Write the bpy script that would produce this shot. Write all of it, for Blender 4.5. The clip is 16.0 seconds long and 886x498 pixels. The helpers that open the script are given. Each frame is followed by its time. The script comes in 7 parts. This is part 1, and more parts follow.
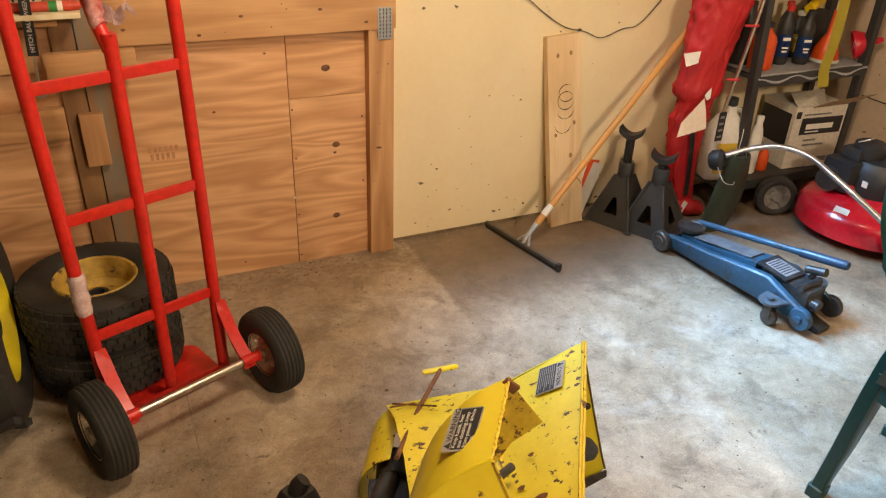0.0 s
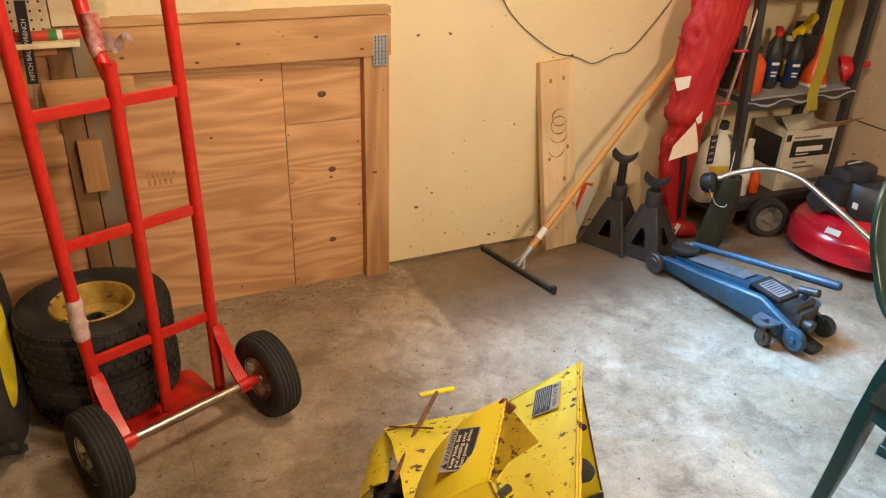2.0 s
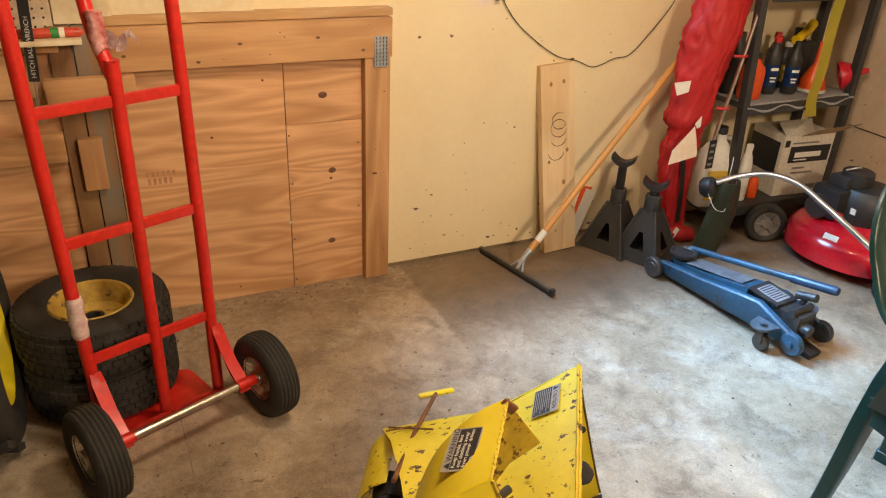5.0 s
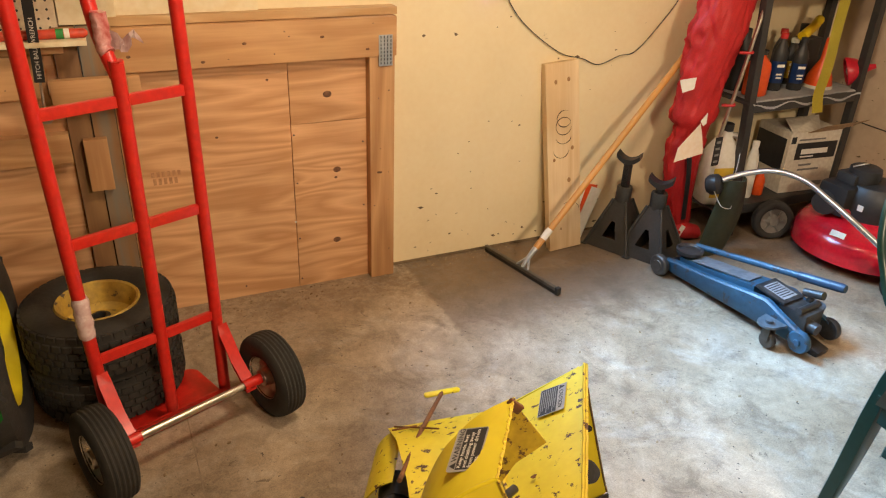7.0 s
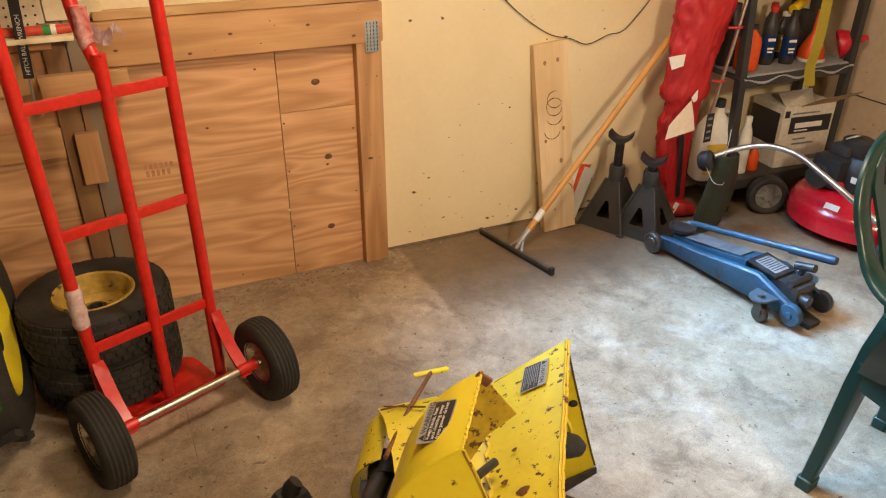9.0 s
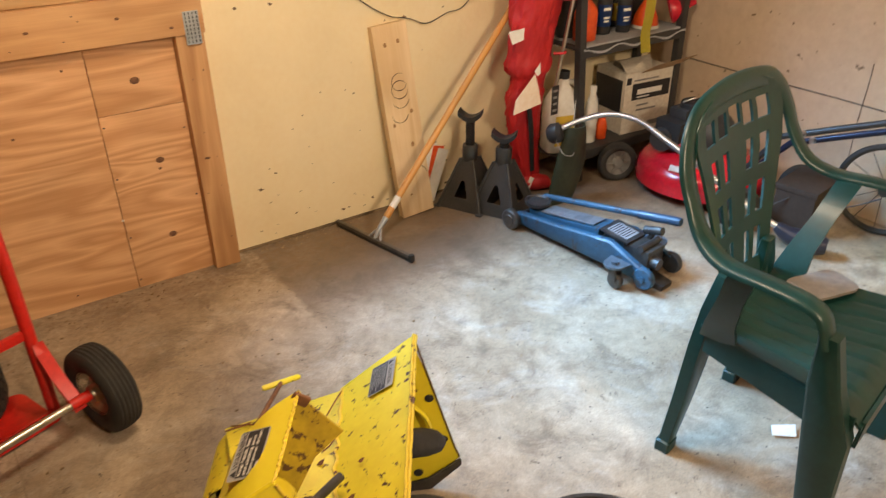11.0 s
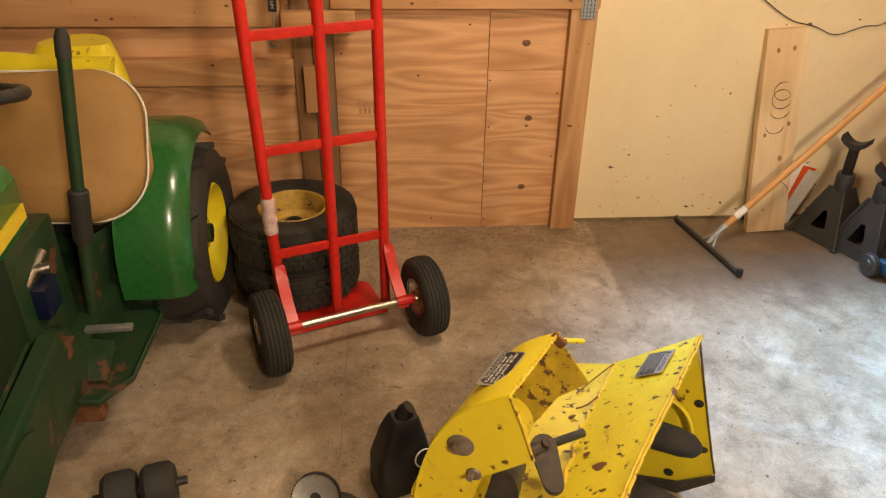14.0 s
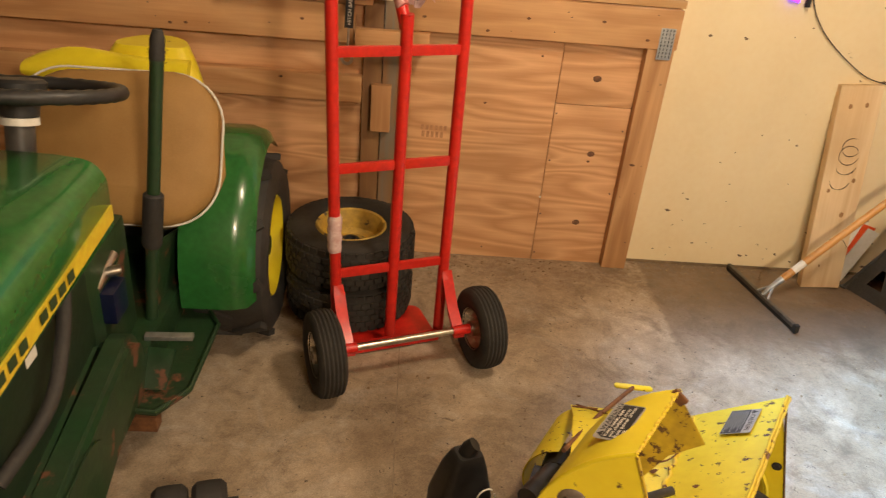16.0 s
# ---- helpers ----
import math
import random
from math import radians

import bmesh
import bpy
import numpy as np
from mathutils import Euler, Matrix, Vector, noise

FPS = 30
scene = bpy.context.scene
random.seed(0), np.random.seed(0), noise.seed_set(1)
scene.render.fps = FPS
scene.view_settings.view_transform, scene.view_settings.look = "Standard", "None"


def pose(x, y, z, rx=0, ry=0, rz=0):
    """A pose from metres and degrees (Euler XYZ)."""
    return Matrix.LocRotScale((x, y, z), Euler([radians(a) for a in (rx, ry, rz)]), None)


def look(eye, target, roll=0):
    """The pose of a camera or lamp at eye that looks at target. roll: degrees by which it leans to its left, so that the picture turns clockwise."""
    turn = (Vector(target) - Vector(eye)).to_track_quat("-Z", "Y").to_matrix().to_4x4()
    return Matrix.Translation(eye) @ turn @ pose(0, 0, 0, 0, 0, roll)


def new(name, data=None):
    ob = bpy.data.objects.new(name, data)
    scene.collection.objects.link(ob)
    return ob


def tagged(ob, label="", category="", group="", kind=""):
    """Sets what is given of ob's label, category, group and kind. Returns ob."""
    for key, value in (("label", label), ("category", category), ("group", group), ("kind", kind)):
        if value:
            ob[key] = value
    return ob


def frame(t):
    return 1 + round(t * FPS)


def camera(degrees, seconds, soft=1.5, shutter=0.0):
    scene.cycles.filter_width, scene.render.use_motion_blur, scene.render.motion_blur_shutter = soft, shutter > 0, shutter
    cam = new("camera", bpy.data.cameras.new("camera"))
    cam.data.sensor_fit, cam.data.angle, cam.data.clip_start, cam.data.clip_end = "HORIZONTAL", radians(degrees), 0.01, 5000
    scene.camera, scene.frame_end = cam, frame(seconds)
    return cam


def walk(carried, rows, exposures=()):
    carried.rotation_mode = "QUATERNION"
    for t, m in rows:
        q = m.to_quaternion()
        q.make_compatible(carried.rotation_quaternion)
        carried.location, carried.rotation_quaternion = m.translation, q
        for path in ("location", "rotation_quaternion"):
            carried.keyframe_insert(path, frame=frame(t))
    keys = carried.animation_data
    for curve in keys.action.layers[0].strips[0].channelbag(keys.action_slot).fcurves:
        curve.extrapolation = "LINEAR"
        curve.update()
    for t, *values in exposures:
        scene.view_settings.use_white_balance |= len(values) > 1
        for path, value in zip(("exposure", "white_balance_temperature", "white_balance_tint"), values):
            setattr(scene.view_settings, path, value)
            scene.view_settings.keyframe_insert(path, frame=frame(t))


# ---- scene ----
cam = camera(61.2, 16.0, soft=1.15, shutter=0.4)
PATH = [
    (0, (-0.065, 0.045, 1.455), (0.685, 1.622, 0.479), 2.3),
    (0.5, (-0.072, 0.036, 1.465), (0.692, 1.627, 0.525), 2.1),
    (1, (-0.071, 0.036, 1.461), (0.69, 1.642, 0.544), 2.2),
    (1.5, (-0.072, 0.034, 1.464), (0.687, 1.64, 0.546), 2.1),
    (2, (-0.073, 0.03, 1.461), (0.699, 1.63, 0.542), 2.1),
    (2.5, (-0.077, 0.029, 1.46), (0.71, 1.622, 0.542), 2.2),
    (3, (-0.081, 0.028, 1.463), (0.712, 1.62, 0.548), 2.2),
    (3.5, (-0.087, 0.03, 1.465), (0.699, 1.626, 0.552), 2.5),
    (4, (-0.084, 0.031, 1.46), (0.701, 1.627, 0.547), 3.0),
    (6.5, (-0.085, 0.033, 1.457), (0.688, 1.638, 0.548), 2.2),
    (7, (-0.082, 0.034, 1.458), (0.686, 1.637, 0.542), 2.3),
    (7.5, (-0.083, 0.033, 1.455), (0.69, 1.633, 0.536), 2.5),
    (8, (-0.08, 0.026, 1.46), (0.699, 1.62, 0.537), 2.2),
    (10.3, (0.077, -0.065, 1.453), (0.765, 1.523, 0.45), -2.6),
    (10.5, (0.094, -0.05, 1.45), (0.833, 1.51, 0.44), -3.0),
    (11, (0.109, 0.003, 1.444), (1.094, 1.436, 0.455), -0.5),
    (11.5, (0.09, 0.083, 1.439), (1.163, 1.476, 0.487), 2.4),
    (12, (0.068, 0.088, 1.442), (1.104, 1.518, 0.503), 3.3),
    (12.5, (0.11, -0.006, 1.447), (0.996, 1.519, 0.505), 2.9),
    (13, (0.213, -0.133, 1.451), (0.824, 1.488, 0.452), 1.3),
    (13.5, (0.202, -0.147, 1.451), (0.496, 1.536, 0.411), 0.8),
    (14, (0.149, -0.125, 1.454), (0.28, 1.591, 0.435), 1.0),
    (14.5, (0.136, -0.106, 1.458), (0.276, 1.629, 0.472), 0.8),
    (15, (0.1, -0.093, 1.451), (0.285, 1.648, 0.484), 2.3),
    (15.5, (0.044, -0.081, 1.448), (0.216, 1.665, 0.489), 4.4),
    (16, (-0.022, -0.067, 1.443), (0.095, 1.678, 0.474), 5.4),
]
walk(cam, [(t, look(eye, target, roll)) for t, eye, target, roll in PATH])

# ---- world and lights ----
world = bpy.data.worlds.new("world")
scene.world = world
world.use_nodes = True
wn = world.node_tree
sky = wn.nodes.new("ShaderNodeTexSky")
sky.sky_type = "NISHITA"
sky.sun_disc = False
sky.sun_elevation, sky.sun_rotation = radians(48), radians(200)
wn.links.new(sky.outputs[0], wn.nodes["Background"].inputs[0])
wn.nodes["Background"].inputs[1].default_value = 0.1
scene.view_settings.exposure = 0.0


def lamp(name, kind, m, power, colour, **more):
    data = bpy.data.lights.new(name, kind)
    data.energy, data.color = power, colour
    if kind == "POINT":
        data.shadow_soft_size = more["size"]
    if kind == "AREA":
        data.shape, data.size, data.size_y, data.spread = "RECTANGLE", more["size"], more["size_y"], radians(more["spread"])
    ob = new(name, data)
    ob.matrix_world = m
    return ob


# two warm ceiling bulbs, and the cool daylight that falls through the window high in the plastered wall
lamp("bulb_light", "POINT", pose(0.80, 1.05, 2.25), 88, (1.0, 0.79, 0.56), size=0.18)
lamp("bulb_light", "POINT", pose(1.05, -1.45, 2.22), 215, (1.0, 0.79, 0.56), size=0.18)
lamp("window_daylight", "AREA", look((1.06, 2.6, 1.62), (2.05, 1.2, 0.0)), 45, (0.30, 0.60, 1.0), size=1.25, size_y=0.8, spread=66)

# ---- materials ----
def srgb(r, g, b):
    return tuple(((c / 255) / 12.92 if c <= 10 else ((c / 255 + 0.055) / 1.055) ** 2.4) for c in (r, g, b)) + (1,)


MATS = {}


def mat(name, a, b=None, rough=0.6, metal=0.0, scale=6.0, fine=60.0, bump=0.15, spots=None, spot_size=20.0, spot_level=0.66, stretch=(1, 1, 1), coat=0.0, rand=0.0, rvar=0.12, bdist=0.004, grain=0.35):
    """A surface: two colours mixed by coarse noise, fine grain, optional spots of a third colour (rust, dirt, chips), and bump."""
    if name in MATS:
        return MATS[name]
    m = bpy.data.materials.new(name)
    m.use_nodes = True
    n, l = m.node_tree.nodes, m.node_tree.links
    p = n["Principled BSDF"]
    b = b or tuple(c * 0.75 for c in a[:3]) + (1,)
    tc = n.new("ShaderNodeTexCoord")
    mp = n.new("ShaderNodeMapping")
    mp.inputs["Scale"].default_value = stretch
    l.new(tc.outputs["Object"], mp.inputs[0])
    n1 = n.new("ShaderNodeTexNoise")
    n1.inputs["Scale"].default_value, n1.inputs["Detail"].default_value, n1.inputs["Roughness"].default_value = scale, 5, 0.6
    n2 = n.new("ShaderNodeTexNoise")
    n2.inputs["Scale"].default_value, n2.inputs["Detail"].default_value = fine, 3
    l.new(mp.outputs[0], n1.inputs["Vector"])
    l.new(mp.outputs[0], n2.inputs["Vector"])
    r = n.new("ShaderNodeValToRGB")
    r.color_ramp.elements[0].position, r.color_ramp.elements[1].position = 0.33, 0.67
    r.color_ramp.elements[0].color, r.color_ramp.elements[1].color = a, b
    l.new(n1.outputs["Fac"], r.inputs[0])
    mix = n.new("ShaderNodeMix")
    mix.data_type, mix.blend_type = "RGBA", "OVERLAY"
    mix.inputs["Factor"].default_value = grain
    l.new(r.outputs[0], mix.inputs["A"])
    l.new(n2.outputs["Fac"], mix.inputs["B"])
    out = mix.outputs["Result"]
    if rand:
        oi = n.new("ShaderNodeObjectInfo")
        hs = n.new("ShaderNodeHueSaturation")
        mr = n.new("ShaderNodeMapRange")
        mr.inputs["To Min"].default_value, mr.inputs["To Max"].default_value = 1 - rand, 1 + rand
        l.new(oi.outputs["Random"], mr.inputs["Value"])
        l.new(mr.outputs[0], hs.inputs["Value"])
        l.new(out, hs.inputs["Color"])
        out = hs.outputs[0]
    rr = n.new("ShaderNodeMapRange")
    rr.inputs["To Min"].default_value, rr.inputs["To Max"].default_value = max(0.02, rough - rvar), min(1, rough + rvar)
    l.new(n1.outputs["Fac"], rr.inputs["Value"])
    rout = rr.outputs[0]
    if spots:
        n3 = n.new("ShaderNodeTexNoise")
        n3.inputs["Scale"].default_value, n3.inputs["Detail"].default_value, n3.inputs["Roughness"].default_value = spot_size, 6, 0.62
        l.new(tc.outputs["Object"], n3.inputs["Vector"])
        r3 = n.new("ShaderNodeValToRGB")
        r3.color_ramp.elements[0].position, r3.color_ramp.elements[1].position = spot_level, spot_level + 0.035
        l.new(n3.outputs["Fac"], r3.inputs[0])
        m3 = n.new("ShaderNodeMix")
        m3.data_type = "RGBA"
        l.new(r3.outputs[0], m3.inputs["Factor"])
        l.new(out, m3.inputs["A"])
        m3.inputs["B"].default_value = spots
        out = m3.outputs["Result"]
    l.new(out, p.inputs["Base Color"])
    l.new(rout, p.inputs["Roughness"])
    p.inputs["Metallic"].default_value = metal
    p.inputs["Coat Weight"].default_value = coat
    if bump:
        bp = n.new("ShaderNodeBump")
        bp.inputs["Strength"].default_value, bp.inputs["Distance"].default_value = bump, bdist
        l.new(n2.outputs["Fac"], bp.inputs["Height"])
        l.new(bp.outputs[0], p.inputs["Normal"])
    MATS[name] = m
    return m


def wood(name, a, b, along="x", ring=9.0, rough=0.62, rand=0.06, knots=0.0, flow=2.2):
    """Timber with long figure: distorted bands stretched along one axis, and fine fibre."""
    if name in MATS:
        return MATS[name]
    m = bpy.data.materials.new(name)
    m.use_nodes = True
    n, l = m.node_tree.nodes, m.node_tree.links
    p = n["Principled BSDF"]
    tc = n.new("ShaderNodeTexCoord")
    mp = n.new("ShaderNodeMapping")
    k = {"x": (0.16, 1, 1), "y": (1, 0.16, 1), "z": (1, 1, 0.16)}[along]
    mp.inputs["Scale"].default_value = k
    oi = n.new("ShaderNodeObjectInfo")
    sh = n.new("ShaderNodeVectorMath")
    sh.operation = "MULTIPLY_ADD"
    l.new(oi.outputs["Random"], sh.inputs[0])
    sh.inputs[1].default_value = (7, 3, 5)
    l.new(tc.outputs["Object"], sh.inputs[2])
    l.new(sh.outputs[0], mp.inputs[0])
    n1 = n.new("ShaderNodeTexNoise")
    n1.inputs["Scale"].default_value, n1.inputs["Detail"].default_value, n1.inputs["Distortion"].default_value = flow * 2.2, 2, 0.6
    l.new(mp.outputs[0], n1.inputs["Vector"])
    mul = n.new("ShaderNodeMath")
    mul.operation = "MULTIPLY"
    mul.inputs[1].default_value = ring
    l.new(n1.outputs["Fac"], mul.inputs[0])
    fr = n.new("ShaderNodeMath")
    fr.operation = "PINGPONG"
    fr.inputs[1].default_value = 0.5
    l.new(mul.outputs[0], fr.inputs[0])
    n2 = n.new("ShaderNodeTexNoise")
    n2.inputs["Scale"].default_value, n2.inputs["Detail"].default_value = 110, 4
    mp2 = n.new("ShaderNodeMapping")
    mp2.inputs["Scale"].default_value = {"x": (0.05, 1, 1), "y": (1, 0.05, 1), "z": (1, 1, 0.05)}[along]
    l.new(tc.outputs["Object"], mp2.inputs[0])
    l.new(mp2.outputs[0], n2.inputs["Vector"])
    n4 = n.new("ShaderNodeTexNoise")
    n4.inputs["Scale"].default_value, n4.inputs["Detail"].default_value = 2.6, 4
    l.new(tc.outputs["Object"], n4.inputs["Vector"])
    ad = n.new("ShaderNodeMath")
    ad.operation = "MULTIPLY_ADD"
    ad.inputs[1].default_value = 0.5
    l.new(n2.outputs["Fac"], ad.inputs[0])
    l.new(fr.outputs[0], ad.inputs[2])
    r = n.new("ShaderNodeValToRGB")
    r.color_ramp.elements[0].position, r.color_ramp.elements[1].position = 0.28, 0.78
    r.color_ramp.elements[0].color, r.color_ramp.elements[1].color = b, a
    l.new(ad.outputs[0], r.inputs[0])
    hs = n.new("ShaderNodeHueSaturation")
    mr = n.new("ShaderNodeMapRange")
    mr.inputs["To Min"].default_value, mr.inputs["To Max"].default_value = 0.72, 1.22
    l.new(n4.outputs["Fac"], mr.inputs["Value"])
    l.new(mr.outputs[0], hs.inputs["Value"])
    l.new(r.outputs[0], hs.inputs["Color"])
    out = hs.outputs[0]
    if knots:
        v = n.new("ShaderNodeTexVoronoi")
        v.inputs["Scale"].default_value = knots
        mp3 = n.new("ShaderNodeMapping")
        mp3.inputs["Scale"].default_value = {"x": (0.7, 1, 1), "y": (1, 0.7, 1), "z": (1, 1, 0.7)}[along]
        l.new(sh.outputs[0], mp3.inputs[0])
        l.new(mp3.outputs[0], v.inputs["Vector"])
        r3 = n.new("ShaderNodeValToRGB")
        r3.color_ramp.elements[0].position, r3.color_ramp.elements[1].position = 0.05, 0.13
        r3.color_ramp.elements[0].color, r3.color_ramp.elements[1].color = (1, 1, 1, 1), (0, 0, 0, 1)
        l.new(v.outputs["Distance"], r3.inputs[0])
        m3 = n.new("ShaderNodeMix")
        m3.data_type = "RGBA"
        l.new(r3.outputs[0], m3.inputs["Factor"])
        l.new(out, m3.inputs["A"])
        m3.inputs["B"].default_value = tuple(c * 0.3 for c in b[:3]) + (1,)
        out = m3.outputs["Result"]
    l.new(out, p.inputs["Base Color"])
    p.inputs["Roughness"].default_value = rough
    bp = n.new("ShaderNodeBump")
    bp.inputs["Strength"].default_value, bp.inputs["Distance"].default_value = 0.25, 0.002
    l.new(n2.outputs["Fac"], bp.inputs["Height"])
    l.new(bp.outputs[0], p.inputs["Normal"])
    MATS[name] = m
    return m


def concrete():
    m = bpy.data.materials.new("worn concrete")
    m.use_nodes = True
    n, l = m.node_tree.nodes, m.node_tree.links
    p = n["Principled BSDF"]
    tc = n.new("ShaderNodeTexCoord")

    def nz(scale, detail, rough=0.6, dist=0.0):
        t = n.new("ShaderNodeTexNoise")
        t.inputs["Scale"].default_value, t.inputs["Detail"].default_value, t.inputs["Roughness"].default_value, t.inputs["Distortion"].default_value = scale, detail, rough, dist
        l.new(tc.outputs["Object"], t.inputs["Vector"])
        return t.outputs["Fac"]

    def ramp(src, *stops):
        r = n.new("ShaderNodeValToRGB")
        while len(r.color_ramp.elements) < len(stops):
            r.color_ramp.elements.new(0.5)
        for e, (pos, col) in zip(r.color_ramp.elements, stops):
            e.position, e.color = pos, col
        l.new(src, r.inputs[0])
        return r.outputs[0]

    def blend(f, a, b, kind="MIX"):
        x = n.new("ShaderNodeMix")
        x.data_type, x.blend_type = "RGBA", kind
        if isinstance(f, float):
            x.inputs["Factor"].default_value = f
        else:
            l.new(f, x.inputs["Factor"])
        for s, v in (("A", a), ("B", b)):
            if isinstance(v, tuple):
                x.inputs[s].default_value = v
            else:
                l.new(v, x.inputs[s])
        return x.outputs["Result"]

    def times_value(a, f):
        q = n.new("ShaderNodeMath")
        q.operation = "MULTIPLY"
        l.new(a, q.inputs[0])
        q.inputs[1].default_value = f
        return q.outputs[0]

    w, k = (1, 1, 1, 1), (0, 0, 0, 1)
    base = ramp(nz(1.6, 8, 0.65, 0.4), (0.32, (0.235, 0.172, 0.110, 1)), (0.50, (0.345, 0.27, 0.184, 1)), (0.66, (0.43, 0.355, 0.265, 1)))
    pale = ramp(nz(4.2, 9, 0.72, 0.8), (0.52, k), (0.66, w))
    c = blend(times_value(pale, 0.55), base, (0.44, 0.395, 0.33, 1))
    dirt = ramp(nz(6.0, 10, 0.75, 0.5), (0.50, k), (0.66, w))
    c = blend(dirt, c, blend(0.62, c, (0.12, 0.085, 0.055, 1)))
    c = blend(0.2, c, ramp(nz(3.6, 9, 0.7, 0.6), (0.36, (0.2, 0.19, 0.18, 1)), (0.62, (0.76, 0.76, 0.76, 1))), "OVERLAY")
    spots = ramp(nz(52.0, 4, 0.6), (0.665, k), (0.70, w))
    c = blend(spots, c, (0.085, 0.065, 0.045, 1))
    c = blend(0.36, c, ramp(nz(15.0, 10, 0.80, 0.5), (0.34, (0.16, 0.15, 0.14, 1)), (0.66, (0.82, 0.82, 0.82, 1))), "OVERLAY")
    chips = ramp(nz(17.0, 9, 0.78, 0.8), (0.615, k), (0.66, w))
    c = blend(times_value(chips, 0.75), c, (0.10, 0.072, 0.048, 1))
    c = blend(0.4, c, nz(240.0, 2), "OVERLAY")
    # pale scratches
    mp = n.new("ShaderNodeMapping")
    mp.inputs["Scale"].default_value, mp.inputs["Rotation"].default_value = (1.2, 26, 1), (0, 0, radians(35))
    l.new(tc.outputs["Object"], mp.inputs[0])
    sc = n.new("ShaderNodeTexNoise")
    sc.inputs["Scale"].default_value, sc.inputs["Detail"].default_value, sc.inputs["Distortion"].default_value = 3.0, 5, 0.9
    l.new(mp.outputs[0], sc.inputs["Vector"])
    c = blend(ramp(sc.outputs["Fac"], (0.68, k), (0.80, (0.28, 0.28, 0.28, 1))), c, (0.52, 0.48, 0.42, 1))
    # the darker bay beside the wall, with a straight joint on one side and a ragged front
    sx = n.new("ShaderNodeSeparateXYZ")
    l.new(tc.outputs["Object"], sx.inputs[0])

    def step(src, lo, hi, wob=0.0, scale=9.0):
        a = n.new("ShaderNodeMath")
        a.operation = "MULTIPLY_ADD"
        l.new(nz(scale, 6, 0.7), a.inputs[0])
        a.inputs[1].default_value = wob
        l.new(src, a.inputs[2])
        r = n.new("ShaderNodeMapRange")
        r.inputs["From Min"].default_value, r.inputs["From Max"].default_value = lo, hi
        l.new(a.outputs[0], r.inputs["Value"])
        return r.outputs[0]

    def times(a, b, f=1.0):
        q = n.new("ShaderNodeMath")
        q.operation = "MULTIPLY"
        l.new(a, q.inputs[0])
        if b is None:
            q.inputs[1].default_value = f
        else:
            l.new(b, q.inputs[1])
        return q.outputs[0]

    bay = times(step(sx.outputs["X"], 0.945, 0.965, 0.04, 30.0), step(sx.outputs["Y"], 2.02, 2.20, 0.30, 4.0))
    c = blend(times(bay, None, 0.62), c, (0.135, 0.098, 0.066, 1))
    # brown dust swept up along the foot of the boarded door
    dust = times(step(sx.outputs["Y"], 2.45, 2.75, 0.62, 9.0), ramp(nz(38.0, 5, 0.7), (0.42, k), (0.60, w)))
    c = blend(times(dust, None, 0.7), c, (0.21, 0.135, 0.07, 1))
    l.new(c, p.inputs["Base Color"])
    l.new(ramp(nz(3.0, 5), (0.35, (0.5, 0.5, 0.5, 1)), (0.65, (0.78, 0.78, 0.78, 1))), p.inputs["Roughness"])
    bp = n.new("ShaderNodeBump")
    bp.inputs["Strength"].default_value, bp.inputs["Distance"].default_value = 0.5, 0.005
    l.new(nz(46.0, 9, 0.75), bp.inputs["Height"])
    l.new(bp.outputs[0], p.inputs["Normal"])
    return m


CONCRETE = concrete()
PLASTER = mat("cream wall paint", (0.83, 0.71, 0.46, 1), (0.76, 0.63, 0.39, 1), rough=0.5, scale=1.6, fine=45, bump=0.22, spots=(0.24, 0.17, 0.09, 1), spot_size=13, spot_level=0.70, grain=0.1)
PINK = mat("dirty pale wall board", (0.60, 0.47, 0.34, 1), (0.52, 0.40, 0.28, 1), rough=0.7, scale=2.5, fine=30, bump=0.2, spots=(0.20, 0.14, 0.09, 1), spot_size=16, spot_level=0.66, grain=0.15)
SIDING = mat("cream painted boards", (0.80, 0.70, 0.48, 1), (0.72, 0.60, 0.38, 1), rough=0.5, scale=4, fine=40)
# dark brown chosen for the unseen walls and ceiling, to cut bounced fill
CEIL = mat("ceiling board", (0.26, 0.19, 0.12, 1), (0.20, 0.14, 0.085, 1), rough=0.85)
PLY = wood("orange plywood", (0.72, 0.42, 0.215, 1), (0.53, 0.275, 0.12, 1), "x", ring=12, flow=2.3, rough=0.6)
STUD = wood("pine timber", (0.62, 0.36, 0.165, 1), (0.46, 0.235, 0.095, 1), "x", ring=5)
STUDZ = wood("pine post", (0.56, 0.32, 0.145, 1), (0.40, 0.20, 0.08, 1), "z", ring=5)
OLDPOST = wood("weathered post", (0.20, 0.165, 0.12, 1), (0.26, 0.14, 0.06, 1), "z", ring=5)
PALEWOOD = wood("pale pine board", (0.80, 0.62, 0.38, 1), (0.68, 0.48, 0.26, 1), "z", ring=6)
HANDLEWOOD = wood("varnished handle", (0.62, 0.30, 0.07, 1), (0.50, 0.22, 0.045, 1), "z", ring=5, rough=0.4)
RED = mat("red enamel", (0.60, 0.020, 0.012, 1), (0.50, 0.016, 0.010, 1), rough=0.34, bump=0.03, spots=(0.25, 0.02, 0.015, 1), spot_size=30, spot_level=0.73)
RUBBER = mat("black rubber", (0.020, 0.019, 0.018, 1), (0.034, 0.031, 0.028, 1), rough=0.72, scale=9, fine=90, bump=0.3)
TYRE = mat("dusty tyre rubber", (0.016, 0.015, 0.013, 1), (0.036, 0.031, 0.025, 1), rough=0.8, scale=7, fine=80, bump=0.3)
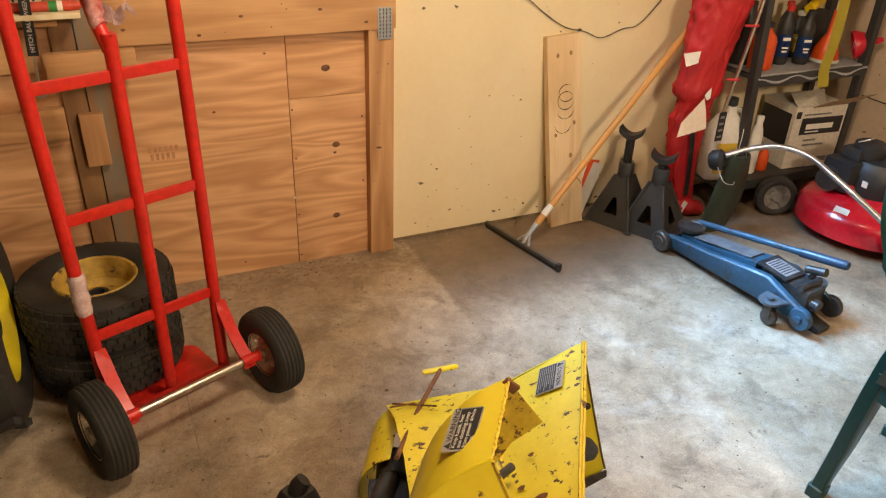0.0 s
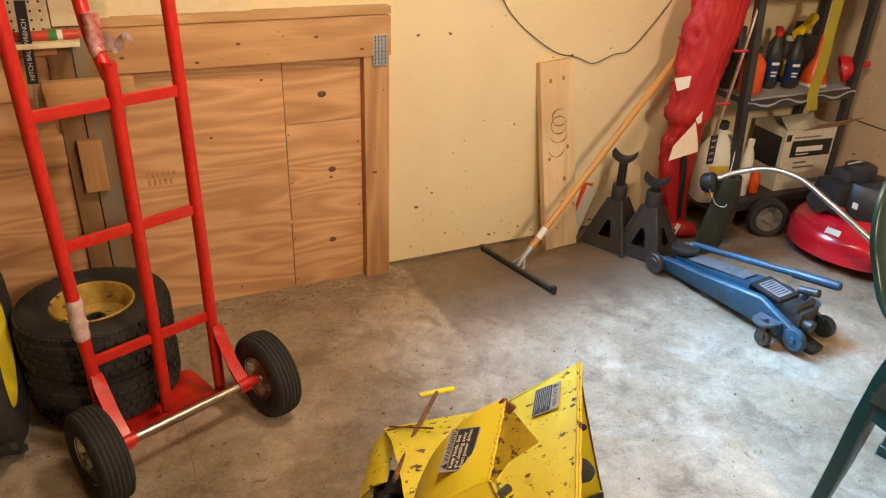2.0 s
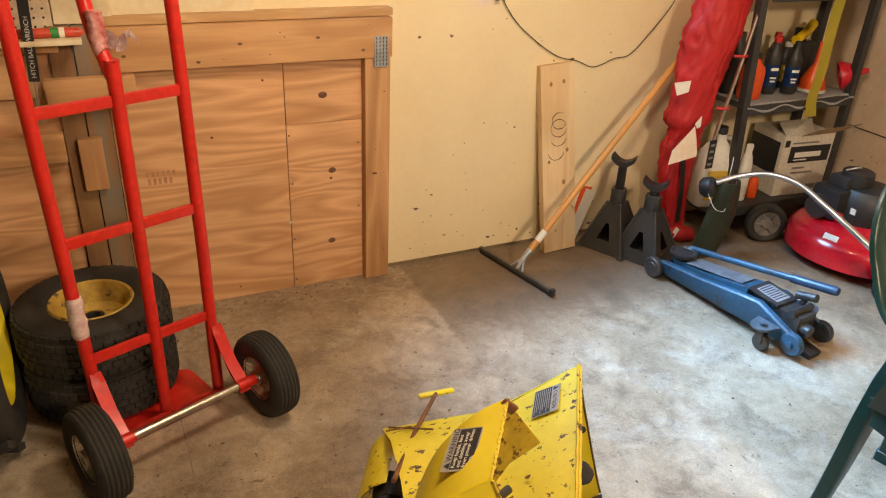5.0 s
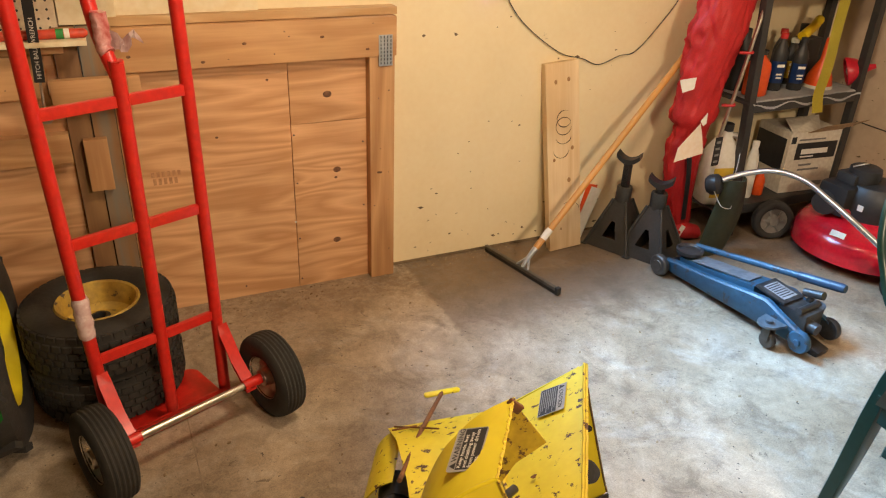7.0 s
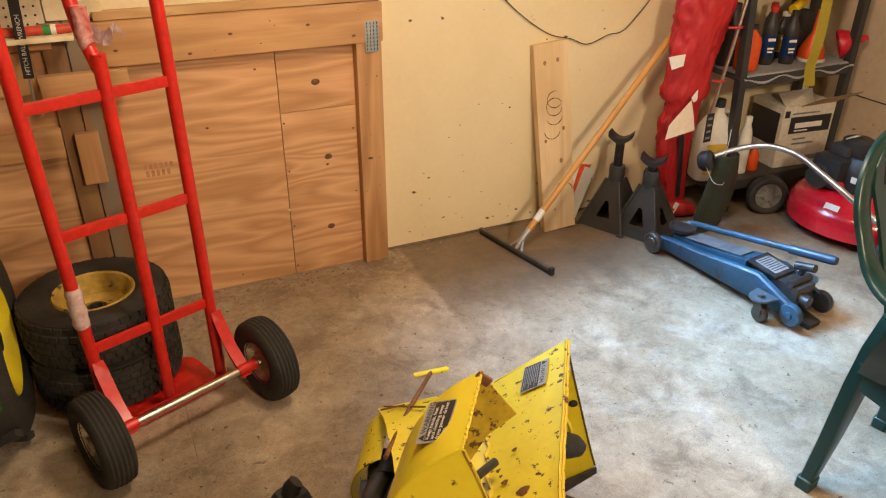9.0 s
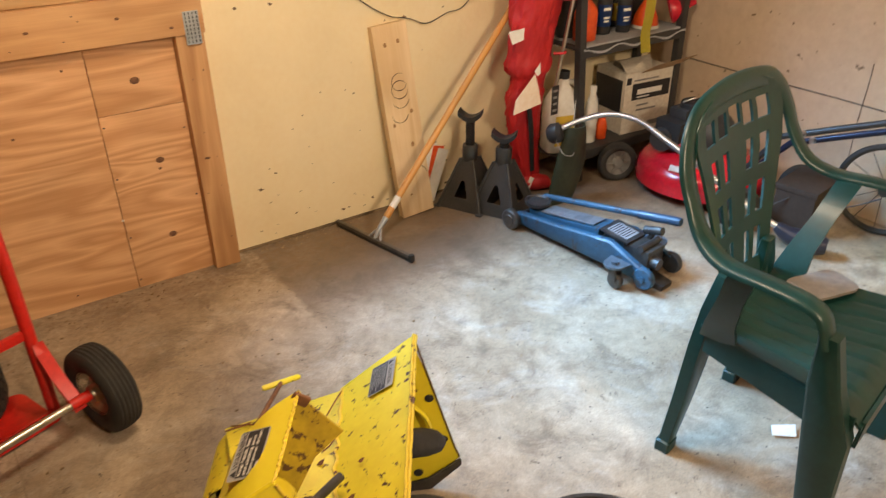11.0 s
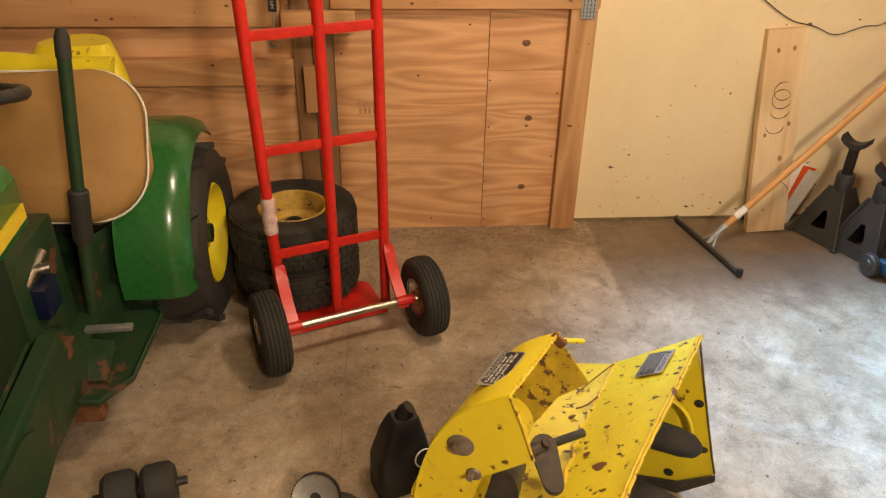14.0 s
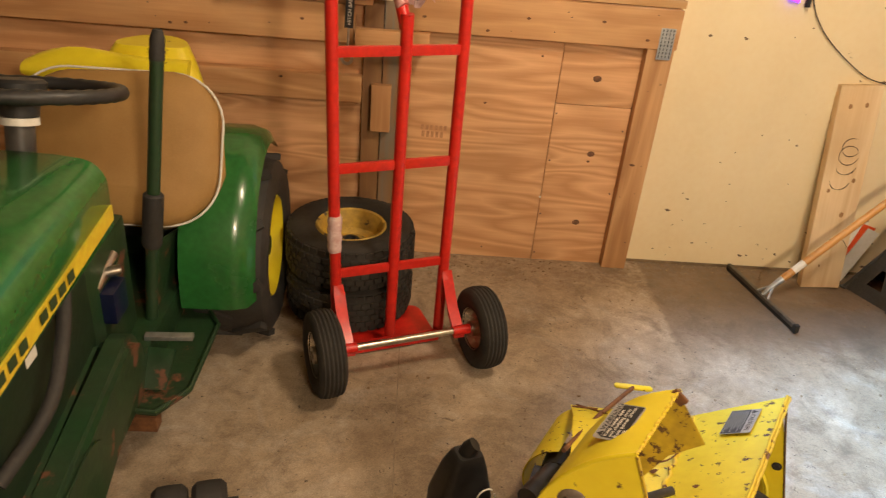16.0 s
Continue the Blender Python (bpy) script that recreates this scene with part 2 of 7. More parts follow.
STEEL = mat("worn chrome", (0.62, 0.58, 0.52, 1), (0.48, 0.44, 0.38, 1), rough=0.3, metal=1.0, spots=(0.22, 0.15, 0.09, 1), spot_size=45, spot_level=0.68)
ALU = mat("aluminium tube", (0.72, 0.74, 0.78, 1), (0.62, 0.64, 0.68, 1), rough=0.32, metal=1.0, bump=0.05)
ZINC = mat("galvanised plate", (0.55, 0.58, 0.60, 1), (0.42, 0.45, 0.48, 1), rough=0.42, metal=0.85)
DARK = mat("dark painted steel", (0.028, 0.028, 0.030, 1), (0.040, 0.038, 0.036, 1), rough=0.5, fine=90)
BLACKP = mat("black plastic", (0.018, 0.018, 0.019, 1), (0.026, 0.026, 0.026, 1), rough=0.45, bump=0.08)
GREYSTEEL = mat("grey hammered paint", (0.052, 0.052, 0.049, 1), (0.078, 0.075, 0.069, 1), rough=0.36, metal=0.25, fine=150, bump=0.2)
YELLOW = mat("chipped yellow paint", (0.78, 0.64, 0.026, 1), (0.69, 0.55, 0.02, 1), rough=0.45, scale=9, spots=(0.075, 0.032, 0.012, 1), spot_size=52, spot_level=0.600, bump=0.05, grain=0.15)
YELLOWC = mat("clean yellow paint", (0.80, 0.67, 0.028, 1), (0.74, 0.60, 0.022, 1), rough=0.34, grain=0.12, spots=(0.12, 0.06, 0.02, 1), spot_size=19, spot_level=0.665, bump=0.04)
YRIM = mat("dirty yellow rim", (0.55, 0.36, 0.05, 1), (0.36, 0.24, 0.06, 1), rough=0.6, scale=14, spots=(0.10, 0.07, 0.04, 1), spot_size=24, spot_level=0.6)
RUST = mat("rusty edge", (0.11, 0.045, 0.018, 1), (0.20, 0.085, 0.03, 1), rough=0.85, scale=30, bump=0.5)
GREEN = mat("green tractor enamel", (0.022, 0.135, 0.030, 1), (0.018, 0.11, 0.024, 1), rough=0.24, bump=0.03, coat=0.3, spots=(0.015, 0.06, 0.016, 1), spot_size=9, spot_level=0.7)
# worn, rust-spotted green; base darkened to carry the shade low on the tractor
GREENW_SHADED = mat("worn green paint, shade-darkened", (0.012, 0.045, 0.015, 1), (0.020, 0.040, 0.018, 1), rough=0.45, scale=9, spots=(0.13, 0.055, 0.03, 1), spot_size=9, spot_level=0.6)
TAN = mat("tan canvas", (0.37, 0.215, 0.068, 1), (0.28, 0.155, 0.045, 1), rough=0.7, scale=4, fine=260, bump=0.12, grain=0.1)
WHITE = mat("white trim", (0.78, 0.76, 0.70, 1), rough=0.5)
CHAIRG = mat("dark green resin", (0.005, 0.030, 0.025, 1), (0.007, 0.040, 0.033, 1), rough=0.36, scale=8, bump=0.04, spots=(0.02, 0.045, 0.04, 1), spot_size=12, spot_level=0.68)
BLUE = mat("worn blue paint", (0.026, 0.088, 0.155, 1), (0.018, 0.058, 0.105, 1), rough=0.42, scale=12, spots=(0.035, 0.035, 0.04, 1), spot_size=26, spot_level=0.585)
GREASE = mat("greasy black steel", (0.03, 0.03, 0.034, 1), (0.08, 0.075, 0.07, 1), rough=0.4, metal=0.5, scale=16)
NYLON = mat("red nylon cloth", (0.52, 0.016, 0.018, 1), (0.42, 0.012, 0.014, 1), rough=0.55, scale=7, fine=220, bump=0.2)
CARD = mat("cardboard", (0.30, 0.20, 0.115, 1), (0.25, 0.165, 0.09, 1), rough=0.85)
PAPER = mat("white paper", (0.78, 0.75, 0.68, 1), (0.72, 0.69, 0.62, 1), rough=0.7, bump=0.05)
CREAMTAG = mat("cream card tag", (0.85, 0.72, 0.58, 1), (0.80, 0.67, 0.53, 1), rough=0.6)
INK = mat("black print", (0.02, 0.02, 0.022, 1), rough=0.5)
ORANGE = mat("orange plastic", (0.68, 0.085, 0.012, 1), (0.62, 0.07, 0.01, 1), rough=0.38)
HDPE = mat("white plastic", (0.72, 0.70, 0.64, 1), (0.66, 0.64, 0.57, 1), rough=0.4)
CLOTH = mat("pale shelf liner", (0.62, 0.63, 0.65, 1), (0.54, 0.55, 0.57, 1), rough=0.85)
WEB = mat("yellow webbing", (0.62, 0.52, 0.055, 1), (0.54, 0.45, 0.045, 1), rough=0.7, fine=300)
DBLUE = mat("dark blue label", (0.012, 0.05, 0.20, 1), rough=0.4)
MOWRED = mat("mower red", (0.56, 0.010, 0.022, 1), (0.48, 0.008, 0.018, 1), rough=0.22, coat=0.4, bump=0.02)
OLIVE = mat("olive plastic guard", (0.045, 0.052, 0.028, 1), (0.035, 0.04, 0.022, 1), rough=0.5)
PLASTICYEL = mat("yellow jerrycan plastic", (0.78, 0.53, 0.01, 1), (0.74, 0.50, 0.01, 1), rough=0.38)
GREENP = mat("green plastic", (0.02, 0.33, 0.17, 1), rough=0.35)
GREYP = mat("taupe board", (0.20, 0.175, 0.15, 1), (0.18, 0.155, 0.13, 1), rough=0.6)
PEG = mat("pegboard", (0.62, 0.52, 0.37, 1), (0.56, 0.46, 0.32, 1), rough=0.7)
NAVY = mat("dark blue tube", (0.02, 0.022, 0.05, 1), rough=0.35, metal=0.4)
BROWNBOX = mat("dark brown box", (0.04, 0.025, 0.016, 1), rough=0.8)
FILM = mat("clear plastic wrap", (0.55, 0.34, 0.32, 1), (0.70, 0.55, 0.53, 1), rough=0.25, scale=40, bump=0.6)


def glow(name, colour, strength):
    m = bpy.data.materials.new(name)
    m.use_nodes = True
    p = m.node_tree.nodes["Principled BSDF"]
    p.inputs["Base Color"].default_value = colour
    p.inputs["Emission Color"].default_value, p.inputs["Emission Strength"].default_value = colour, strength
    return m


# ---- mesh helpers ----
def box(bm, x0, x1, y0, y1, z0, z1, bevel=0.0, m=None):
    vs = [bm.verts.new((x, y, z)) for z in (z0, z1) for y in (y0, y1) for x in (x0, x1)]
    fs = [bm.faces.new([vs[i] for i in q]) for q in ((0, 2, 3, 1), (4, 5, 7, 6), (0, 1, 5, 4), (2, 6, 7, 3), (0, 4, 6, 2), (1, 3, 7, 5))]
    if bevel:
        es = list({e for f in fs for e in f.edges})
        r = bmesh.ops.bevel(bm, geom=es, offset=bevel, segments=2, affect="EDGES", profile=0.7)
        vs = list({v for f in r["faces"] for v in f.verts} | {v for v in vs if v.is_valid})
    if m is not None:
        bmesh.ops.transform(bm, matrix=m, verts=vs)
    return vs


def rings(bm, loops, closed=False, caps=True):
    """Joins rings of points, each of the same count, into a skin."""
    rs = [[bm.verts.new(p) for p in lp] for lp in loops]
    n = len(rs[0])
    pairs = list(zip(rs, rs[1:])) + ([(rs[-1], rs[0])] if closed else [])
    for a, b in pairs:
        for i in range(n):
            bm.faces.new((a[i], a[(i + 1) % n], b[(i + 1) % n], b[i]))
    if caps and not closed:
        bm.faces.new(rs[0][::-1])
        bm.faces.new(rs[-1])
    return rs


def smooth_path(pts, per=6):
    pts = [Vector(p) for p in pts]
    if len(pts) < 3:
        return pts
    out = []
    for i in range(len(pts) - 1):
        p0, p1, p2, p3 = pts[max(i - 1, 0)], pts[i], pts[i + 1], pts[min(i + 2, len(pts) - 1)]
        for k in range(per):
            t = k / per
            out.append(0.5 * ((2 * p1) + (p2 - p0) * t + (2 * p0 - 5 * p1 + 4 * p2 - p3) * t * t + (3 * p1 - p0 - 3 * p2 + p3) * t ** 3))
    return out + [pts[-1]]


def tube(bm, pts, r, seg=12, smooth=False, flat=1.0, up=(0, 0, 1), per=6):
    """A tube along a path; r is a radius or one for each point; flat squeezes the section along its second axis."""
    pts = smooth_path(pts, per) if smooth else [Vector(p) for p in pts]
    rs = r if isinstance(r, (list, tuple)) else [r] * len(pts)
    if len(rs) != len(pts):
        rs = list(np.interp(np.linspace(0, 1, len(pts)), np.linspace(0, 1, len(rs)), rs))
    loops, side = [], None
    for i, p in enumerate(pts):
        d = (pts[min(i + 1, len(pts) - 1)] - pts[max(i - 1, 0)]).normalized()
        if side is None:
            u = Vector(up) if abs(d.dot(Vector(up))) < 0.95 else Vector((1, 0, 0))
            side = d.cross(u).normalized()
        side = (side - d * side.dot(d)).normalized()
        w = side.cross(d)
        loops.append([p + side * (math.cos(a) * rs[i]) + w * (math.sin(a) * rs[i] * flat) for a in (2 * math.pi * k / seg for k in range(seg))])
    rings(bm, loops)


def lathe(bm, prof, seg=32, m=Matrix(), closed=False, cap=True):
    """Turns a profile of (radius, height) about z."""
    loops = []
    for k in range(seg):
        a = 2 * math.pi * k / seg
        loops.append([m @ Vector((r * math.cos(a), r * math.sin(a), z)) for r, z in prof])
    rs = [[bm.verts.new(p) for p in lp] for lp in loops]
    n = len(prof)
    for k in range(seg):
        a, b = rs[k], rs[(k + 1) % seg]
        for i in range(n if closed else n - 1):
            bm.faces.new((a[i], b[i], b[(i + 1) % n], a[(i + 1) % n]))
    if not closed:
        if cap and prof[0][0] > 1e-5:
            bm.faces.new([r[0] for r in rs][::-1])
        if cap and prof[-1][0] > 1e-5:
            bm.faces.new([r[-1] for r in rs])
    bmesh.ops.remove_doubles(bm, verts=[v for r in rs for v in r], dist=1e-6)


def plate(bm, pts, thick, m=Matrix(), bevel=0.0):
    """A flat outline in x, y made thick along z, then posed by m."""
    lo = [bm.verts.new(m @ Vector((x, y, 0))) for x, y in pts]
    hi = [bm.verts.new(m @ Vector((x, y, thick))) for x, y in pts]
    n = len(pts)
    faces = [bm.faces.new(lo[::-1]), bm.faces.new(hi)]
    for i in range(n):
        faces.append(bm.faces.new((lo[i], lo[(i + 1) % n], hi[(i + 1) % n], hi[i])))
    if bevel:
        bmesh.ops.bevel(bm, geom=list({e for f in faces[:2] for e in f.edges}), offset=bevel, segments=2, affect="EDGES")


def rounded(w, h, r, n=6, cx=0.0, cy=0.0):
    out = []
    for sx, sy, a0 in ((1, 1, 0), (-1, 1, 90), (-1, -1, 180), (1, -1, 270)):
        for k in range(n + 1):
            a = radians(a0 + 90 * k / n)
            out.append((cx + sx * (w / 2 - r) + r * math.cos(a), cy + sy * (h / 2 - r) + r * math.sin(a)))
    return out


def quad3(bm, a, b, c, d, thick=0.003):
    """A sheet through four corners, with thickness along its normal."""
    a, b, c, d = (Vector(p) for p in (a, b, c, d))
    nrm = (c - a).cross(d - b).normalized() * thick
    lo = [bm.verts.new(p - nrm / 2) for p in (a, b, c, d)]
    hi = [bm.verts.new(p + nrm / 2) for p in (a, b, c, d)]
    bm.faces.new(lo[::-1]), bm.faces.new(hi)
    for i in range(4):
        bm.faces.new((lo[i], lo[(i + 1) % 4], hi[(i + 1) % 4], hi[i]))


def mesh_of(name, bm, material, smooth=None):
    bmesh.ops.recalc_face_normals(bm, faces=bm.faces[:])
    me = bpy.data.meshes.new(name)
    bm.to_mesh(me)
    bm.free()
    me.materials.append(material)
    if smooth is not None:
        me.set_sharp_from_angle(angle=radians(smooth))
        me.polygons.foreach_set("use_smooth", [True] * len(me.polygons))
    return me


def part(name, bm, material, parent, label="", smooth=38, m=None):
    ob = new(name, mesh_of(name, bm, material, smooth))
    ob.parent = parent
    if m is not None:
        ob.matrix_basis = m
    return tagged(ob, label) if label else ob


def thing(name, label, category, m=Matrix(), group=""):
    ob = new(name)
    ob.empty_display_size = 0.05
    ob.matrix_basis = m
    return tagged(ob, label, category, group)


def solid(name, bm, material, label, category, m=None, smooth=38, group=""):
    ob = new(name, mesh_of(name, bm, material, smooth))
    if m is not None:
        ob.matrix_basis = m
    return tagged(ob, label, category, group)


def structure(name, bm, material, label, category, smooth=None):
    return tagged(new(name, mesh_of(name, bm, material, smooth)), label, category, "", "structure")


B = bmesh.new


def jitter(bm, amount, scale, seed=0.0):
    for v in bm.verts:
        v.co += noise.noise_vector(v.co * scale + Vector((seed, seed * 1.7, seed * 0.3))) * amount


def between(a, b):
    """A pose at a whose z runs to b, and the distance."""
    a, b = Vector(a), Vector(b)
    return Matrix.Translation(a) @ (b - a).to_track_quat("Z", "Y").to_matrix().to_4x4(), (b - a).length


# ---- structure ----
YW, XE, XW, YS, H = 2.53, 3.12, -2.6, -3.2, 2.4
bm = B()
nx, ny = 90, 90
gx = np.linspace(XW, XE, nx)
gy = np.linspace(YS, YW, ny)
grid = [[bm.verts.new((x, y, 0.0012 * noise.noise(Vector((x * 3, y * 3, 0))) - 0.0012)) for x in gx] for y in gy]
for j in range(ny - 1):
    for i in range(nx - 1):
        bm.faces.new((grid[j][i], grid[j][i + 1], grid[j + 1][i + 1], grid[j + 1][i]))
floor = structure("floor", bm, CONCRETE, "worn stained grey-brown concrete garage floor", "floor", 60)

# the plastered wall, with the window opening high up
WX0, WX1, WZ0, WZ1 = 0.42, 1.72, 1.22, 2.05
bm = B()
box(bm, 0.86, XE, YW, YW + 0.12, 0, WZ0)
box(bm, XW, 0.86, YW, YW + 0.12, 0.99, WZ0)
box(bm, XW, WX0, YW, YW + 0.12, WZ0, WZ1)
box(bm, WX1, XE, YW, YW + 0.12, WZ0, WZ1)
box(bm, XW, XE, YW, YW + 0.12, WZ1, H)
wall_north = structure("wall_north", bm, PLASTER, "cream painted garage wall with scuffs and stains", "wall")
bm = B()
box(bm, XE, XE + 0.12, YS, YW + 0.12, 0, H)
wall_east = structure("wall_east", bm, PINK, "dirty pale pinkish wall with scratches and holes", "wall")
# west and south walls and ceiling stay out of view; dark to reduce fill
bm = B()
box(bm, XW - 0.12, XW, YS, YW + 0.12, 0, H)
structure("wall_west", bm, CEIL, "unseen garage wall, kept dark to limit bounced light", "wall")
bm = B()
box(bm, XW, XE, YS - 0.12, YS, 0, H)
structure("wall_south", bm, CEIL, "unseen garage wall, kept dark to limit bounced light", "wall")
bm = B()
box(bm, XW - 0.12, XE + 0.12, YS - 0.12, YW + 0.12, H, H + 0.1)
structure("ceiling", bm, CEIL, "unseen ceiling, kept dark to limit bounced light", "ceiling")
win = tagged(new("window_1"), "white framed window high in the wall", "window", "", "structure")
for a in ((WX0, WX0 + 0.05, WZ0, WZ1), (WX1 - 0.05, WX1, WZ0, WZ1), (WX0 + 0.05, WX1 - 0.05, WZ0, WZ0 + 0.05), (WX0 + 0.05, WX1 - 0.05, WZ1 - 0.05, WZ1)):
    bm = B()
    box(bm, a[0], a[1], YW + 0.02, YW + 0.08, a[2], a[3], 0.004)
    part("window_frame", bm, WHITE, win)
for i, (x, y) in enumerate(((0.80, 1.05), (1.05, -1.45))):
    t = thing("ceiling_bulb", "bare warm bulb in a ceiling holder", "lamp", pose(x, y, 2.36), "ceiling bulbs")
    bm = B()
    lathe(bm, [(0, 0.04), (0.05, 0.04), (0.05, 0.01), (0.022, 0), (0.018, -0.03), (0, -0.03)], 20)
    part("holder", bm, HDPE, t)
# base of the plastered wall: dirty strip and crack
bm = B()
box(bm, 0.865, XE, YW - 0.004, YW - 0.0005, 0.0, 0.011, 0.001)
structure("baseboard", bm, mat("dirty wall base", (0.10, 0.07, 0.04, 1), (0.26, 0.18, 0.10, 1), rough=0.9, scale=8, fine=60), "grimy strip along the foot of the wall", "trim")
bm = B()
tube(bm, [(XE - 0.002, y, 0.452 + 0.0015 * math.sin(y * 9)) for y in np.linspace(-1.5, 2.3, 20)], 0.0022, 6)
tube(bm, [(XE - 0.002, 1.42 + 0.002 * math.sin(z * 20), z) for z in np.linspace(0.2, 0.62, 10)], 0.0012, 5)
structure("trim", bm, INK, "dark joint lines between wall boards", "joint")
# saw-cut joint in the slab
bm = B()
box(bm, -0.003, 0.0005, -1.0, 2.40, -0.003, 0.0006)
structure("floor_joint", bm, mat("joint dirt", (0.24, 0.19, 0.135, 1), (0.32, 0.26, 0.19, 1), rough=0.9, scale=14), "dirty straight joint in the concrete slab", "joint")

# ---- boarded door in the wall: plywood sheets, posts, header, rails ----
PY = 2.50


def board(name, x0, x1, y0, y1, z0, z1, material, label, category="timber", bevel=0.003, lean=0.0):
    bm = B()
    box(bm, x0, x1, y0, y1, z0, z1, bevel)
    return solid(name, bm, material, label, category, pose(0, 0, 0, 0, lean, 0) if lean else None)


SHEETS = [board("plywood_sheet", -2.2, -0.185, PY + 0.004, PY + 0.022, -0.004, 0.98, PLY, "orange-brown plywood sheet closing the old doorway", "plywood"),
          board("plywood_sheet", -0.045, 0.4992, PY, PY + 0.018, -0.004, 0.93, PLY, "large orange-brown plywood sheet with wavy grain", "plywood"),
          board("plywood_sheet", 0.5008, 0.775, PY, PY + 0.018, -0.004, 0.6362, PLY, "lower narrow plywood sheet with round knots", "plywood"),
          board("plywood_sheet", 0.5008, 0.775, PY, PY + 0.018, 0.638, 0.93, PLY, "upper narrow plywood sheet with round knots", "plywood")]
POST = board("door_post", 0.775, 0.868, 2.462, YW + 0.05, 0.0, 0.862, STUDZ, "upright brown pine door post", "post", 0.005)
HEADERS = [board("door_header", -0.045, 0.872, 2.455, YW, 0.862, 0.995, STUD, "heavy brown pine header beam above plywood", "beam", 0.006),
           board("door_header", -2.2, -0.215, 2.452, YW, 0.805, 0.93, STUD, "brown pine header beam above plywood, knotty", "beam", 0.006)]
board("ledge", -0.03, 0.88, 2.475, YW, 0.997, 1.022, wood("pale ledge", (0.62, 0.42, 0.22, 1), (0.5, 0.3, 0.13, 1), "x"), "thin pale wooden ledge on the header", "ledge", 0.003)
RAIL = board("door_rail", -2.2, -0.185, 2.462, PY + 0.004, 0.598, 0.69, STUD, "horizontal brown pine rail across plywood", "rail", 0.004)
board("old_post", -0.183, -0.118, 2.478, YW, 0.0, 1.0, wood("brown stud", (0.28, 0.15, 0.06, 1), (0.2, 0.1, 0.04, 1), "z"), "dark brown upright stud", "post", 0.003)
board("old_post", -0.115, -0.047, 2.47, YW, 0.0, 1.0, OLDPOST, "weathered grey-green upright timber post", "post", 0.004)
board("wood_block", -0.208, 0.036, 2.418, 2.452, 0.79, 0.862, STUD, "split pine block screwed across the joint", "block", 0.005)
board("wood_cleat", -0.15, -0.082, 2.44, 2.468, 0.505, 0.672, STUDZ, "short pine cleat nailed to a post", "block", 0.004)
board("wood_block", -0.34, -0.155, 2.452, 2.50, 0.932, 0.965, STUD, "small pine offcut under a shelf strip", "block", 0.003)
board("siding_board", -0.155, 0.0, 2.49, YW, 1.003, 1.4, SIDING, "cream painted upright boards above the header", "siding", 0.004)
board("siding_board", 0.0, 0.42, 2.505, YW, 1.022, 1.4, SIDING, "cream painted panel above the header", "siding", 0.003)
board("shelf_strip", -0.6, -0.09, 2.38, 2.49, 0.966, 0.98, SIDING, "narrow pale wooden shelf strip", "shelf", 0.002)
# pegboard with real holes drawn as small recessed discs
t = thing("pegboard", "tan pegboard panel with rows of holes", "pegboard")
bm = B()
box(bm, -0.62, -0.158, 2.485, 2.495, 0.982, 1.4)
part("panel", bm, PEG, t)
for i in range(9):
    for j in range(6):
        bm = B()
        lathe(bm, [(0, 0), (0.0035, 0), (0.0035, 0.001), (0, 0.001)], 10, pose(-0.178 - i * 0.025, 2.4848, 1.0 + j * 0.025, 90))
        part("hole", bm, INK, t)
# nail plate on the header joint
t = thing("nail_plate", "galvanised nail plate joining post and header", "nail plate", pose(0.806, 2.4535, 0.80))
bm = B()
box(bm, 0, 0.05, 0, 0.0016, 0.03, 0.135, 0.0005)
part("plate", bm, ZINC, t)
for i in range(4):
    for j in range(8):
        bm = B()
        box(bm, 0.006 + i * 0.012, 0.009 + i * 0.012, -0.0012, 0.0002, 0.036 + j * 0.0125, 0.044 + j * 0.0125)
        part("slot", bm, INK, t, smooth=None)

# ---- hand truck ----
def tread_tyre(bm, R, r_in, w, grooves=4, seg=48, crown=0.35):
    """A tyre about z: rounded section with grooves round the tread."""
    h = w / 2
    side = [(r_in, -h * 0.75), (r_in + (R - r_in) * 0.35, -h), (R - (R - r_in) * 0.30, -h * 0.98), (R - (R - r_in) * 0.10, -h * 0.80)]
    tread = []
    n = grooves * 4
    for i in range(n + 1):
        f = -0.72 + 1.44 * i / n
        depth = 0.0035 if i % 4 in (1, 2) else 0
        tread.append((R - (f * f) * (R - r_in) * crown * 0.35 - depth, f * h))
    prof = side + tread + [(r, -z) for r, z in side[::-1]]
    lathe(bm, prof, seg, closed=True)


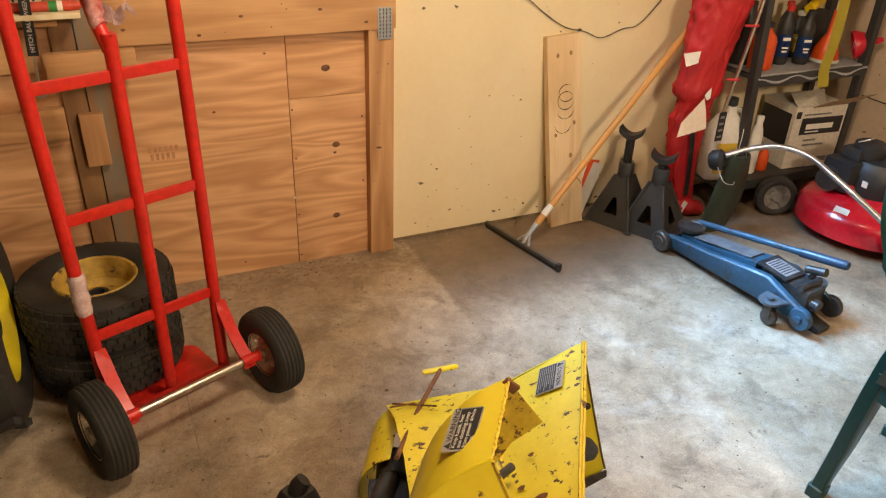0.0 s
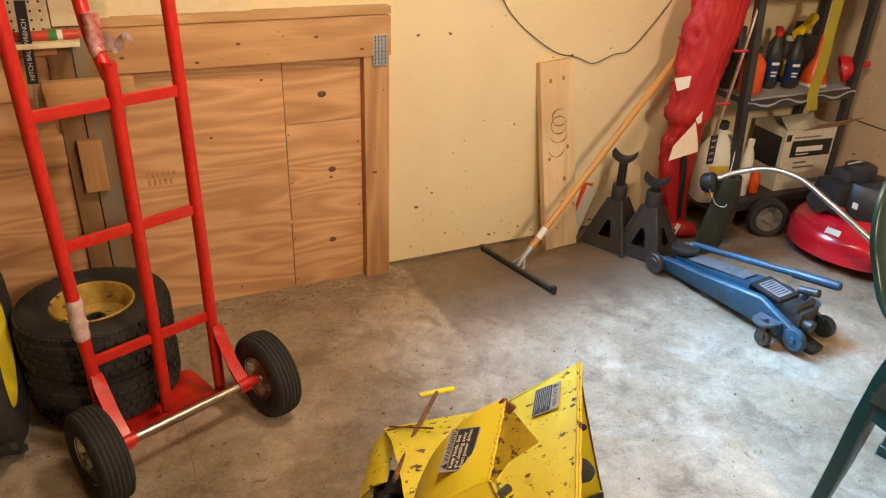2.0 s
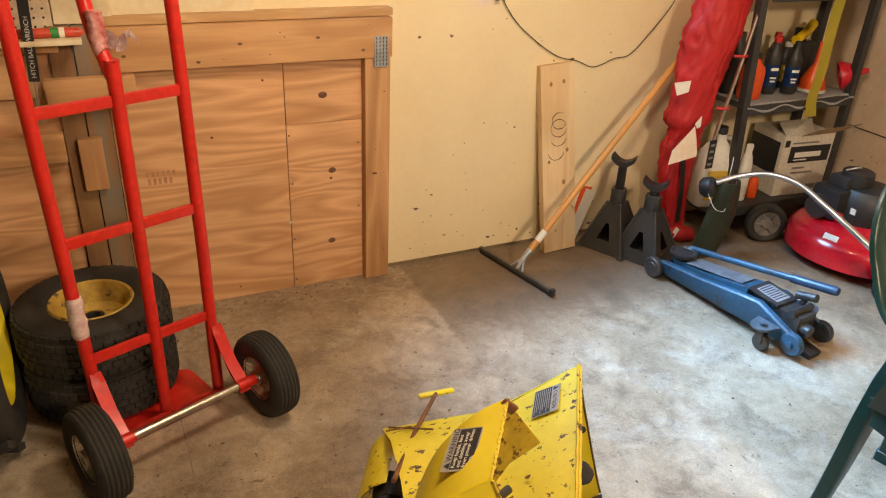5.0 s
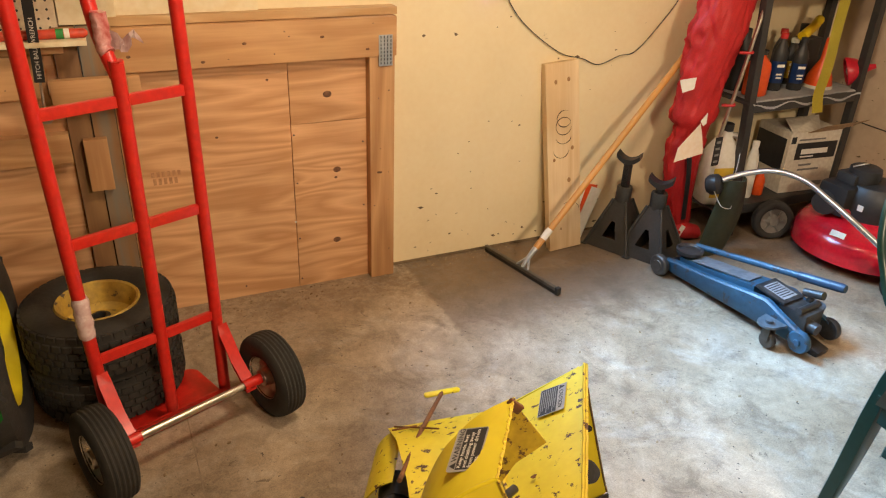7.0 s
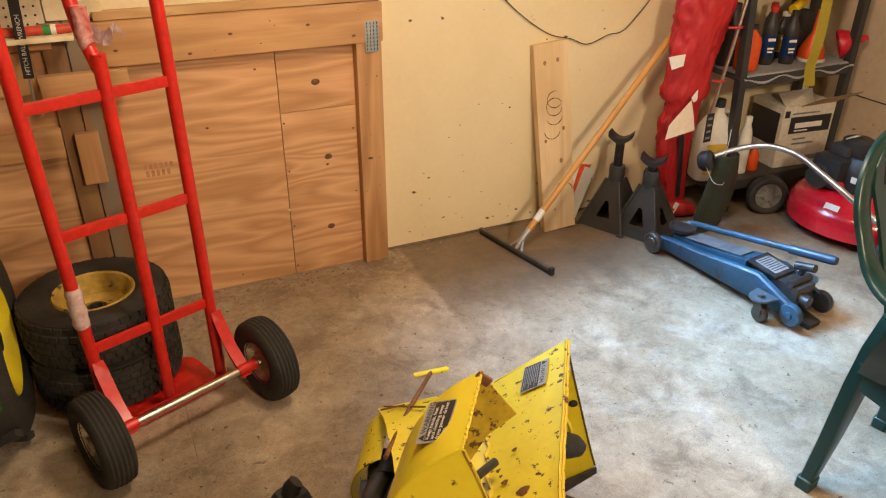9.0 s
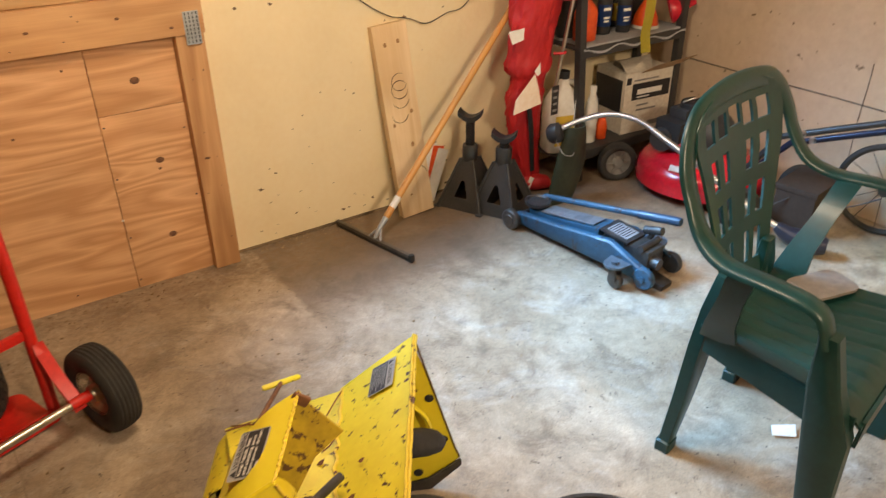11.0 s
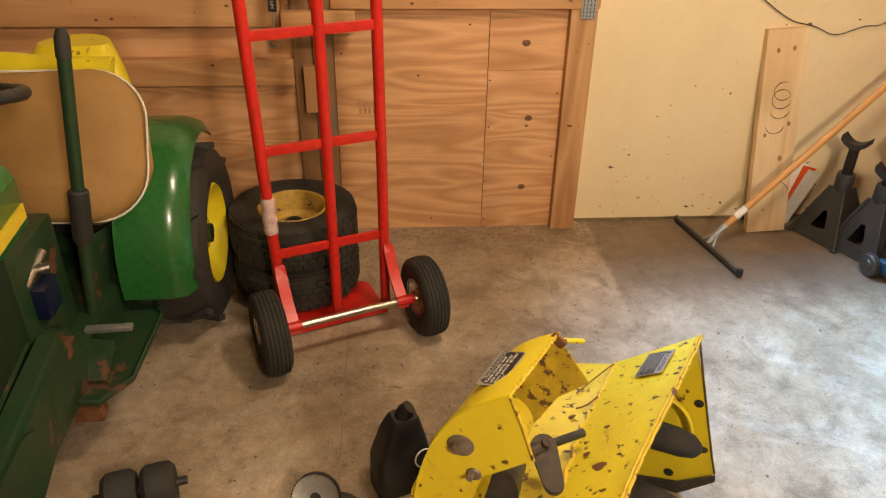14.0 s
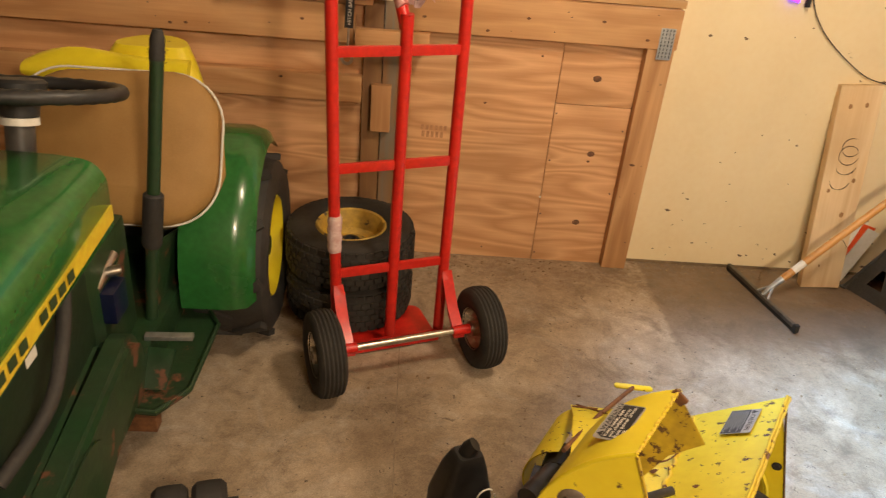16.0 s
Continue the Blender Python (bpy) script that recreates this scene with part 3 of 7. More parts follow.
def hand_truck():
    t = thing("hand_truck", "red steel hand truck with pneumatic tyres on concrete floor", "hand truck", pose(0.0145, 1.7365, 0, 0, 0, 20.7))
    FY = 0.142
    for xs in ((-0.168, -0.184, -0.194, -0.198), (0.165, 0.165, 0.165, 0.165)):
        bm = B()
        tube(bm, [(xs[0], FY, 0.02), (xs[1], FY, 0.5), (xs[2], FY + 0.006, 0.95), (xs[3], FY + 0.015, 1.24)], 0.0165, 16)
        part("upright", bm, RED, t)
    bm = B()
    tube(bm, [(0.0, FY, 0.02), (0.0, FY, 0.96), (-0.002, FY + 0.004, 1.0), (-0.012, FY + 0.05, 1.1), (-0.012, FY + 0.09, 1.24)], 0.0165, 16, smooth=True)
    part("upright", bm, RED, t)
    for z in (0.298, 0.628, 0.945):
        for s in (-1, 1):
            bm = B()
            box(bm, -0.160 - 0.032 * z if s < 0 else 0.014, -0.014 if s < 0 else 0.152, FY - 0.006, FY + 0.008, z - 0.0135, z + 0.0135, 0.003)
            part("rung", bm, RED, t)
    bm = B()
    tube(bm, [(-0.197, FY + 0.015, 1.23), (0.165, FY + 0.015, 1.23)], 0.0165, 14)
    part("top_bar", bm, RED, t)
    bm = B()
    pts = [(-0.165, 0), (0.165, 0)] + [(0.13 + 0.035 * math.cos(radians(a)), 0.17 + 0.035 * math.sin(radians(a))) for a in range(0, 91, 15)] + [(-0.13 + 0.035 * math.cos(radians(a)), 0.17 + 0.035 * math.sin(radians(a))) for a in range(90, 181, 15)]
    plate(bm, pts, 0.007, pose(0, FY - 0.012, 0.004))
    box(bm, -0.165, 0.165, FY - 0.016, FY - 0.008, 0.006, 0.05, 0.002)
    part("nose_plate", bm, RED, t)
    for s in (-1, 1):
        bm = B()
        x = 0.172 * s
        loops = []
        for y, z, w, d in ((FY - 0.018, 0.262, 0.014, 0.010), (FY - 0.03, 0.235, 0.017, 0.014), (0.06, 0.165, 0.017, 0.018), (0.0, 0.118, 0.017, 0.02)):
            loops.append([(x - w, y - d * 0.3, z - d * 0.6), (x + w, y - d * 0.3, z - d * 0.6), (x + w, y + d * 0.3, z + d * 0.6), (x - w, y + d * 0.3, z + d * 0.6)])
        rings(bm, loops)
        part("axle_brace", bm, RED, t, smooth=25)
        bm = B()
        m, d = between((s * 0.15, 0, 0.13), (s * 0.205, 0, 0.13))
        lathe(bm, [(0, 0), (0.015, 0), (0.015, d), (0, d)], 16, m)
        part("axle_sleeve", bm, RED, t)
    bm = B()
    tube(bm, [(-0.25, 0, 0.13), (0.25, 0, 0.13)], 0.0105, 14)
    part("axle", bm, STEEL, t, "shiny steel axle rod")
    for s in (-1, 1):
        wm = pose(0.244 * s, 0, 0.128, 0, 90, 0)
        bm = B()
        tread_tyre(bm, 0.128, 0.062, 0.080, 5)
        w = part("wheel", bm, TYRE, t, "black grooved pneumatic tyre", m=wm)
        bm = B()
        lathe(bm, [(0.063, -0.030), (0.066, -0.033), (0.060, -0.026), (0.05, -0.012), (0.028, -0.012), (0.024, -0.036), (0.012, -0.036), (0.012, 0.036), (0.024, 0.036), (0.028, 0.012), (0.05, 0.012), (0.060, 0.026), (0.066, 0.033), (0.063, 0.030)], 28, closed=True)
        part("rim", bm, STEEL, w, "grey steel rim")
    bm = B()
    tube(bm, [(-0.1815, FY, 0.375 + 0.115 * k / 8) for k in range(9)], [0.0185, 0.021, 0.0195, 0.022, 0.0195, 0.021, 0.02, 0.021, 0.0185], 14)
    jitter(bm, 0.003, 60)
    part("tape_wrap", bm, FILM, t, "torn clear plastic wrap round the upright")
    bm = B()
    tube(bm, [(-0.010, FY + 0.03, 1.05 + 0.09 * k / 8) if k else (-0.006, FY + 0.02, 1.05) for k in range(9)], [0.0175, 0.0185, 0.018, 0.019, 0.018, 0.0185, 0.018, 0.0185, 0.0175], 14)
    jitter(bm, 0.003, 60, 3)
    part("tape_wrap", bm, mat("wrap on red", (0.45, 0.10, 0.09, 1), (0.62, 0.35, 0.33, 1), rough=0.2, scale=30, bump=0.5), t, "clear plastic wrap round the upright")
    bm = B()
    rows = [[bm.verts.new((0.004 + 0.075 * i / 8, FY + 0.03 + 0.012 * math.sin(i * 1.9 + j), 1.085 + 0.012 * math.sin(i * 1.3) - 0.022 * j * (1 - i / 12))) for i in range(9)] for j in range(3)]
    for j in range(2):
        for i in range(8):
            bm.faces.new((rows[j][i], rows[j][i + 1], rows[j + 1][i + 1], rows[j + 1][i]))
    bmesh.ops.solidify(bm, geom=bm.faces[:], thickness=0.001)
    part("plastic_scrap", bm, FILM, t, "loose scrap of clear plastic film")


hand_truck()

# ---- stacked tyres ----
def turf_tyre(z, turn, rim):
    t = thing("lawn_wheel", "worn dark turf tyre on a dirty yellow rim, stacked" if rim else "worn dark turf tyre at the foot of a stack", "wheel", pose(-0.182, 2.105, z, 0, 0, turn) @ Matrix.Diagonal((0.98, 0.98, 0.93, 1)), "stacked lawn tyres")
    bm = B()
    R, w = 0.213, 0.165
    lathe(bm, [(0.112, -0.062), (0.13, -0.078), (0.175, -0.0825), (0.200, -0.073), (0.209, -0.05), (0.211, 0), (0.209, 0.05), (0.200, 0.073), (0.185, 0.081), (0.165, 0.0835), (0.14, 0.080), (0.122, 0.072), (0.112, 0.062)], 64, pose(0, 0, w / 2), closed=True)
    part("tyre", bm, TYRE, t)
    bm = B()
    for row in range(6):
        zz = 0.022 + row * 0.0242
        n = 44
        for k in range(n):
            a = 2 * math.pi * (k + 0.5 * (row % 2)) / n
            rr = 0.2115 - (0.006 if row in (0, 5) else 0)
            vs = box(bm, -0.004, 0.0035, -0.0115, 0.0115, -0.0095, 0.0095)
            bmesh.ops.transform(bm, matrix=pose(rr * math.cos(a), rr * math.sin(a), zz, 0, 0, math.degrees(a)), verts=vs)
    part("tread", bm, TYRE, t, smooth=None)
    if rim:
        bm = B()
        lathe(bm, [(0.118, 0.150), (0.114, 0.156), (0.107, 0.152), (0.102, 0.135), (0.096, 0.085), (0.075, 0.072), (0.05, 0.076), (0.034, 0.088), (0.028, 0.086), (0.028, 0.06), (0.0, 0.06)], 44, cap=False)
        r = part("rim", bm, YRIM, t, "dirty yellow steel rim")
        bm = B()
        lathe(bm, [(0.024, 0.062), (0.029, 0.094), (0.019, 0.096), (0.016, 0.075), (0, 0.075)], 20)
        part("hub", bm, BLACKP, r, "black hub hole")


turf_tyre(0.012, 10, False)
turf_tyre(0.168, 0, True)

# ---- leaning board and squeegee ----
t = thing("leaning_board", "pale knotty pine board leaning on the wall", "board", Matrix.Translation((1.637, 2.42, 0)) @ pose(0, 0, 0, -6.8, 0, 0) @ pose(0, 0, 0, 0, -4.0, -3))
bm = B()
box(bm, -0.075, 0.075, -0.019, 0.019, 0.002, 0.79, 0.003)
part("plank", bm, PALEWOOD, t)
for k, (cx, cz, rad, a0, a1) in enumerate(((0.0, 0.50, 0.038, 200, 345), (0.002, 0.535, 0.036, 20, 350), (0.006, 0.565, 0.034, 60, 330), (-0.012, 0.44, 0.036, 185, 350), (0.02, 0.16, 0.05, 10, 120))):
    bm = B()
    tube(bm, [(cx + rad * math.cos(radians(a)), -0.0200, cz + rad * math.sin(radians(a))) for a in np.linspace(a0, a1, 22)], [0.0004, 0.0016, 0.0007, 0.0018, 0.0004], 6)
    part("stain_ring", bm, mat("black ring stain", (0.05, 0.03, 0.018, 1), rough=0.8), t, "dark ring stain")
for k, (cx, cz, r) in enumerate(((-0.03, 0.715, 0.007), (0.028, 0.72, 0.007), (-0.045, 0.40, 0.006), (0.04, 0.44, 0.007), (0.022, 0.305, 0.008), (-0.02, 0.095, 0.004))):
    bm = B()
    lathe(bm, [(0, 0.0003), (r * 0.5, 0.0006), (r, 0)], 12, pose(cx, -0.0191, cz, 90) @ Matrix.Diagonal((1, 1.35, 1, 1)))
    part("knot", bm, mat("brown knot", (0.40, 0.22, 0.09, 1), (0.26, 0.13, 0.05, 1), scale=60), t)

t = thing("floor_squeegee", "floor squeegee with orange wooden handle leaning on the wall", "squeegee")
A, C = Vector((1.302, 2.505, 0.0)), Vector((1.392, 2.075, 0.0))
along = (C - A).normalized()
m = Matrix.Translation(A) @ pose(0, 0, 0, 0, 0, math.degrees(math.atan2(along.y, along.x)))
L = (C - A).length
bm = B()
box(bm, 0, L, -0.008, 0.008, 0.016, 0.030, 0.003, m)
part("frame_bar", bm, mat("dull dark alloy", (0.10, 0.09, 0.075, 1), (0.16, 0.145, 0.12, 1), rough=0.45, metal=0.6, scale=20), t)
bm = B()
box(bm, -0.002, L + 0.002, -0.004, 0.004, 0.0, 0.022, 0.0015, m)
part("rubber_blade", bm, RUBBER, t)
bm = B()
box(bm, L - 0.012, L + 0.004, -0.010, 0.010, 0.004, 0.034, 0.003, m)
part("end_cap", bm, RUBBER, t)
base = A + (C - A) * 0.52 + Vector((0, 0, 0.034))
tip = Vector((2.42, 2.47, 1.09))
dirn = (tip - base).normalized()
bm = B()
tube(bm, [base - Vector((0, 0, 0.012)), base + dirn * 0.03, base + dirn * 0.12], [0.007, 0.010, 0.0135], 14)
for s in (-1, 1):
    tube(bm, [base + along * 0.035 * s - Vector((0, 0, 0.01)), base + dirn * 0.05], 0.005, 8)
part("socket", bm, ZINC, t, "galvanised handle socket")
m, d = between(base + dirn * 0.09, tip)
bm = B()
tube(bm, [(0, 0, 0), (0, 0, d * 0.5), (0, 0, d)], 0.0135, 18)
h = part("handle", bm, HANDLEWOOD, t, "orange varnished wooden handle", m=m)
bm = B()
lathe(bm, [(0.0142, 0.045), (0.0142, 0.095)], 18)
bmesh.ops.solidify(bm, geom=bm.faces[:], thickness=0.0004)
lab = part("sticker", bm, PAPER, h, "white printed sticker")

# ---- jack stands ----
def jack_stand(x, y, turn, lift, k=1.0):
    t = thing("jack_stand", "grey hammered steel jack stand with black ratchet saddle", "jack stand", pose(x, y, 0, 0, 0, turn) @ Matrix.Scale(k, 4), "pair of jack stands")
    w, hh, top = 0.105, 0.215, 0.03
    corners = [(-1, -1), (1, -1), (1, 1), (-1, 1)]
    for i in range(4):
        a, b = Vector((*corners[i], 0)), Vector((*corners[(i + 1) % 4], 0))
        lo_a, lo_b = a * w, b * w
        hi_a, hi_b = a * top + Vector((0, 0, hh)), b * top + Vector((0, 0, hh))
        mid = lambda s, f: (lo_a.lerp(lo_b, s)).lerp(hi_a.lerp(hi_b, s), f)
        # a sheet with a triangular window
        bm = B()
        o = [bm.verts.new(mid(*q)) for q in ((0, 0), (1, 0), (1, 1), (0, 1))]
        w3 = [bm.verts.new(mid(*q)) for q in ((0.31, 0.24), (0.69, 0.24), (0.57, 0.58), (0.43, 0.58))]
        for q in ((o[0], o[1], w3[1], w3[0]), (o[1], o[2], w3[2], w3[1]), (o[2], o[3], w3[3], w3[2]), (o[3], o[0], w3[0], w3[3])):
            bm.faces.new(q)
        bmesh.ops.recalc_face_normals(bm, faces=bm.faces[:])
        bmesh.ops.solidify(bm, geom=bm.faces[:], thickness=0.004)
        part("leg_plate", bm, GREYSTEEL, t, smooth=30)
    for cx, cy in corners:
        bm = B()
        tube(bm, [(cx * w, cy * w, 0.004), (cx * top, cy * top, hh)], 0.007, 10)
        box(bm, cx * w - 0.014, cx * w + 0.014, cy * w - 0.014, cy * w + 0.014, 0, 0.006, 0.002)
        part("leg_edge", bm, GREYSTEEL, t)
    bm = B()
    lathe(bm, [(0.030, hh - 0.02), (0.034, hh - 0.01), (0.034, hh + 0.055), (0.031, hh + 0.062), (0.02, hh + 0.062), (0.02, hh)], 24)
    tube(bm, [(0.034, 0, hh + 0.03), (0.058, 0, hh + 0.028), (0.063, 0, hh + 0.0)], 0.005, 8)
    part("collar", bm, GREYSTEEL, t)
    bm = B()
    z1 = hh + 0.062 + lift
    box(bm, -0.016, 0.016, -0.014, 0.014, hh, z1, 0.003)
    for q in range(int(lift / 0.012)):
        box(bm, -0.021, -0.015, -0.010, 0.010, hh + 0.068 + q * 0.012, hh + 0.074 + q * 0.012, 0.001)
    part("ratchet_column", bm, BLACKP, t, "black ratchet column")
    bm = B()
    loops = []
    for q in np.linspace(-1, 1, 11):
        zz = z1 + 0.028 * q * q
        wv = 0.024 + 0.004 * abs(q)
        loops.append([(0.050 * q, -wv, zz), (0.050 * q, wv, zz), (0.050 * q, wv, zz + 0.021), (0.050 * q, -wv, zz + 0.021)])
    rings(bm, loops)
    lathe(bm, [(0.013, z1 - 0.02), (0.022, z1), (0, z1)], 14)
    part("saddle", bm, BLACKP, t, "black forked saddle", m=pose(0, 0, 0, 0, 0, -75))
    bm = B()
    box(bm, -0.009, 0.009, -0.0012, 0.0012, 0, 0.085, 0.0005, pose(w * 0.93, -w * 0.60, 0.04, 0, -19, 90))
    part("sticker", bm, PAPER, t, "red and white sticker")
    bm = B()
    box(bm, -0.007, 0.007, -0.0018, 0.0018, 0.002, 0.045, 0.0005, pose(w * 0.93, -w * 0.60, 0.05, 0, -19, 90))
    part("sticker_print", bm, RED, t)


jack_stand(1.883, 2.375, 25, 0.105, 0.97)
jack_stand(1.965, 2.25, 25, 0.022, 1.0)

# ---- trolley jack ----
def trolley_jack():
    t = thing("trolley_jack", "worn blue trolley jack with handle stub on concrete", "floor jack", pose(1.957, 2.03, 0, 0, 0, -83.2) @ Matrix.Scale(1.08, 4))
    # local x runs from the front wheels to the rear
    for s in (-1, 1):
        bm = B()
        loops = []
        for x, z0, z1, y in ((-0.045, 0.025, 0.065, 0.052), (0.0, 0.022, 0.074, 0.054), (0.16, 0.026, 0.092, 0.062), (0.32, 0.032, 0.120, 0.072), (0.40, 0.034, 0.130, 0.075), (0.50, 0.034, 0.095, 0.078), (0.545, 0.036, 0.08, 0.078)):
            loops.append([(x, s * y, z0), (x, s * (y + 0.006), z0 + 0.008), (x, s * (y + 0.006), z1 - 0.006), (x, s * y, z1), (x, s * (y - 0.016), z1), (x, s * (y - 0.016), z1 - 0.006), (x, s * (y - 0.008), z1 - 0.01), (x, s * (y - 0.008), z0)])
        rings(bm, loops)
        part("side_frame", bm, BLUE, t)
    bm = B()
    loops = []
    for x, z, y in ((0.0, 0.088, 0.030), (0.12, 0.098, 0.036), (0.26, 0.124, 0.046), (0.33, 0.136, 0.048)):
        loops.append([(x, -y, z - 0.03), (x, y, z - 0.03), (x, y, z), (x, -y, z)])
    rings(bm, loops)
    part("lift_arm", bm, BLUE, t)
    bm = B()
    box(bm, 0.06, 0.30, -0.034, 0.034, -0.001, 0.003, 0.001, pose(0.0, 0, 0.089, 0, -8.6, 0))
    part("arm_cover", bm, mat("worn grey plate", (0.28, 0.29, 0.31, 1), (0.18, 0.19, 0.21, 1), rough=0.4, metal=0.5, scale=14), t, "scuffed grey arm cover")
    bm = B()
    lathe(bm, [(0, 0.10), (0.024, 0.10), (0.026, 0.13), (0.047, 0.134), (0.05, 0.148), (0.042, 0.15), (0.036, 0.143), (0.012, 0.143), (0, 0.146)], 32)
    part("saddle", bm, GREASE, t, "greasy black saddle", m=pose(0.012, 0, -0.030))
    for s in (-1, 1):
        bm = B()
        lathe(bm, [(0, -0.013), (0.034, -0.013), (0.040, -0.008), (0.040, 0.008), (0.034, 0.013), (0.022, 0.013), (0.02, 0.017), (0, 0.017)], 28)
        part("front_wheel", bm, mat("dull steel wheel", (0.10, 0.095, 0.09, 1), (0.16, 0.15, 0.14, 1), rough=0.45, metal=0.7), t, "dull steel roller", m=pose(-0.05, s * 0.075, 0.041, 90 * -s))
    bm = B()
    tube(bm, [(-0.05, -0.07, 0.041), (-0.05, 0.07, 0.041)], 0.010, 10)
    part("front_axle", bm, GREASE, t)
    bm = B()
    box(bm, 0.0, 0.115, -0.05, 0.05, -0.004, 0.005, 0.002, pose(0.335, 0, 0.140, 0, 6, 0))
    d = part("data_plate", bm, GREASE, t, "black data plate with worn print")
    bm = B()
    box(bm, 0.018, 0.1, -0.034, 0.034, 0.005, 0.0062, 0.0004, pose(0.335, 0, 0.140, 0, 6, 0))
    part("print", bm, mat("grey label", (0.30, 0.30, 0.31, 1), (0.22, 0.22, 0.23, 1)), d)
    for q in range(7):
        bm = B()
        box(bm, 0.024 + q * 0.0105, 0.028 + q * 0.0105, -0.030, 0.030 - 0.004 * (q % 3), 0.0062, 0.0068, 0, pose(0.335, 0, 0.140, 0, 6, 0))
        part("print_bar", bm, INK, d, smooth=None)
    bm = B()
    box(bm, 0.43, 0.53, -0.045, 0.045, 0.06, 0.125, 0.008)
    tube(bm, [(0.44, -0.02, 0.09), (0.56, -0.02, 0.085)], 0.02, 14)
    part("hydraulic_body", bm, GREASE, t, "greasy black hydraulic block")
    bm = B()
    box(bm, 0.45, 0.555, -0.03, 0.03, 0.1, 0.125, 0.006, pose(0.02, 0, -0.01, 0, 10, 0))
    part("pump_yoke", bm, GREASE, t)
    bm = B()
    tube(bm, [(0.50, -0.05, 0.13), (0.50, 0.05, 0.13)], 0.012, 12)
    part("yoke_pin", bm, GREASE, t)
    bm = B()
    tube(bm, [(0.46, 0.05, 0.10), (0.475, 0.05, 0.14), (0.47, 0.04, 0.165)], 0.011, 12)
    tube(bm, [(0.45, 0.045, 0.15), (0.515, 0.045, 0.168)], 0.014, 14)
    part("handle_socket", bm, GREASE, t, "greasy handle socket")
    for s in (-1, 1):
        bm = B()
        plate(bm, [(0.0 + 0.035 * math.cos(radians(a)), s * (0.118 + 0.035 * math.sin(radians(a)))) for a in range(0, 181, 15)] + [(-0.04, s * 0.08), (0.045, s * 0.08)], 0.008, pose(0.455, 0, 0.078))
        lathe(bm, [(0, 0.086), (0.012, 0.086), (0.012, 0.096), (0, 0.096)], 8, pose(0.455, s * 0.12, 0))
        c = part("caster_mount", bm, mat("blue grey steel", (0.14, 0.19, 0.24, 1), (0.08, 0.10, 0.12, 1), rough=0.45, metal=0.3), t, "grey-blue caster mount")
        bm = B()
        lathe(bm, [(0, -0.011), (0.024, -0.011), (0.028, -0.006), (0.028, 0.006), (0.024, 0.011), (0, 0.011)], 22, pose(0.467, s * 0.122, 0.0285, 90))
        box(bm, 0.449, 0.478, s * 0.122 - 0.017, s * 0.122 - 0.013, 0.03, 0.08, 0.002)
        box(bm, 0.449, 0.478, s * 0.122 + 0.013, s * 0.122 + 0.017, 0.03, 0.08, 0.002)
        part("caster_wheel", bm, mat("dull caster", (0.13, 0.11, 0.09, 1), (0.07, 0.06, 0.05, 1), rough=0.5, metal=0.4), c)
    for s in (-1, 1):
        bm = B()
        lathe(bm, [(0, -0.012), (0.034, -0.012), (0.038, -0.006), (0.038, 0.006), (0.034, 0.012), (0.012, 0.012), (0.010, 0.018), (0, 0.018)], 24, pose(0.545, s * 0.078, 0.052, 90 * -s))
        part("rear_boss", bm, BLUE if s < 0 else GREASE, t)
    bm = B()
    tube(bm, [(0.0, 0.052, 0.112), (0.2, 0.060, 0.147), (0.41, 0.066, 0.184)], 0.0115, 14)
    h = part("handle", bm, BLUE, t, "blue tubular jack handle")
    bm = B()
    tube(bm, [(0.405, 0.066, 0.183), (0.55, 0.071, 0.208), (0.56, 0.0715, 0.2095)], [0.0155, 0.0155, 0.013], 14)
    part("grip", bm, mat("dark blue sleeve", (0.02, 0.05, 0.10, 1), rough=0.4), h, "dark blue handle sleeve")


trolley_jack()

# ---- print helper ----
def text_mesh(string, size, align="LEFT"):
    c = bpy.data.curves.new("print", "FONT")
    c.body, c.size, c.align_x, c.extrude = string, size, align, 0.0003
    ob = bpy.data.objects.new("print", c)
    scene.collection.objects.link(ob)
    bpy.context.view_layer.update()
    me = bpy.data.meshes.new_from_object(ob.evaluated_get(bpy.context.evaluated_depsgraph_get()))
    bpy.data.objects.remove(ob)
    return me


def printed(string, size, material, parent, m, align="LEFT"):
    me = text_mesh(string, size, align)
    me.materials.clear()
    me.materials.append(material)
    ob = new("print", me)
    ob.parent, ob.matrix_basis = parent, m
    return ob


def face_pose(o, right, up):
    """A pose at o with x along right and y near up; z stands off the surface."""
    r = Vector(right).normalized()
    n = r.cross(Vector(up)).normalized()
    u = n.cross(r)
    return Matrix.Translation(o) @ Matrix((r, u, n)).transposed().to_4x4()


def flat_sheet(bm, pts, off):
    """A thin sheet through points of one plane, made thick by the vector off."""
    va = [bm.verts.new(p) for p in pts]
    vb = [bm.verts.new(Vector(p) + Vector(off)) for p in pts]
    bm.faces.new(va), bm.faces.new(vb[::-1])
    for i in range(len(pts)):
        j = (i + 1) % len(pts)
        bm.faces.new((va[i], va[j], vb[j], vb[i]))
    bmesh.ops.triangulate(bm, faces=[f for f in bm.faces if len(f.verts) > 4])


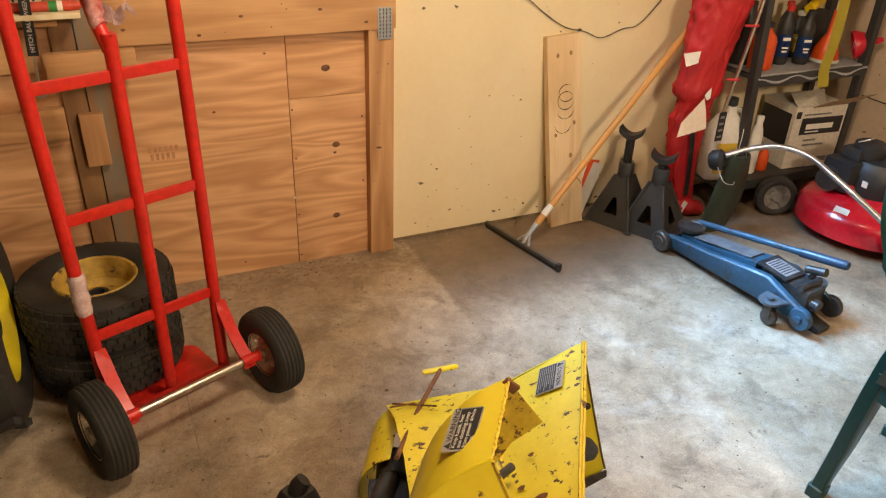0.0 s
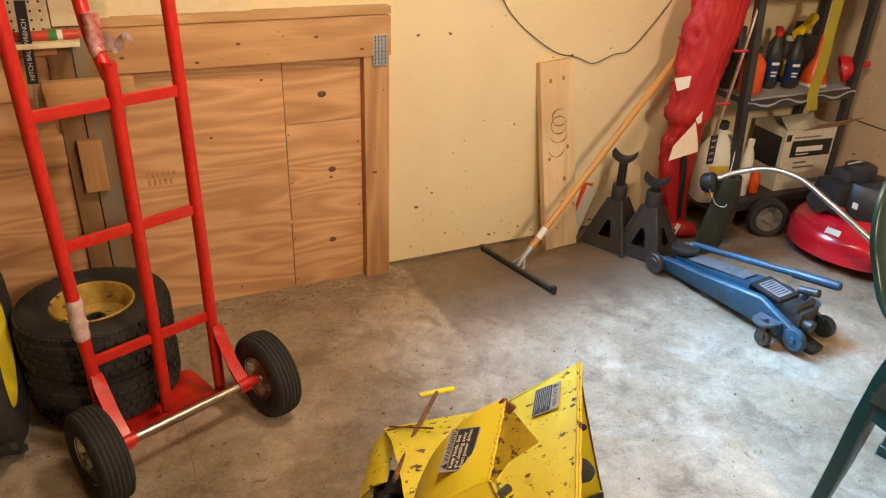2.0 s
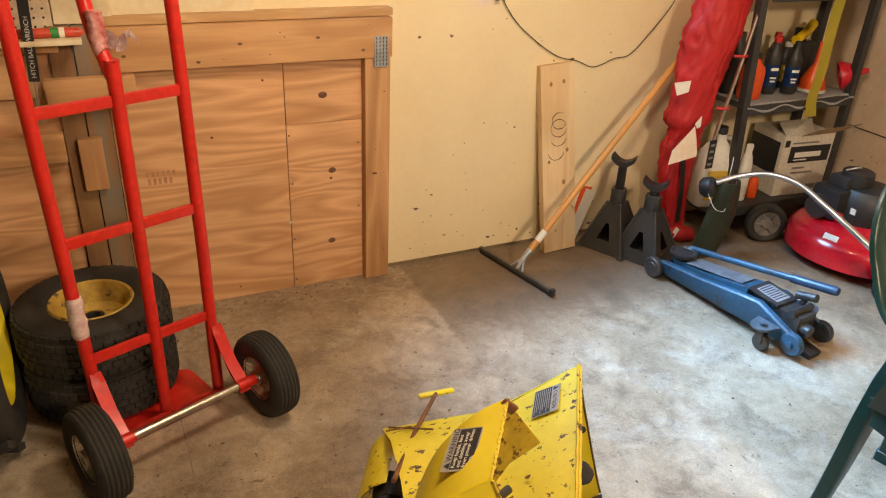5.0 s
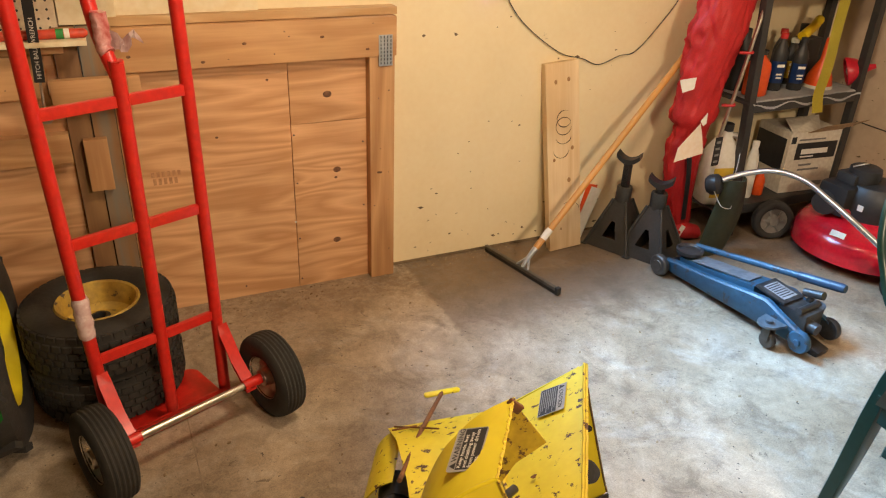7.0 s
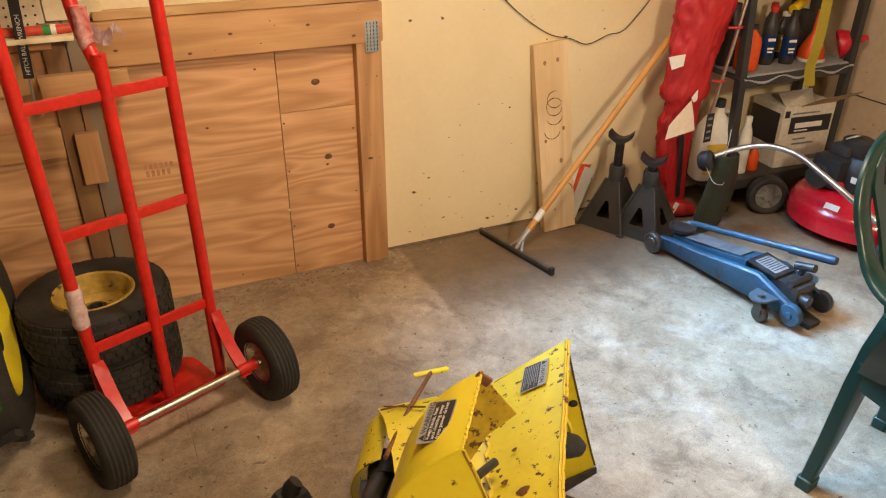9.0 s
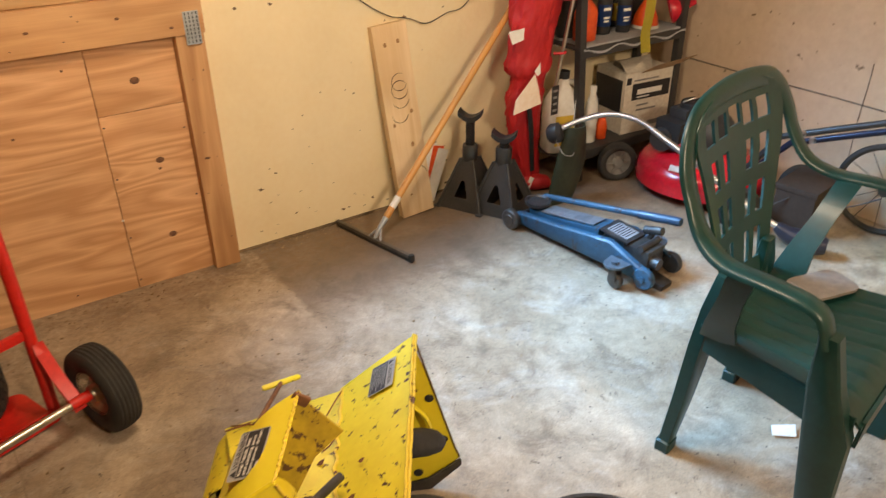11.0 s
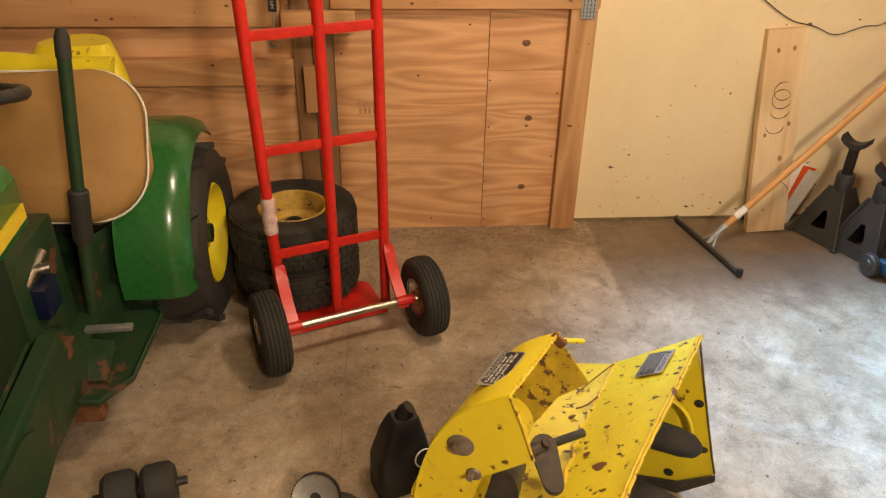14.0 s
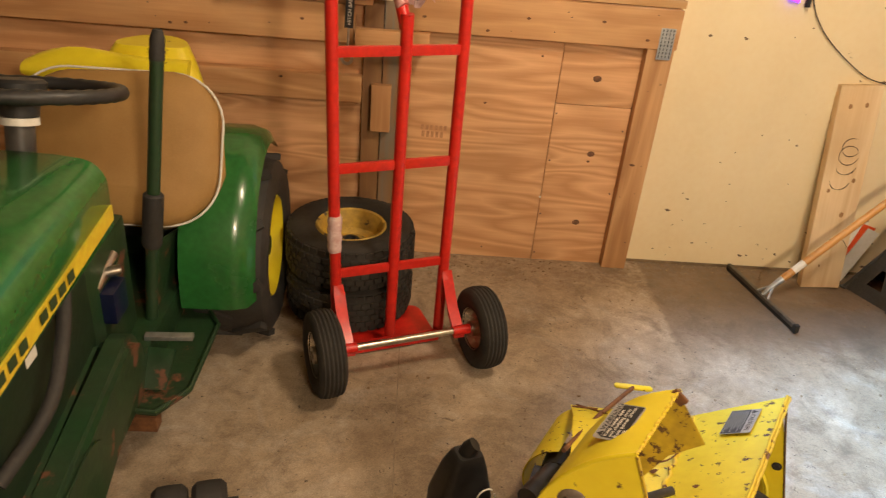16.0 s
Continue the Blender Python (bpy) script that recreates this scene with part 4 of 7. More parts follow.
def ruled(bm, a, b, n=16, thick=0.003, wob=0.0012):
    """A bent sheet ruled between two paths of points, with slight dents."""
    a, b = [Vector(p) for p in a], [Vector(p) for p in b]

    def along(path, f):
        k = min(int(f * (len(path) - 1)), len(path) - 2)
        return path[k].lerp(path[k + 1], f * (len(path) - 1) - k)
    rows = [[bm.verts.new(along(a, i / n).lerp(along(b, i / n), j / 6)) for j in range(7)] for i in range(n + 1)]
    for i in range(n):
        for j in range(6):
            bm.faces.new((rows[i][j], rows[i][j + 1], rows[i + 1][j + 1], rows[i + 1][j]))
    jitter(bm, wob, 11)
    bmesh.ops.recalc_face_normals(bm, faces=bm.faces[:])
    bmesh.ops.solidify(bm, geom=bm.faces[:], thickness=thick)


# ---- yellow implement with curved hood ----
def implement():
    t = thing("snow_thrower", "rusty chipped yellow steel implement housing with warning decals", "garden implement", pose(0.39, 0.76, 0, 0, 0, -19.34))
    EDGE = mat("chipped yellow edge", (0.70, 0.53, 0.03, 1), (0.58, 0.40, 0.03, 1), rough=0.5, scale=30, spots=(0.12, 0.05, 0.018, 1), spot_size=38, spot_level=0.585)
    TOP = Vector((0.268, 0.490, 0.475))
    flange = [TOP, (0.212, 0.28, 0.478), (0.155, 0.07, 0.481), (0.128, -0.06, 0.487), (0.108, -0.16, 0.490)]
    seam = [(0.104, 0.487, 0.363), (0.080, 0.365, 0.372), (0.055, 0.24, 0.381), (0.035, 0.05, 0.405), (0.020, -0.16, 0.430)]
    left = [(-0.165, 0.600, 0.215), (-0.150, 0.46, 0.30), (-0.135, 0.30, 0.335), (-0.125, 0.10, 0.355), (-0.12, -0.10, 0.365)]
    bm = B()
    ruled(bm, flange, seam)
    part("deck_plate", bm, YELLOW, t, "sloping yellow plate with rust spots", smooth=50)
    bm = B()
    ruled(bm, [Vector(p) - Vector((0, 0, 0.003)) for p in seam], left)
    part("deck_plate", bm, YELLOW, t, "low yellow plate beside the hood", smooth=50)
    bm = B()
    tube(bm, [Vector(p) + Vector((0.004 * math.sin(3 * i), 0, 0.002)) for i, p in enumerate(smooth_path(seam[:4], 6))], 0.0042, 8, flat=0.7)
    part("seam_bead", bm, EDGE, t, "welded seam with worn paint")
    for shift in (0.0, 0.0062):
        bm = B()
        pts = [p + Vector((shift + 0.0006 * math.sin(i * 1.9), 0, 0.0015 + 0.0008 * math.sin(i * 2.7) - 0.3 * shift)) for i, p in enumerate(smooth_path(flange, 12))]
        tube(bm, pts, 0.0031, 6, flat=0.9)
        part("edge_flange", bm, EDGE, t, "folded yellow edge flaking to rust")
    # upright end panel under the plate's far corner
    def on_panel(x, z, d=0.0):
        return Vector((x, 0.495 - 0.13 * (x - 0.309) - d, z))
    outline = [(0.262, 0.458), (0.300, 0.352), (0.332, 0.232), (0.360, 0.130), (0.373, 0.088), (0.352, 0.060), (0.30, 0.030), (0.24, 0.012), (0.12, 0.012), (0.105, 0.335)]
    bm = B()
    flat_sheet(bm, [on_panel(*q) for q in outline], (0.0005, 0.004, 0))
    panel = part("side_panel", bm, YELLOWC, t, "yellow end panel with bolt holes", smooth=None)
    bm = B()
    tube(bm, [(0.268, 0.492, 0.472)] + [on_panel(*q) for q in outline[1:5]], 0.0026, 7)
    part("panel_edge", bm, mat("rusty olive edge", (0.16, 0.12, 0.03, 1), (0.10, 0.05, 0.02, 1), rough=0.7, scale=40), panel)
    bm = B()
    flat_sheet(bm, [on_panel(x, z, 0.006) for x, z in ((0.374, 0.090), (0.376, 0.072), (0.30, 0.0), (0.20, 0.0), (0.20, 0.016), (0.296, 0.036))], (0, -0.006, 0))
    part("skid_strip", bm, GREASE, panel, "worn dark skid strip", smooth=None)
    for x, z, r in ((0.302, 0.284, 0.011), (0.336, 0.152, 0.010), (0.272, 0.050, 0.012)):
        bm = B()
        lathe(bm, [(0.0, 0.005), (r * 0.6, 0.005), (r * 0.62, 0.001), (r, 0.001), (r, 0.0)], 14, face_pose(on_panel(x, z, 0.0008), (1, -0.13, 0), (0, 0, 1)))
        part("bolt", bm, GREASE, panel)
    bm = B()
    tube(bm, [on_panel(0.215 + 0.085 * math.cos(a), 0.19 + 0.105 * math.sin(a), 0.02) for a in np.linspace(-0.4, 1.7, 16)], 0.008, 10, flat=0.6)
    part("auger_rim", bm, YELLOWC, t, "curved yellow auger rim")
    for p0, p1, r in (((0.06, 0.33, 0.34), (0.318, 0.435, 0.205), 0.038), ((0.02, 0.16, 0.33), (0.296, 0.30, 0.130), 0.044)):
        bm = B()
        d = Vector(p1) - Vector(p0)
        tube(bm, [Vector(p0) + d * f for f in (0, 0.55, 0.8, 0.92, 0.98, 1.0)], [r, r, r * 0.97, r * 0.8, r * 0.45, 0.004], 20, flat=0.8)
        part("rubber_roller", bm, RUBBER, t, "black rubber roller end")
    # hood: curved skin from the far lip to the near fold
    prof = [(0, 0), (-0.032, -0.018), (-0.06, -0.041), (-0.085, -0.072), (-0.104, -0.105), (-0.120, -0.150), (-0.132, -0.20), (-0.140, -0.26), (-0.140, -0.35)]
    fine = [(p.x, p.z) for p in smooth_path([(x, 0, z) for x, z in prof], 3)]
    loops = []
    for f in np.linspace(0, 1, 9):
        y, lx, lz = 0.014 - 0.145 * f, -0.046 * f, 0.770 - 0.014 * f
        outer = [(x + lx, y, z + lz) for x, z in fine]
        inner = [(x + lx + 0.003, y, z + lz - 0.003) for x, z in fine[::-1]]
        loops.append(outer + inner)
    bm = B()
    rings(bm, loops)
    jitter(bm, 0.001, 20)
    hood = part("hood", bm, YELLOWC, t, "curved yellow hood with warning decal", smooth=60)
    near = [(x - 0.046, z + 0.756) for x, z in fine]
    # folded end plate with its rounded edge
    bm = B()
    flat_sheet(bm, [(x, -0.1315, z) for x, z in near[:16] + [(-0.150, 0.585), (-0.091, 0.577), (-0.060, 0.600), (-0.004, 0.643)]], (0, 0.003, 0))
    part("end_plate", bm, YELLOWC, t, "folded yellow end plate", smooth=None)
    bm = B()
    tube(bm, [(x + 0.0015, -0.1295, z - 0.0015) for x, z in near[:14]], 0.0035, 8)
    part("fold_edge", bm, YELLOWC, t)
    bm = B()
    flat_sheet(bm, [(x, -0.127, z) for x, z in ((-0.060, 0.61), (-0.075, 0.595), (-0.100, 0.49), (-0.105, 0.42), (-0.115, 0.28), (-0.20, 0.28), (-0.200, 0.44), (-0.190, 0.52), (-0.172, 0.58), (-0.150, 0.62))], (0, 0.003, 0))
    guard = part("belt_guard", bm, YELLOW, t, "lower yellow guard plate", smooth=None)
    bm = B()
    lathe(bm, [(0, 0), (0.034, 0), (0.034, 0.07), (0, 0.07)], 24, pose(-0.055, -0.05, 0.545, 90) @ Matrix.Diagonal((1.0, 1.7, 1, 1)))
    part("pulley_boss", bm, GREASE, guard, "dark pulley behind the guard")
    # far wall inside the hood
    bm = B()
    flat_sheet(bm, [(x, 0.006, z) for x, z in ((-0.001, 0.768), (0.056, 0.689), (0.012, 0.650), (-0.025, 0.576), (-0.07, 0.50), (-0.138, 0.50), (-0.130, 0.57), (-0.103, 0.66), (-0.062, 0.724), (-0.033, 0.748))], (0, 0.004, 0))
    # rust specks on a yellow dimmed for the shade inside the hood
    part("gusset", bm, mat("shaded rust-eaten yellow paint", (0.52, 0.38, 0.02, 1), (0.40, 0.28, 0.02, 1), rough=0.6, scale=14, spots=(0.10, 0.05, 0.02, 1), spot_size=40, spot_level=0.545), t, "rust-speckled yellow gusset inside the hood", smooth=None)
    bm = B()
    tube(bm, [(-0.07, 0.0, 0.60), (-0.085, -0.09, 0.59)], 0.05, 24)
    part("inner_tube", bm, YELLOW, t, "round yellow sleeve inside the hood")
    bm = B()
    e0, e1 = Vector((0.001, 0.014, 0.769)), Vector((-0.045, -0.131, 0.755))
    tube(bm, [e0.lerp(e1, f) + Vector((0.0012 * math.sin(f * 75) + 0.001 * math.sin(f * 31), 0, 0.0007 * math.cos(f * 83))) for f in np.linspace(0, 1, 48)], [0.0019 + 0.0008 * math.sin(k * 2.3) for k in range(48)], 6)
    part("rusty_lip", bm, EDGE, t, "ragged rusty lip of the hood")
    bm = B()
    box(bm, -0.010, 0.016, 0.004, 0.011, -0.012, 0.004, 0.003, pose(0.002, 0.0, 0.764, 0, 38, 0))
    part("rust_corner", bm, RUST, t, "rusted corner of the lip")
    bm = B()
    tube(bm, [(-0.043, -0.1325, 0.753), (-0.022, -0.1325, 0.70), (-0.003, -0.1325, 0.644)], 0.0022, 6)
    part("rusty_edge", bm, EDGE, t)
    # bolts on the end plate, linkage and pin behind it
    for x, z, r in ((-0.112, 0.643, 0.017), (-0.090, 0.590, 0.010)):
        bm = B()
        m = face_pose((x, -0.1315, z), (1, 0, 0), (0, 0, 1))
        lathe(bm, [(0, 0.004), (r, 0.003), (r * 1.25, 0.0)], 18, m)
        lathe(bm, [(0, 0.012), (r * 0.55, 0.012), (r * 0.6, 0.003)], 6, m @ pose(-0.004, 0, 0))
        part("bolt", bm, mat("rusty steel bolt", (0.17, 0.12, 0.085, 1), (0.28, 0.24, 0.20, 1), rough=0.5, metal=0.5, scale=40), t, "rusty bolt")
    bm = B()
    plate(bm, [(0.03 * math.cos(radians(a)), 0.03 * math.sin(radians(a))) for a in range(60, 301, 20)] + [(0.085 + 0.022 * math.cos(radians(a)), 0.022 * math.sin(radians(a))) for a in range(-90, 91, 20)], 0.012, pose(-0.008, 0.075, 0.468, 10, 20, -62), 0.003)
    lathe(bm, [(0, 0), (0.010, 0), (0.010, 0.014), (0, 0.016)], 6, pose(-0.006, 0.072, 0.478, 10, 20, 0))
    tube(bm, [(-0.01, 0.075, 0.47), (-0.06, 0.03, 0.47)], 0.016, 12)
    bmesh.ops.scale(bm, vec=(0.8, 0.8, 0.9), space=Matrix.Translation((0.0, -0.06, -0.46)), verts=bm.verts[:])
    part("link_arm", bm, mat("brown grease", (0.030, 0.021, 0.015, 1), (0.055, 0.038, 0.025, 1), rough=0.6, scale=30), t, "greasy brown linkage arm")
    bm = B()
    tube(bm, [(0.005, 0.12, 0.437), (0.058, 0.17, 0.432)], 0.0085, 12)
    part("pin", bm, GREASE, t, "greasy steel pin")
    bm = B()
    tube(bm, [(0.030, 0.36, 0.362), (0.075, 0.43, 0.372), (0.10, 0.47, 0.372)], 0.0018, 6, smooth=True)
    tube(bm, [(0.035, 0.30, 0.372), (0.055, 0.31, 0.378), (0.075, 0.34, 0.38)], 0.0018, 6, smooth=True)
    part("cable", bm, RUST, t, "thin rusty cable")
    for x, y, z, r in ((0.095, 0.085, 0.440, 0.013), (0.03, 0.27, 0.374, 0.008), (0.10, 0.20, 0.430, 0.006), (0.07, 0.13, 0.418, 0.007)):
        bm = B()
        plate(bm, [(r * (1 + 0.3 * math.sin(3 * a)) * math.cos(a), 0.75 * r * math.sin(a)) for a in np.linspace(0, 2 * math.pi, 14, endpoint=False)], 0.0008, face_pose((x, y, z), (0.83, 0, 0.55), (0, 1, -0.03)))
        part("rust_patch", bm, RUST, t, "rust patch", smooth=None)
    # curved wing end, rod with T-handle and dark gearbox
    bm = B()
    loops = []
    for f in np.linspace(0, 1, 7):
        cx, cy = -0.10 - 0.035 * f, 0.575 - 0.20 * f
        arc = [(cx - 0.098 * math.cos(a), cy, 0.145 + 0.098 * math.sin(a) + 0.02 * f) for a in np.linspace(-0.9, 1.25, 14)]
        loops.append(arc + [(x + 0.004, y, z) for x, y, z in arc[::-1]])
    rings(bm, loops)
    part("wing_end", bm, YELLOW, t, "curved yellow wing end, rust stained")
    bm = B()
    tube(bm, [(-0.155, 0.36, 0.20), (-0.15, 0.43, 0.20)], 0.04, 16)
    tube(bm, [(-0.20, 0.25, 0.22), (-0.155, 0.38, 0.21)], 0.026, 12)
    box(bm, -0.21, -0.11, 0.16, 0.36, 0.0, 0.22, 0.012)
    part("gearbox", bm, GREASE, t, "greasy dark gearbox")
    k = Vector((-0.024, 0.696, 0.245))
    bm = B()
    tube(bm, [k, (-0.092, 0.5, 0.29), (-0.15, 0.30, 0.335)], 0.0055, 10)
    rod = part("crank_rod", bm, RUST, t, "rusty crank rod")
    half = Vector((0.047, 0.015, -0.003))
    bm = B()
    tube(bm, [k - half, k - half * 0.9, k + half * 0.9, k + half], [0.005, 0.009, 0.009, 0.005], 12, flat=0.7)
    part("t_handle", bm, YELLOW, rod, "yellow T-handle")
    for p0, p1 in (((-0.150, 0.585, 0.232), (-0.055, 0.465, 0.325)), ((-0.158, 0.53, 0.268), (-0.10, 0.52, 0.288))):
        bm = B()
        tube(bm, [p0, p1], 0.0022, 6)
        part("crack", bm, RUST, t)
    bm = B()
    box(bm, -0.10, 0.05, -0.09, 0.40, 0.0, 0.26, 0.012)
    part("lower_frame", bm, RUBBER, t, "dark lower frame on the floor")
    # decals
    m = face_pose(Vector((-0.103, -0.075, 0.713)) + Vector((-0.5, 0.0, 0.86)) * 0.0035, (0.025, 0.065, 0.016), (-0.042, 0.007, -0.024))
    SILVER = mat("silver decal", (0.36, 0.35, 0.33, 1), (0.30, 0.29, 0.27, 1), rough=0.35)
    bm = B()
    plate(bm, rounded(0.074, 0.050, 0.004, 3, 0.036, -0.025), 0.0008, m)
    d = part("decal", bm, SILVER, t, "black and silver warning decal", smooth=None)
    bm = B()
    box(bm, 0.002, 0.071, -0.048, -0.014, 0.0008, 0.0012, 0, m)
    part("decal_field", bm, INK, d, smooth=None)
    bm = B()
    plate(bm, [(0.003, -0.0125), (0.014, -0.0125), (0.0085, -0.003)], 0.0004, m @ pose(0, 0, 0.0008))
    part("triangle", bm, INK, d, smooth=None)
    printed("WARNING", 0.0118, INK, d, m @ pose(0.016, -0.0120, 0.0009))
    for i, line in enumerate(("Keep hands, feet", "and clothing away", "from power driven", "parts.")):
        printed(line, 0.0084, PAPER, d, m @ pose(0.004, -0.0215 - 0.0082 * i, 0.0013))
    right, back = Vector((0.055, -0.005, 0.038)).normalized(), Vector((-0.028, -0.090, 0.0))
    m = face_pose(Vector((0.173, 0.466, 0.4175)) + Vector((-0.55, 0.1, 0.82)) * 0.003, back, right)
    bm = B()
    box(bm, 0, 0.092, 0.0, 0.064, 0, 0.0008, 0, m)
    d = part("decal", bm, SILVER, t, "black caution decal", smooth=None)
    bm = B()
    box(bm, 0.002, 0.090, 0.002, 0.044, 0.0008, 0.0012, 0, m)
    part("decal_field", bm, INK, d, smooth=None)
    bm = B()
    plate(bm, [(0.004, 0.047), (0.018, 0.047), (0.011, 0.060)], 0.0004, m @ pose(0, 0, 0.0008))
    part("triangle", bm, INK, d, smooth=None)
    printed("CAUTION", 0.0135, INK, d, m @ pose(0.022, 0.0485, 0.0009))
    for i in range(8):
        bm = B()
        box(bm, 0.006, 0.086 - 0.009 * (i % 3), 0.005 + 0.0048 * i, 0.0067 + 0.0048 * i, 0.0012, 0.0015, 0, m)
        part("print_bar", bm, mat("grey bar print", (0.30, 0.30, 0.28, 1)), d, smooth=None)


implement()

# black spout and small pulley on the floor beside it
bm = B()
loops = []
for z, w, d, x in ((0.0, 0.074, 0.05, 0.0), (0.10, 0.072, 0.05, 0.0), (0.185, 0.050, 0.040, 0.004), (0.222, 0.036, 0.030, 0.008), (0.228, 0.030, 0.026, 0.010)):
    loops.append([(x + px, py, z) for px, py in rounded(2 * w, 2 * d, d * 0.45, 4)])
rings(bm, loops)
t = thing("black_spout", "black plastic spout standing on the concrete", "spout", pose(0.155, 1.195, 0, 0, 0, 20) @ Matrix.Scale(0.95, 4))
part("body", bm, BLACKP, t, smooth=30)
bm = B()
tube(bm, [(0.008, 0, 0.222), (0.014, 0.0, 0.240), (0.024, -0.004, 0.252)], [0.023, 0.021, 0.018], 16)
part("stub", bm, BLACKP, t, "short bent stub")
bm = B()
tube(bm, [(0.040 + 0.024 * math.cos(a), -0.062, 0.125 + 0.03 * math.sin(a)) for a in np.linspace(0.9, 2 * math.pi + 0.3, 26)], 0.0022, 6)
part("wire_loop", bm, WHITE, t, "white wire loop")
t = thing("small_pulley", "grey steel pulley disc propped on the concrete", "pulley", pose(-0.045, 1.105, 0, 0, 0, 12))
m = pose(0, 0, 0.055, 58, 0, -18)
bm = B()
lathe(bm, [(0.012, -0.008), (0.050, -0.010), (0.055, -0.012), (0.050, -0.004), (0.050, 0.004), (0.055, 0.012), (0.050, 0.010), (0.040, 0.005), (0.012, 0.006)], 40, m, closed=True)
part("sheave", bm, ZINC, t, "grey steel sheave")
bm = B()
lathe(bm, [(0.0555, -0.0095), (0.0575, -0.0095), (0.0575, 0.0095), (0.0555, 0.0095)], 40, m, closed=True)
part("belt", bm, RUBBER, t, "black belt round the rim")
bm = B()
lathe(bm, [(0, -0.012), (0.013, -0.012), (0.013, 0.010), (0, 0.010)], 16, m)
part("hub", bm, GREASE, t)
bm = B()
lathe(bm, [(0, 0), (0.045, 0), (0.048, 0.012), (0.040, 0.022), (0, 0.022)], 20, pose(0.055, -0.01, 0))
part("foot", bm, GREASE, t, "dark greasy foot")
t = thing("rubber_rollers", "pair of dark rubber rollers on a short axle", "rollers", pose(-0.455, 1.15, 0, 0, 0, 14) @ Matrix.Scale(1.2, 4))
for x in (-0.040, 0.032):
    bm = B()
    lathe(bm, [(0, -0.032), (0.036, -0.032), (0.045, -0.022), (0.046, 0.0), (0.045, 0.022), (0.036, 0.032), (0, 0.032)], 28, pose(x, 0, 0.046, 0, 90, 0))
    part("roller", bm, RUBBER, t)
bm = B()
tube(bm, [(-0.09, 0, 0.046), (0.085, 0, 0.046)], 0.009, 12)
part("axle", bm, GREASE, t)

# ---- tractor ----
def tractor():
    t = thing("garden_tractor", "green and yellow vintage garden tractor with tan seat cover", "tractor", pose(-0.75, 1.95, 0, 0, 0, 1.0))
    # local: x to its side, -y forward; the rear axle is at y = 0
    HX = 0.163
    # hood: rounded box that runs forward
    bm = B()
    loops = []
    for y, top, w, drop in ((-0.70, 0.848, HX - 0.02, 0.0), (-0.72, 0.866, HX, 0.0), (-1.0, 0.858, HX + 0.003, 0), (-1.3, 0.838, HX + 0.003, 0), (-1.52, 0.815, HX, 0), (-1.58, 0.78, HX - 0.03, 0)):
        pr = []
        for a in range(0, 91, 15):
            pr.append((w - 0.05 + 0.05 * math.sin(radians(a)), top - 0.05 + 0.05 * math.cos(radians(a))))
        half = [(0.0, top + 0.006), (w * 0.45, top + 0.004)] + pr + [(w, top - 0.14), (w - 0.004, top - 0.145)]
        lp = [(x, y, z) for x, z in half[::-1]] + [(-x, y, z) for x, z in half[1:]]
        loops.append(lp)
    rings(bm, loops)
    hood = part("hood", bm, GREEN, t, "glossy green hood", smooth=45)
    for s in (-1, 1):
        bm = B()
        quad3(bm, (s * (HX + 0.002), -0.725, 0.775), (s * (HX + 0.006), -1.5, 0.730), (s * (HX + 0.006), -1.5, 0.692), (s * (HX + 0.002), -0.725, 0.744), 0.004)
        st = part("stripe", bm, mat("yellow stripe", (0.66, 0.50, 0.03, 1), (0.60, 0.44, 0.03, 1), rough=0.4), hood, "yellow side stripe with dark block marks")
    for i in range(10):
        if i == 4:
            continue
        bm = B()
        y = -0.93 - i * 0.036
        z = 0.7480 - (i * 0.036) * 0.058
        box(bm, HX + 0.0075, HX + 0.0085, y - 0.024, y, z - 0.0095, z + 0.0095)
        part("mark", bm, mat("dark green mark", (0.03, 0.06, 0.02, 1), rough=0.5), hood, smooth=None)
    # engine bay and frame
    # panel green is taken down to hold the shade below the hood
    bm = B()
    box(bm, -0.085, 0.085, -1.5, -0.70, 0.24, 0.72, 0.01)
    part("engine_bay", bm, mat("shade-darkened engine panel", (0.008, 0.026, 0.010, 1), (0.012, 0.022, 0.012, 1), rough=0.45), t, "green engine side panel, darkened for shade")
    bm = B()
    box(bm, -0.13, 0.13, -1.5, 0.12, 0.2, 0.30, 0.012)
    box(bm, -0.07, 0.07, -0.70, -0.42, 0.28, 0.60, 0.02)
    part("chassis", bm, GREENW_SHADED, t, "worn green chassis, darkened for shade")
    bm = B()
    tube(bm, [(0.09, -0.80, 0.66), (0.125, -0.92, 0.60), (0.13, -1.02, 0.53), (0.09, -1.14, 0.47)], 0.013, 10, smooth=True)
    part("hose", bm, RUBBER, t, "black rubber hose")
    bm = B()
    box(bm, 0.0855, 0.087, -0.98, -0.94, 0.58, 0.63)
    part("label", bm, PAPER, t, "pale blue-white label")
    # belt guard
    bm = B()
    pts = [(-1.30 + 0.15 * math.cos(radians(a)), 0.26 + 0.15 * math.sin(radians(a))) for a in range(150, 301, 15)] + [(-0.70 + 0.07 * math.cos(radians(a)), 0.37 + 0.07 * math.sin(radians(a))) for a in range(-50, 111, 16)]
    plate(bm, pts, 0.075, Matrix(((0, 0, 1, 0.085), (1, 0, 0, 0), (0, 1, 0, 0), (0, 0, 0, 1))), 0.018)
    g = part("belt_guard", bm, GREENW_SHADED, t, "faded green belt guard, darkened for shade", smooth=40)
    bm = B()
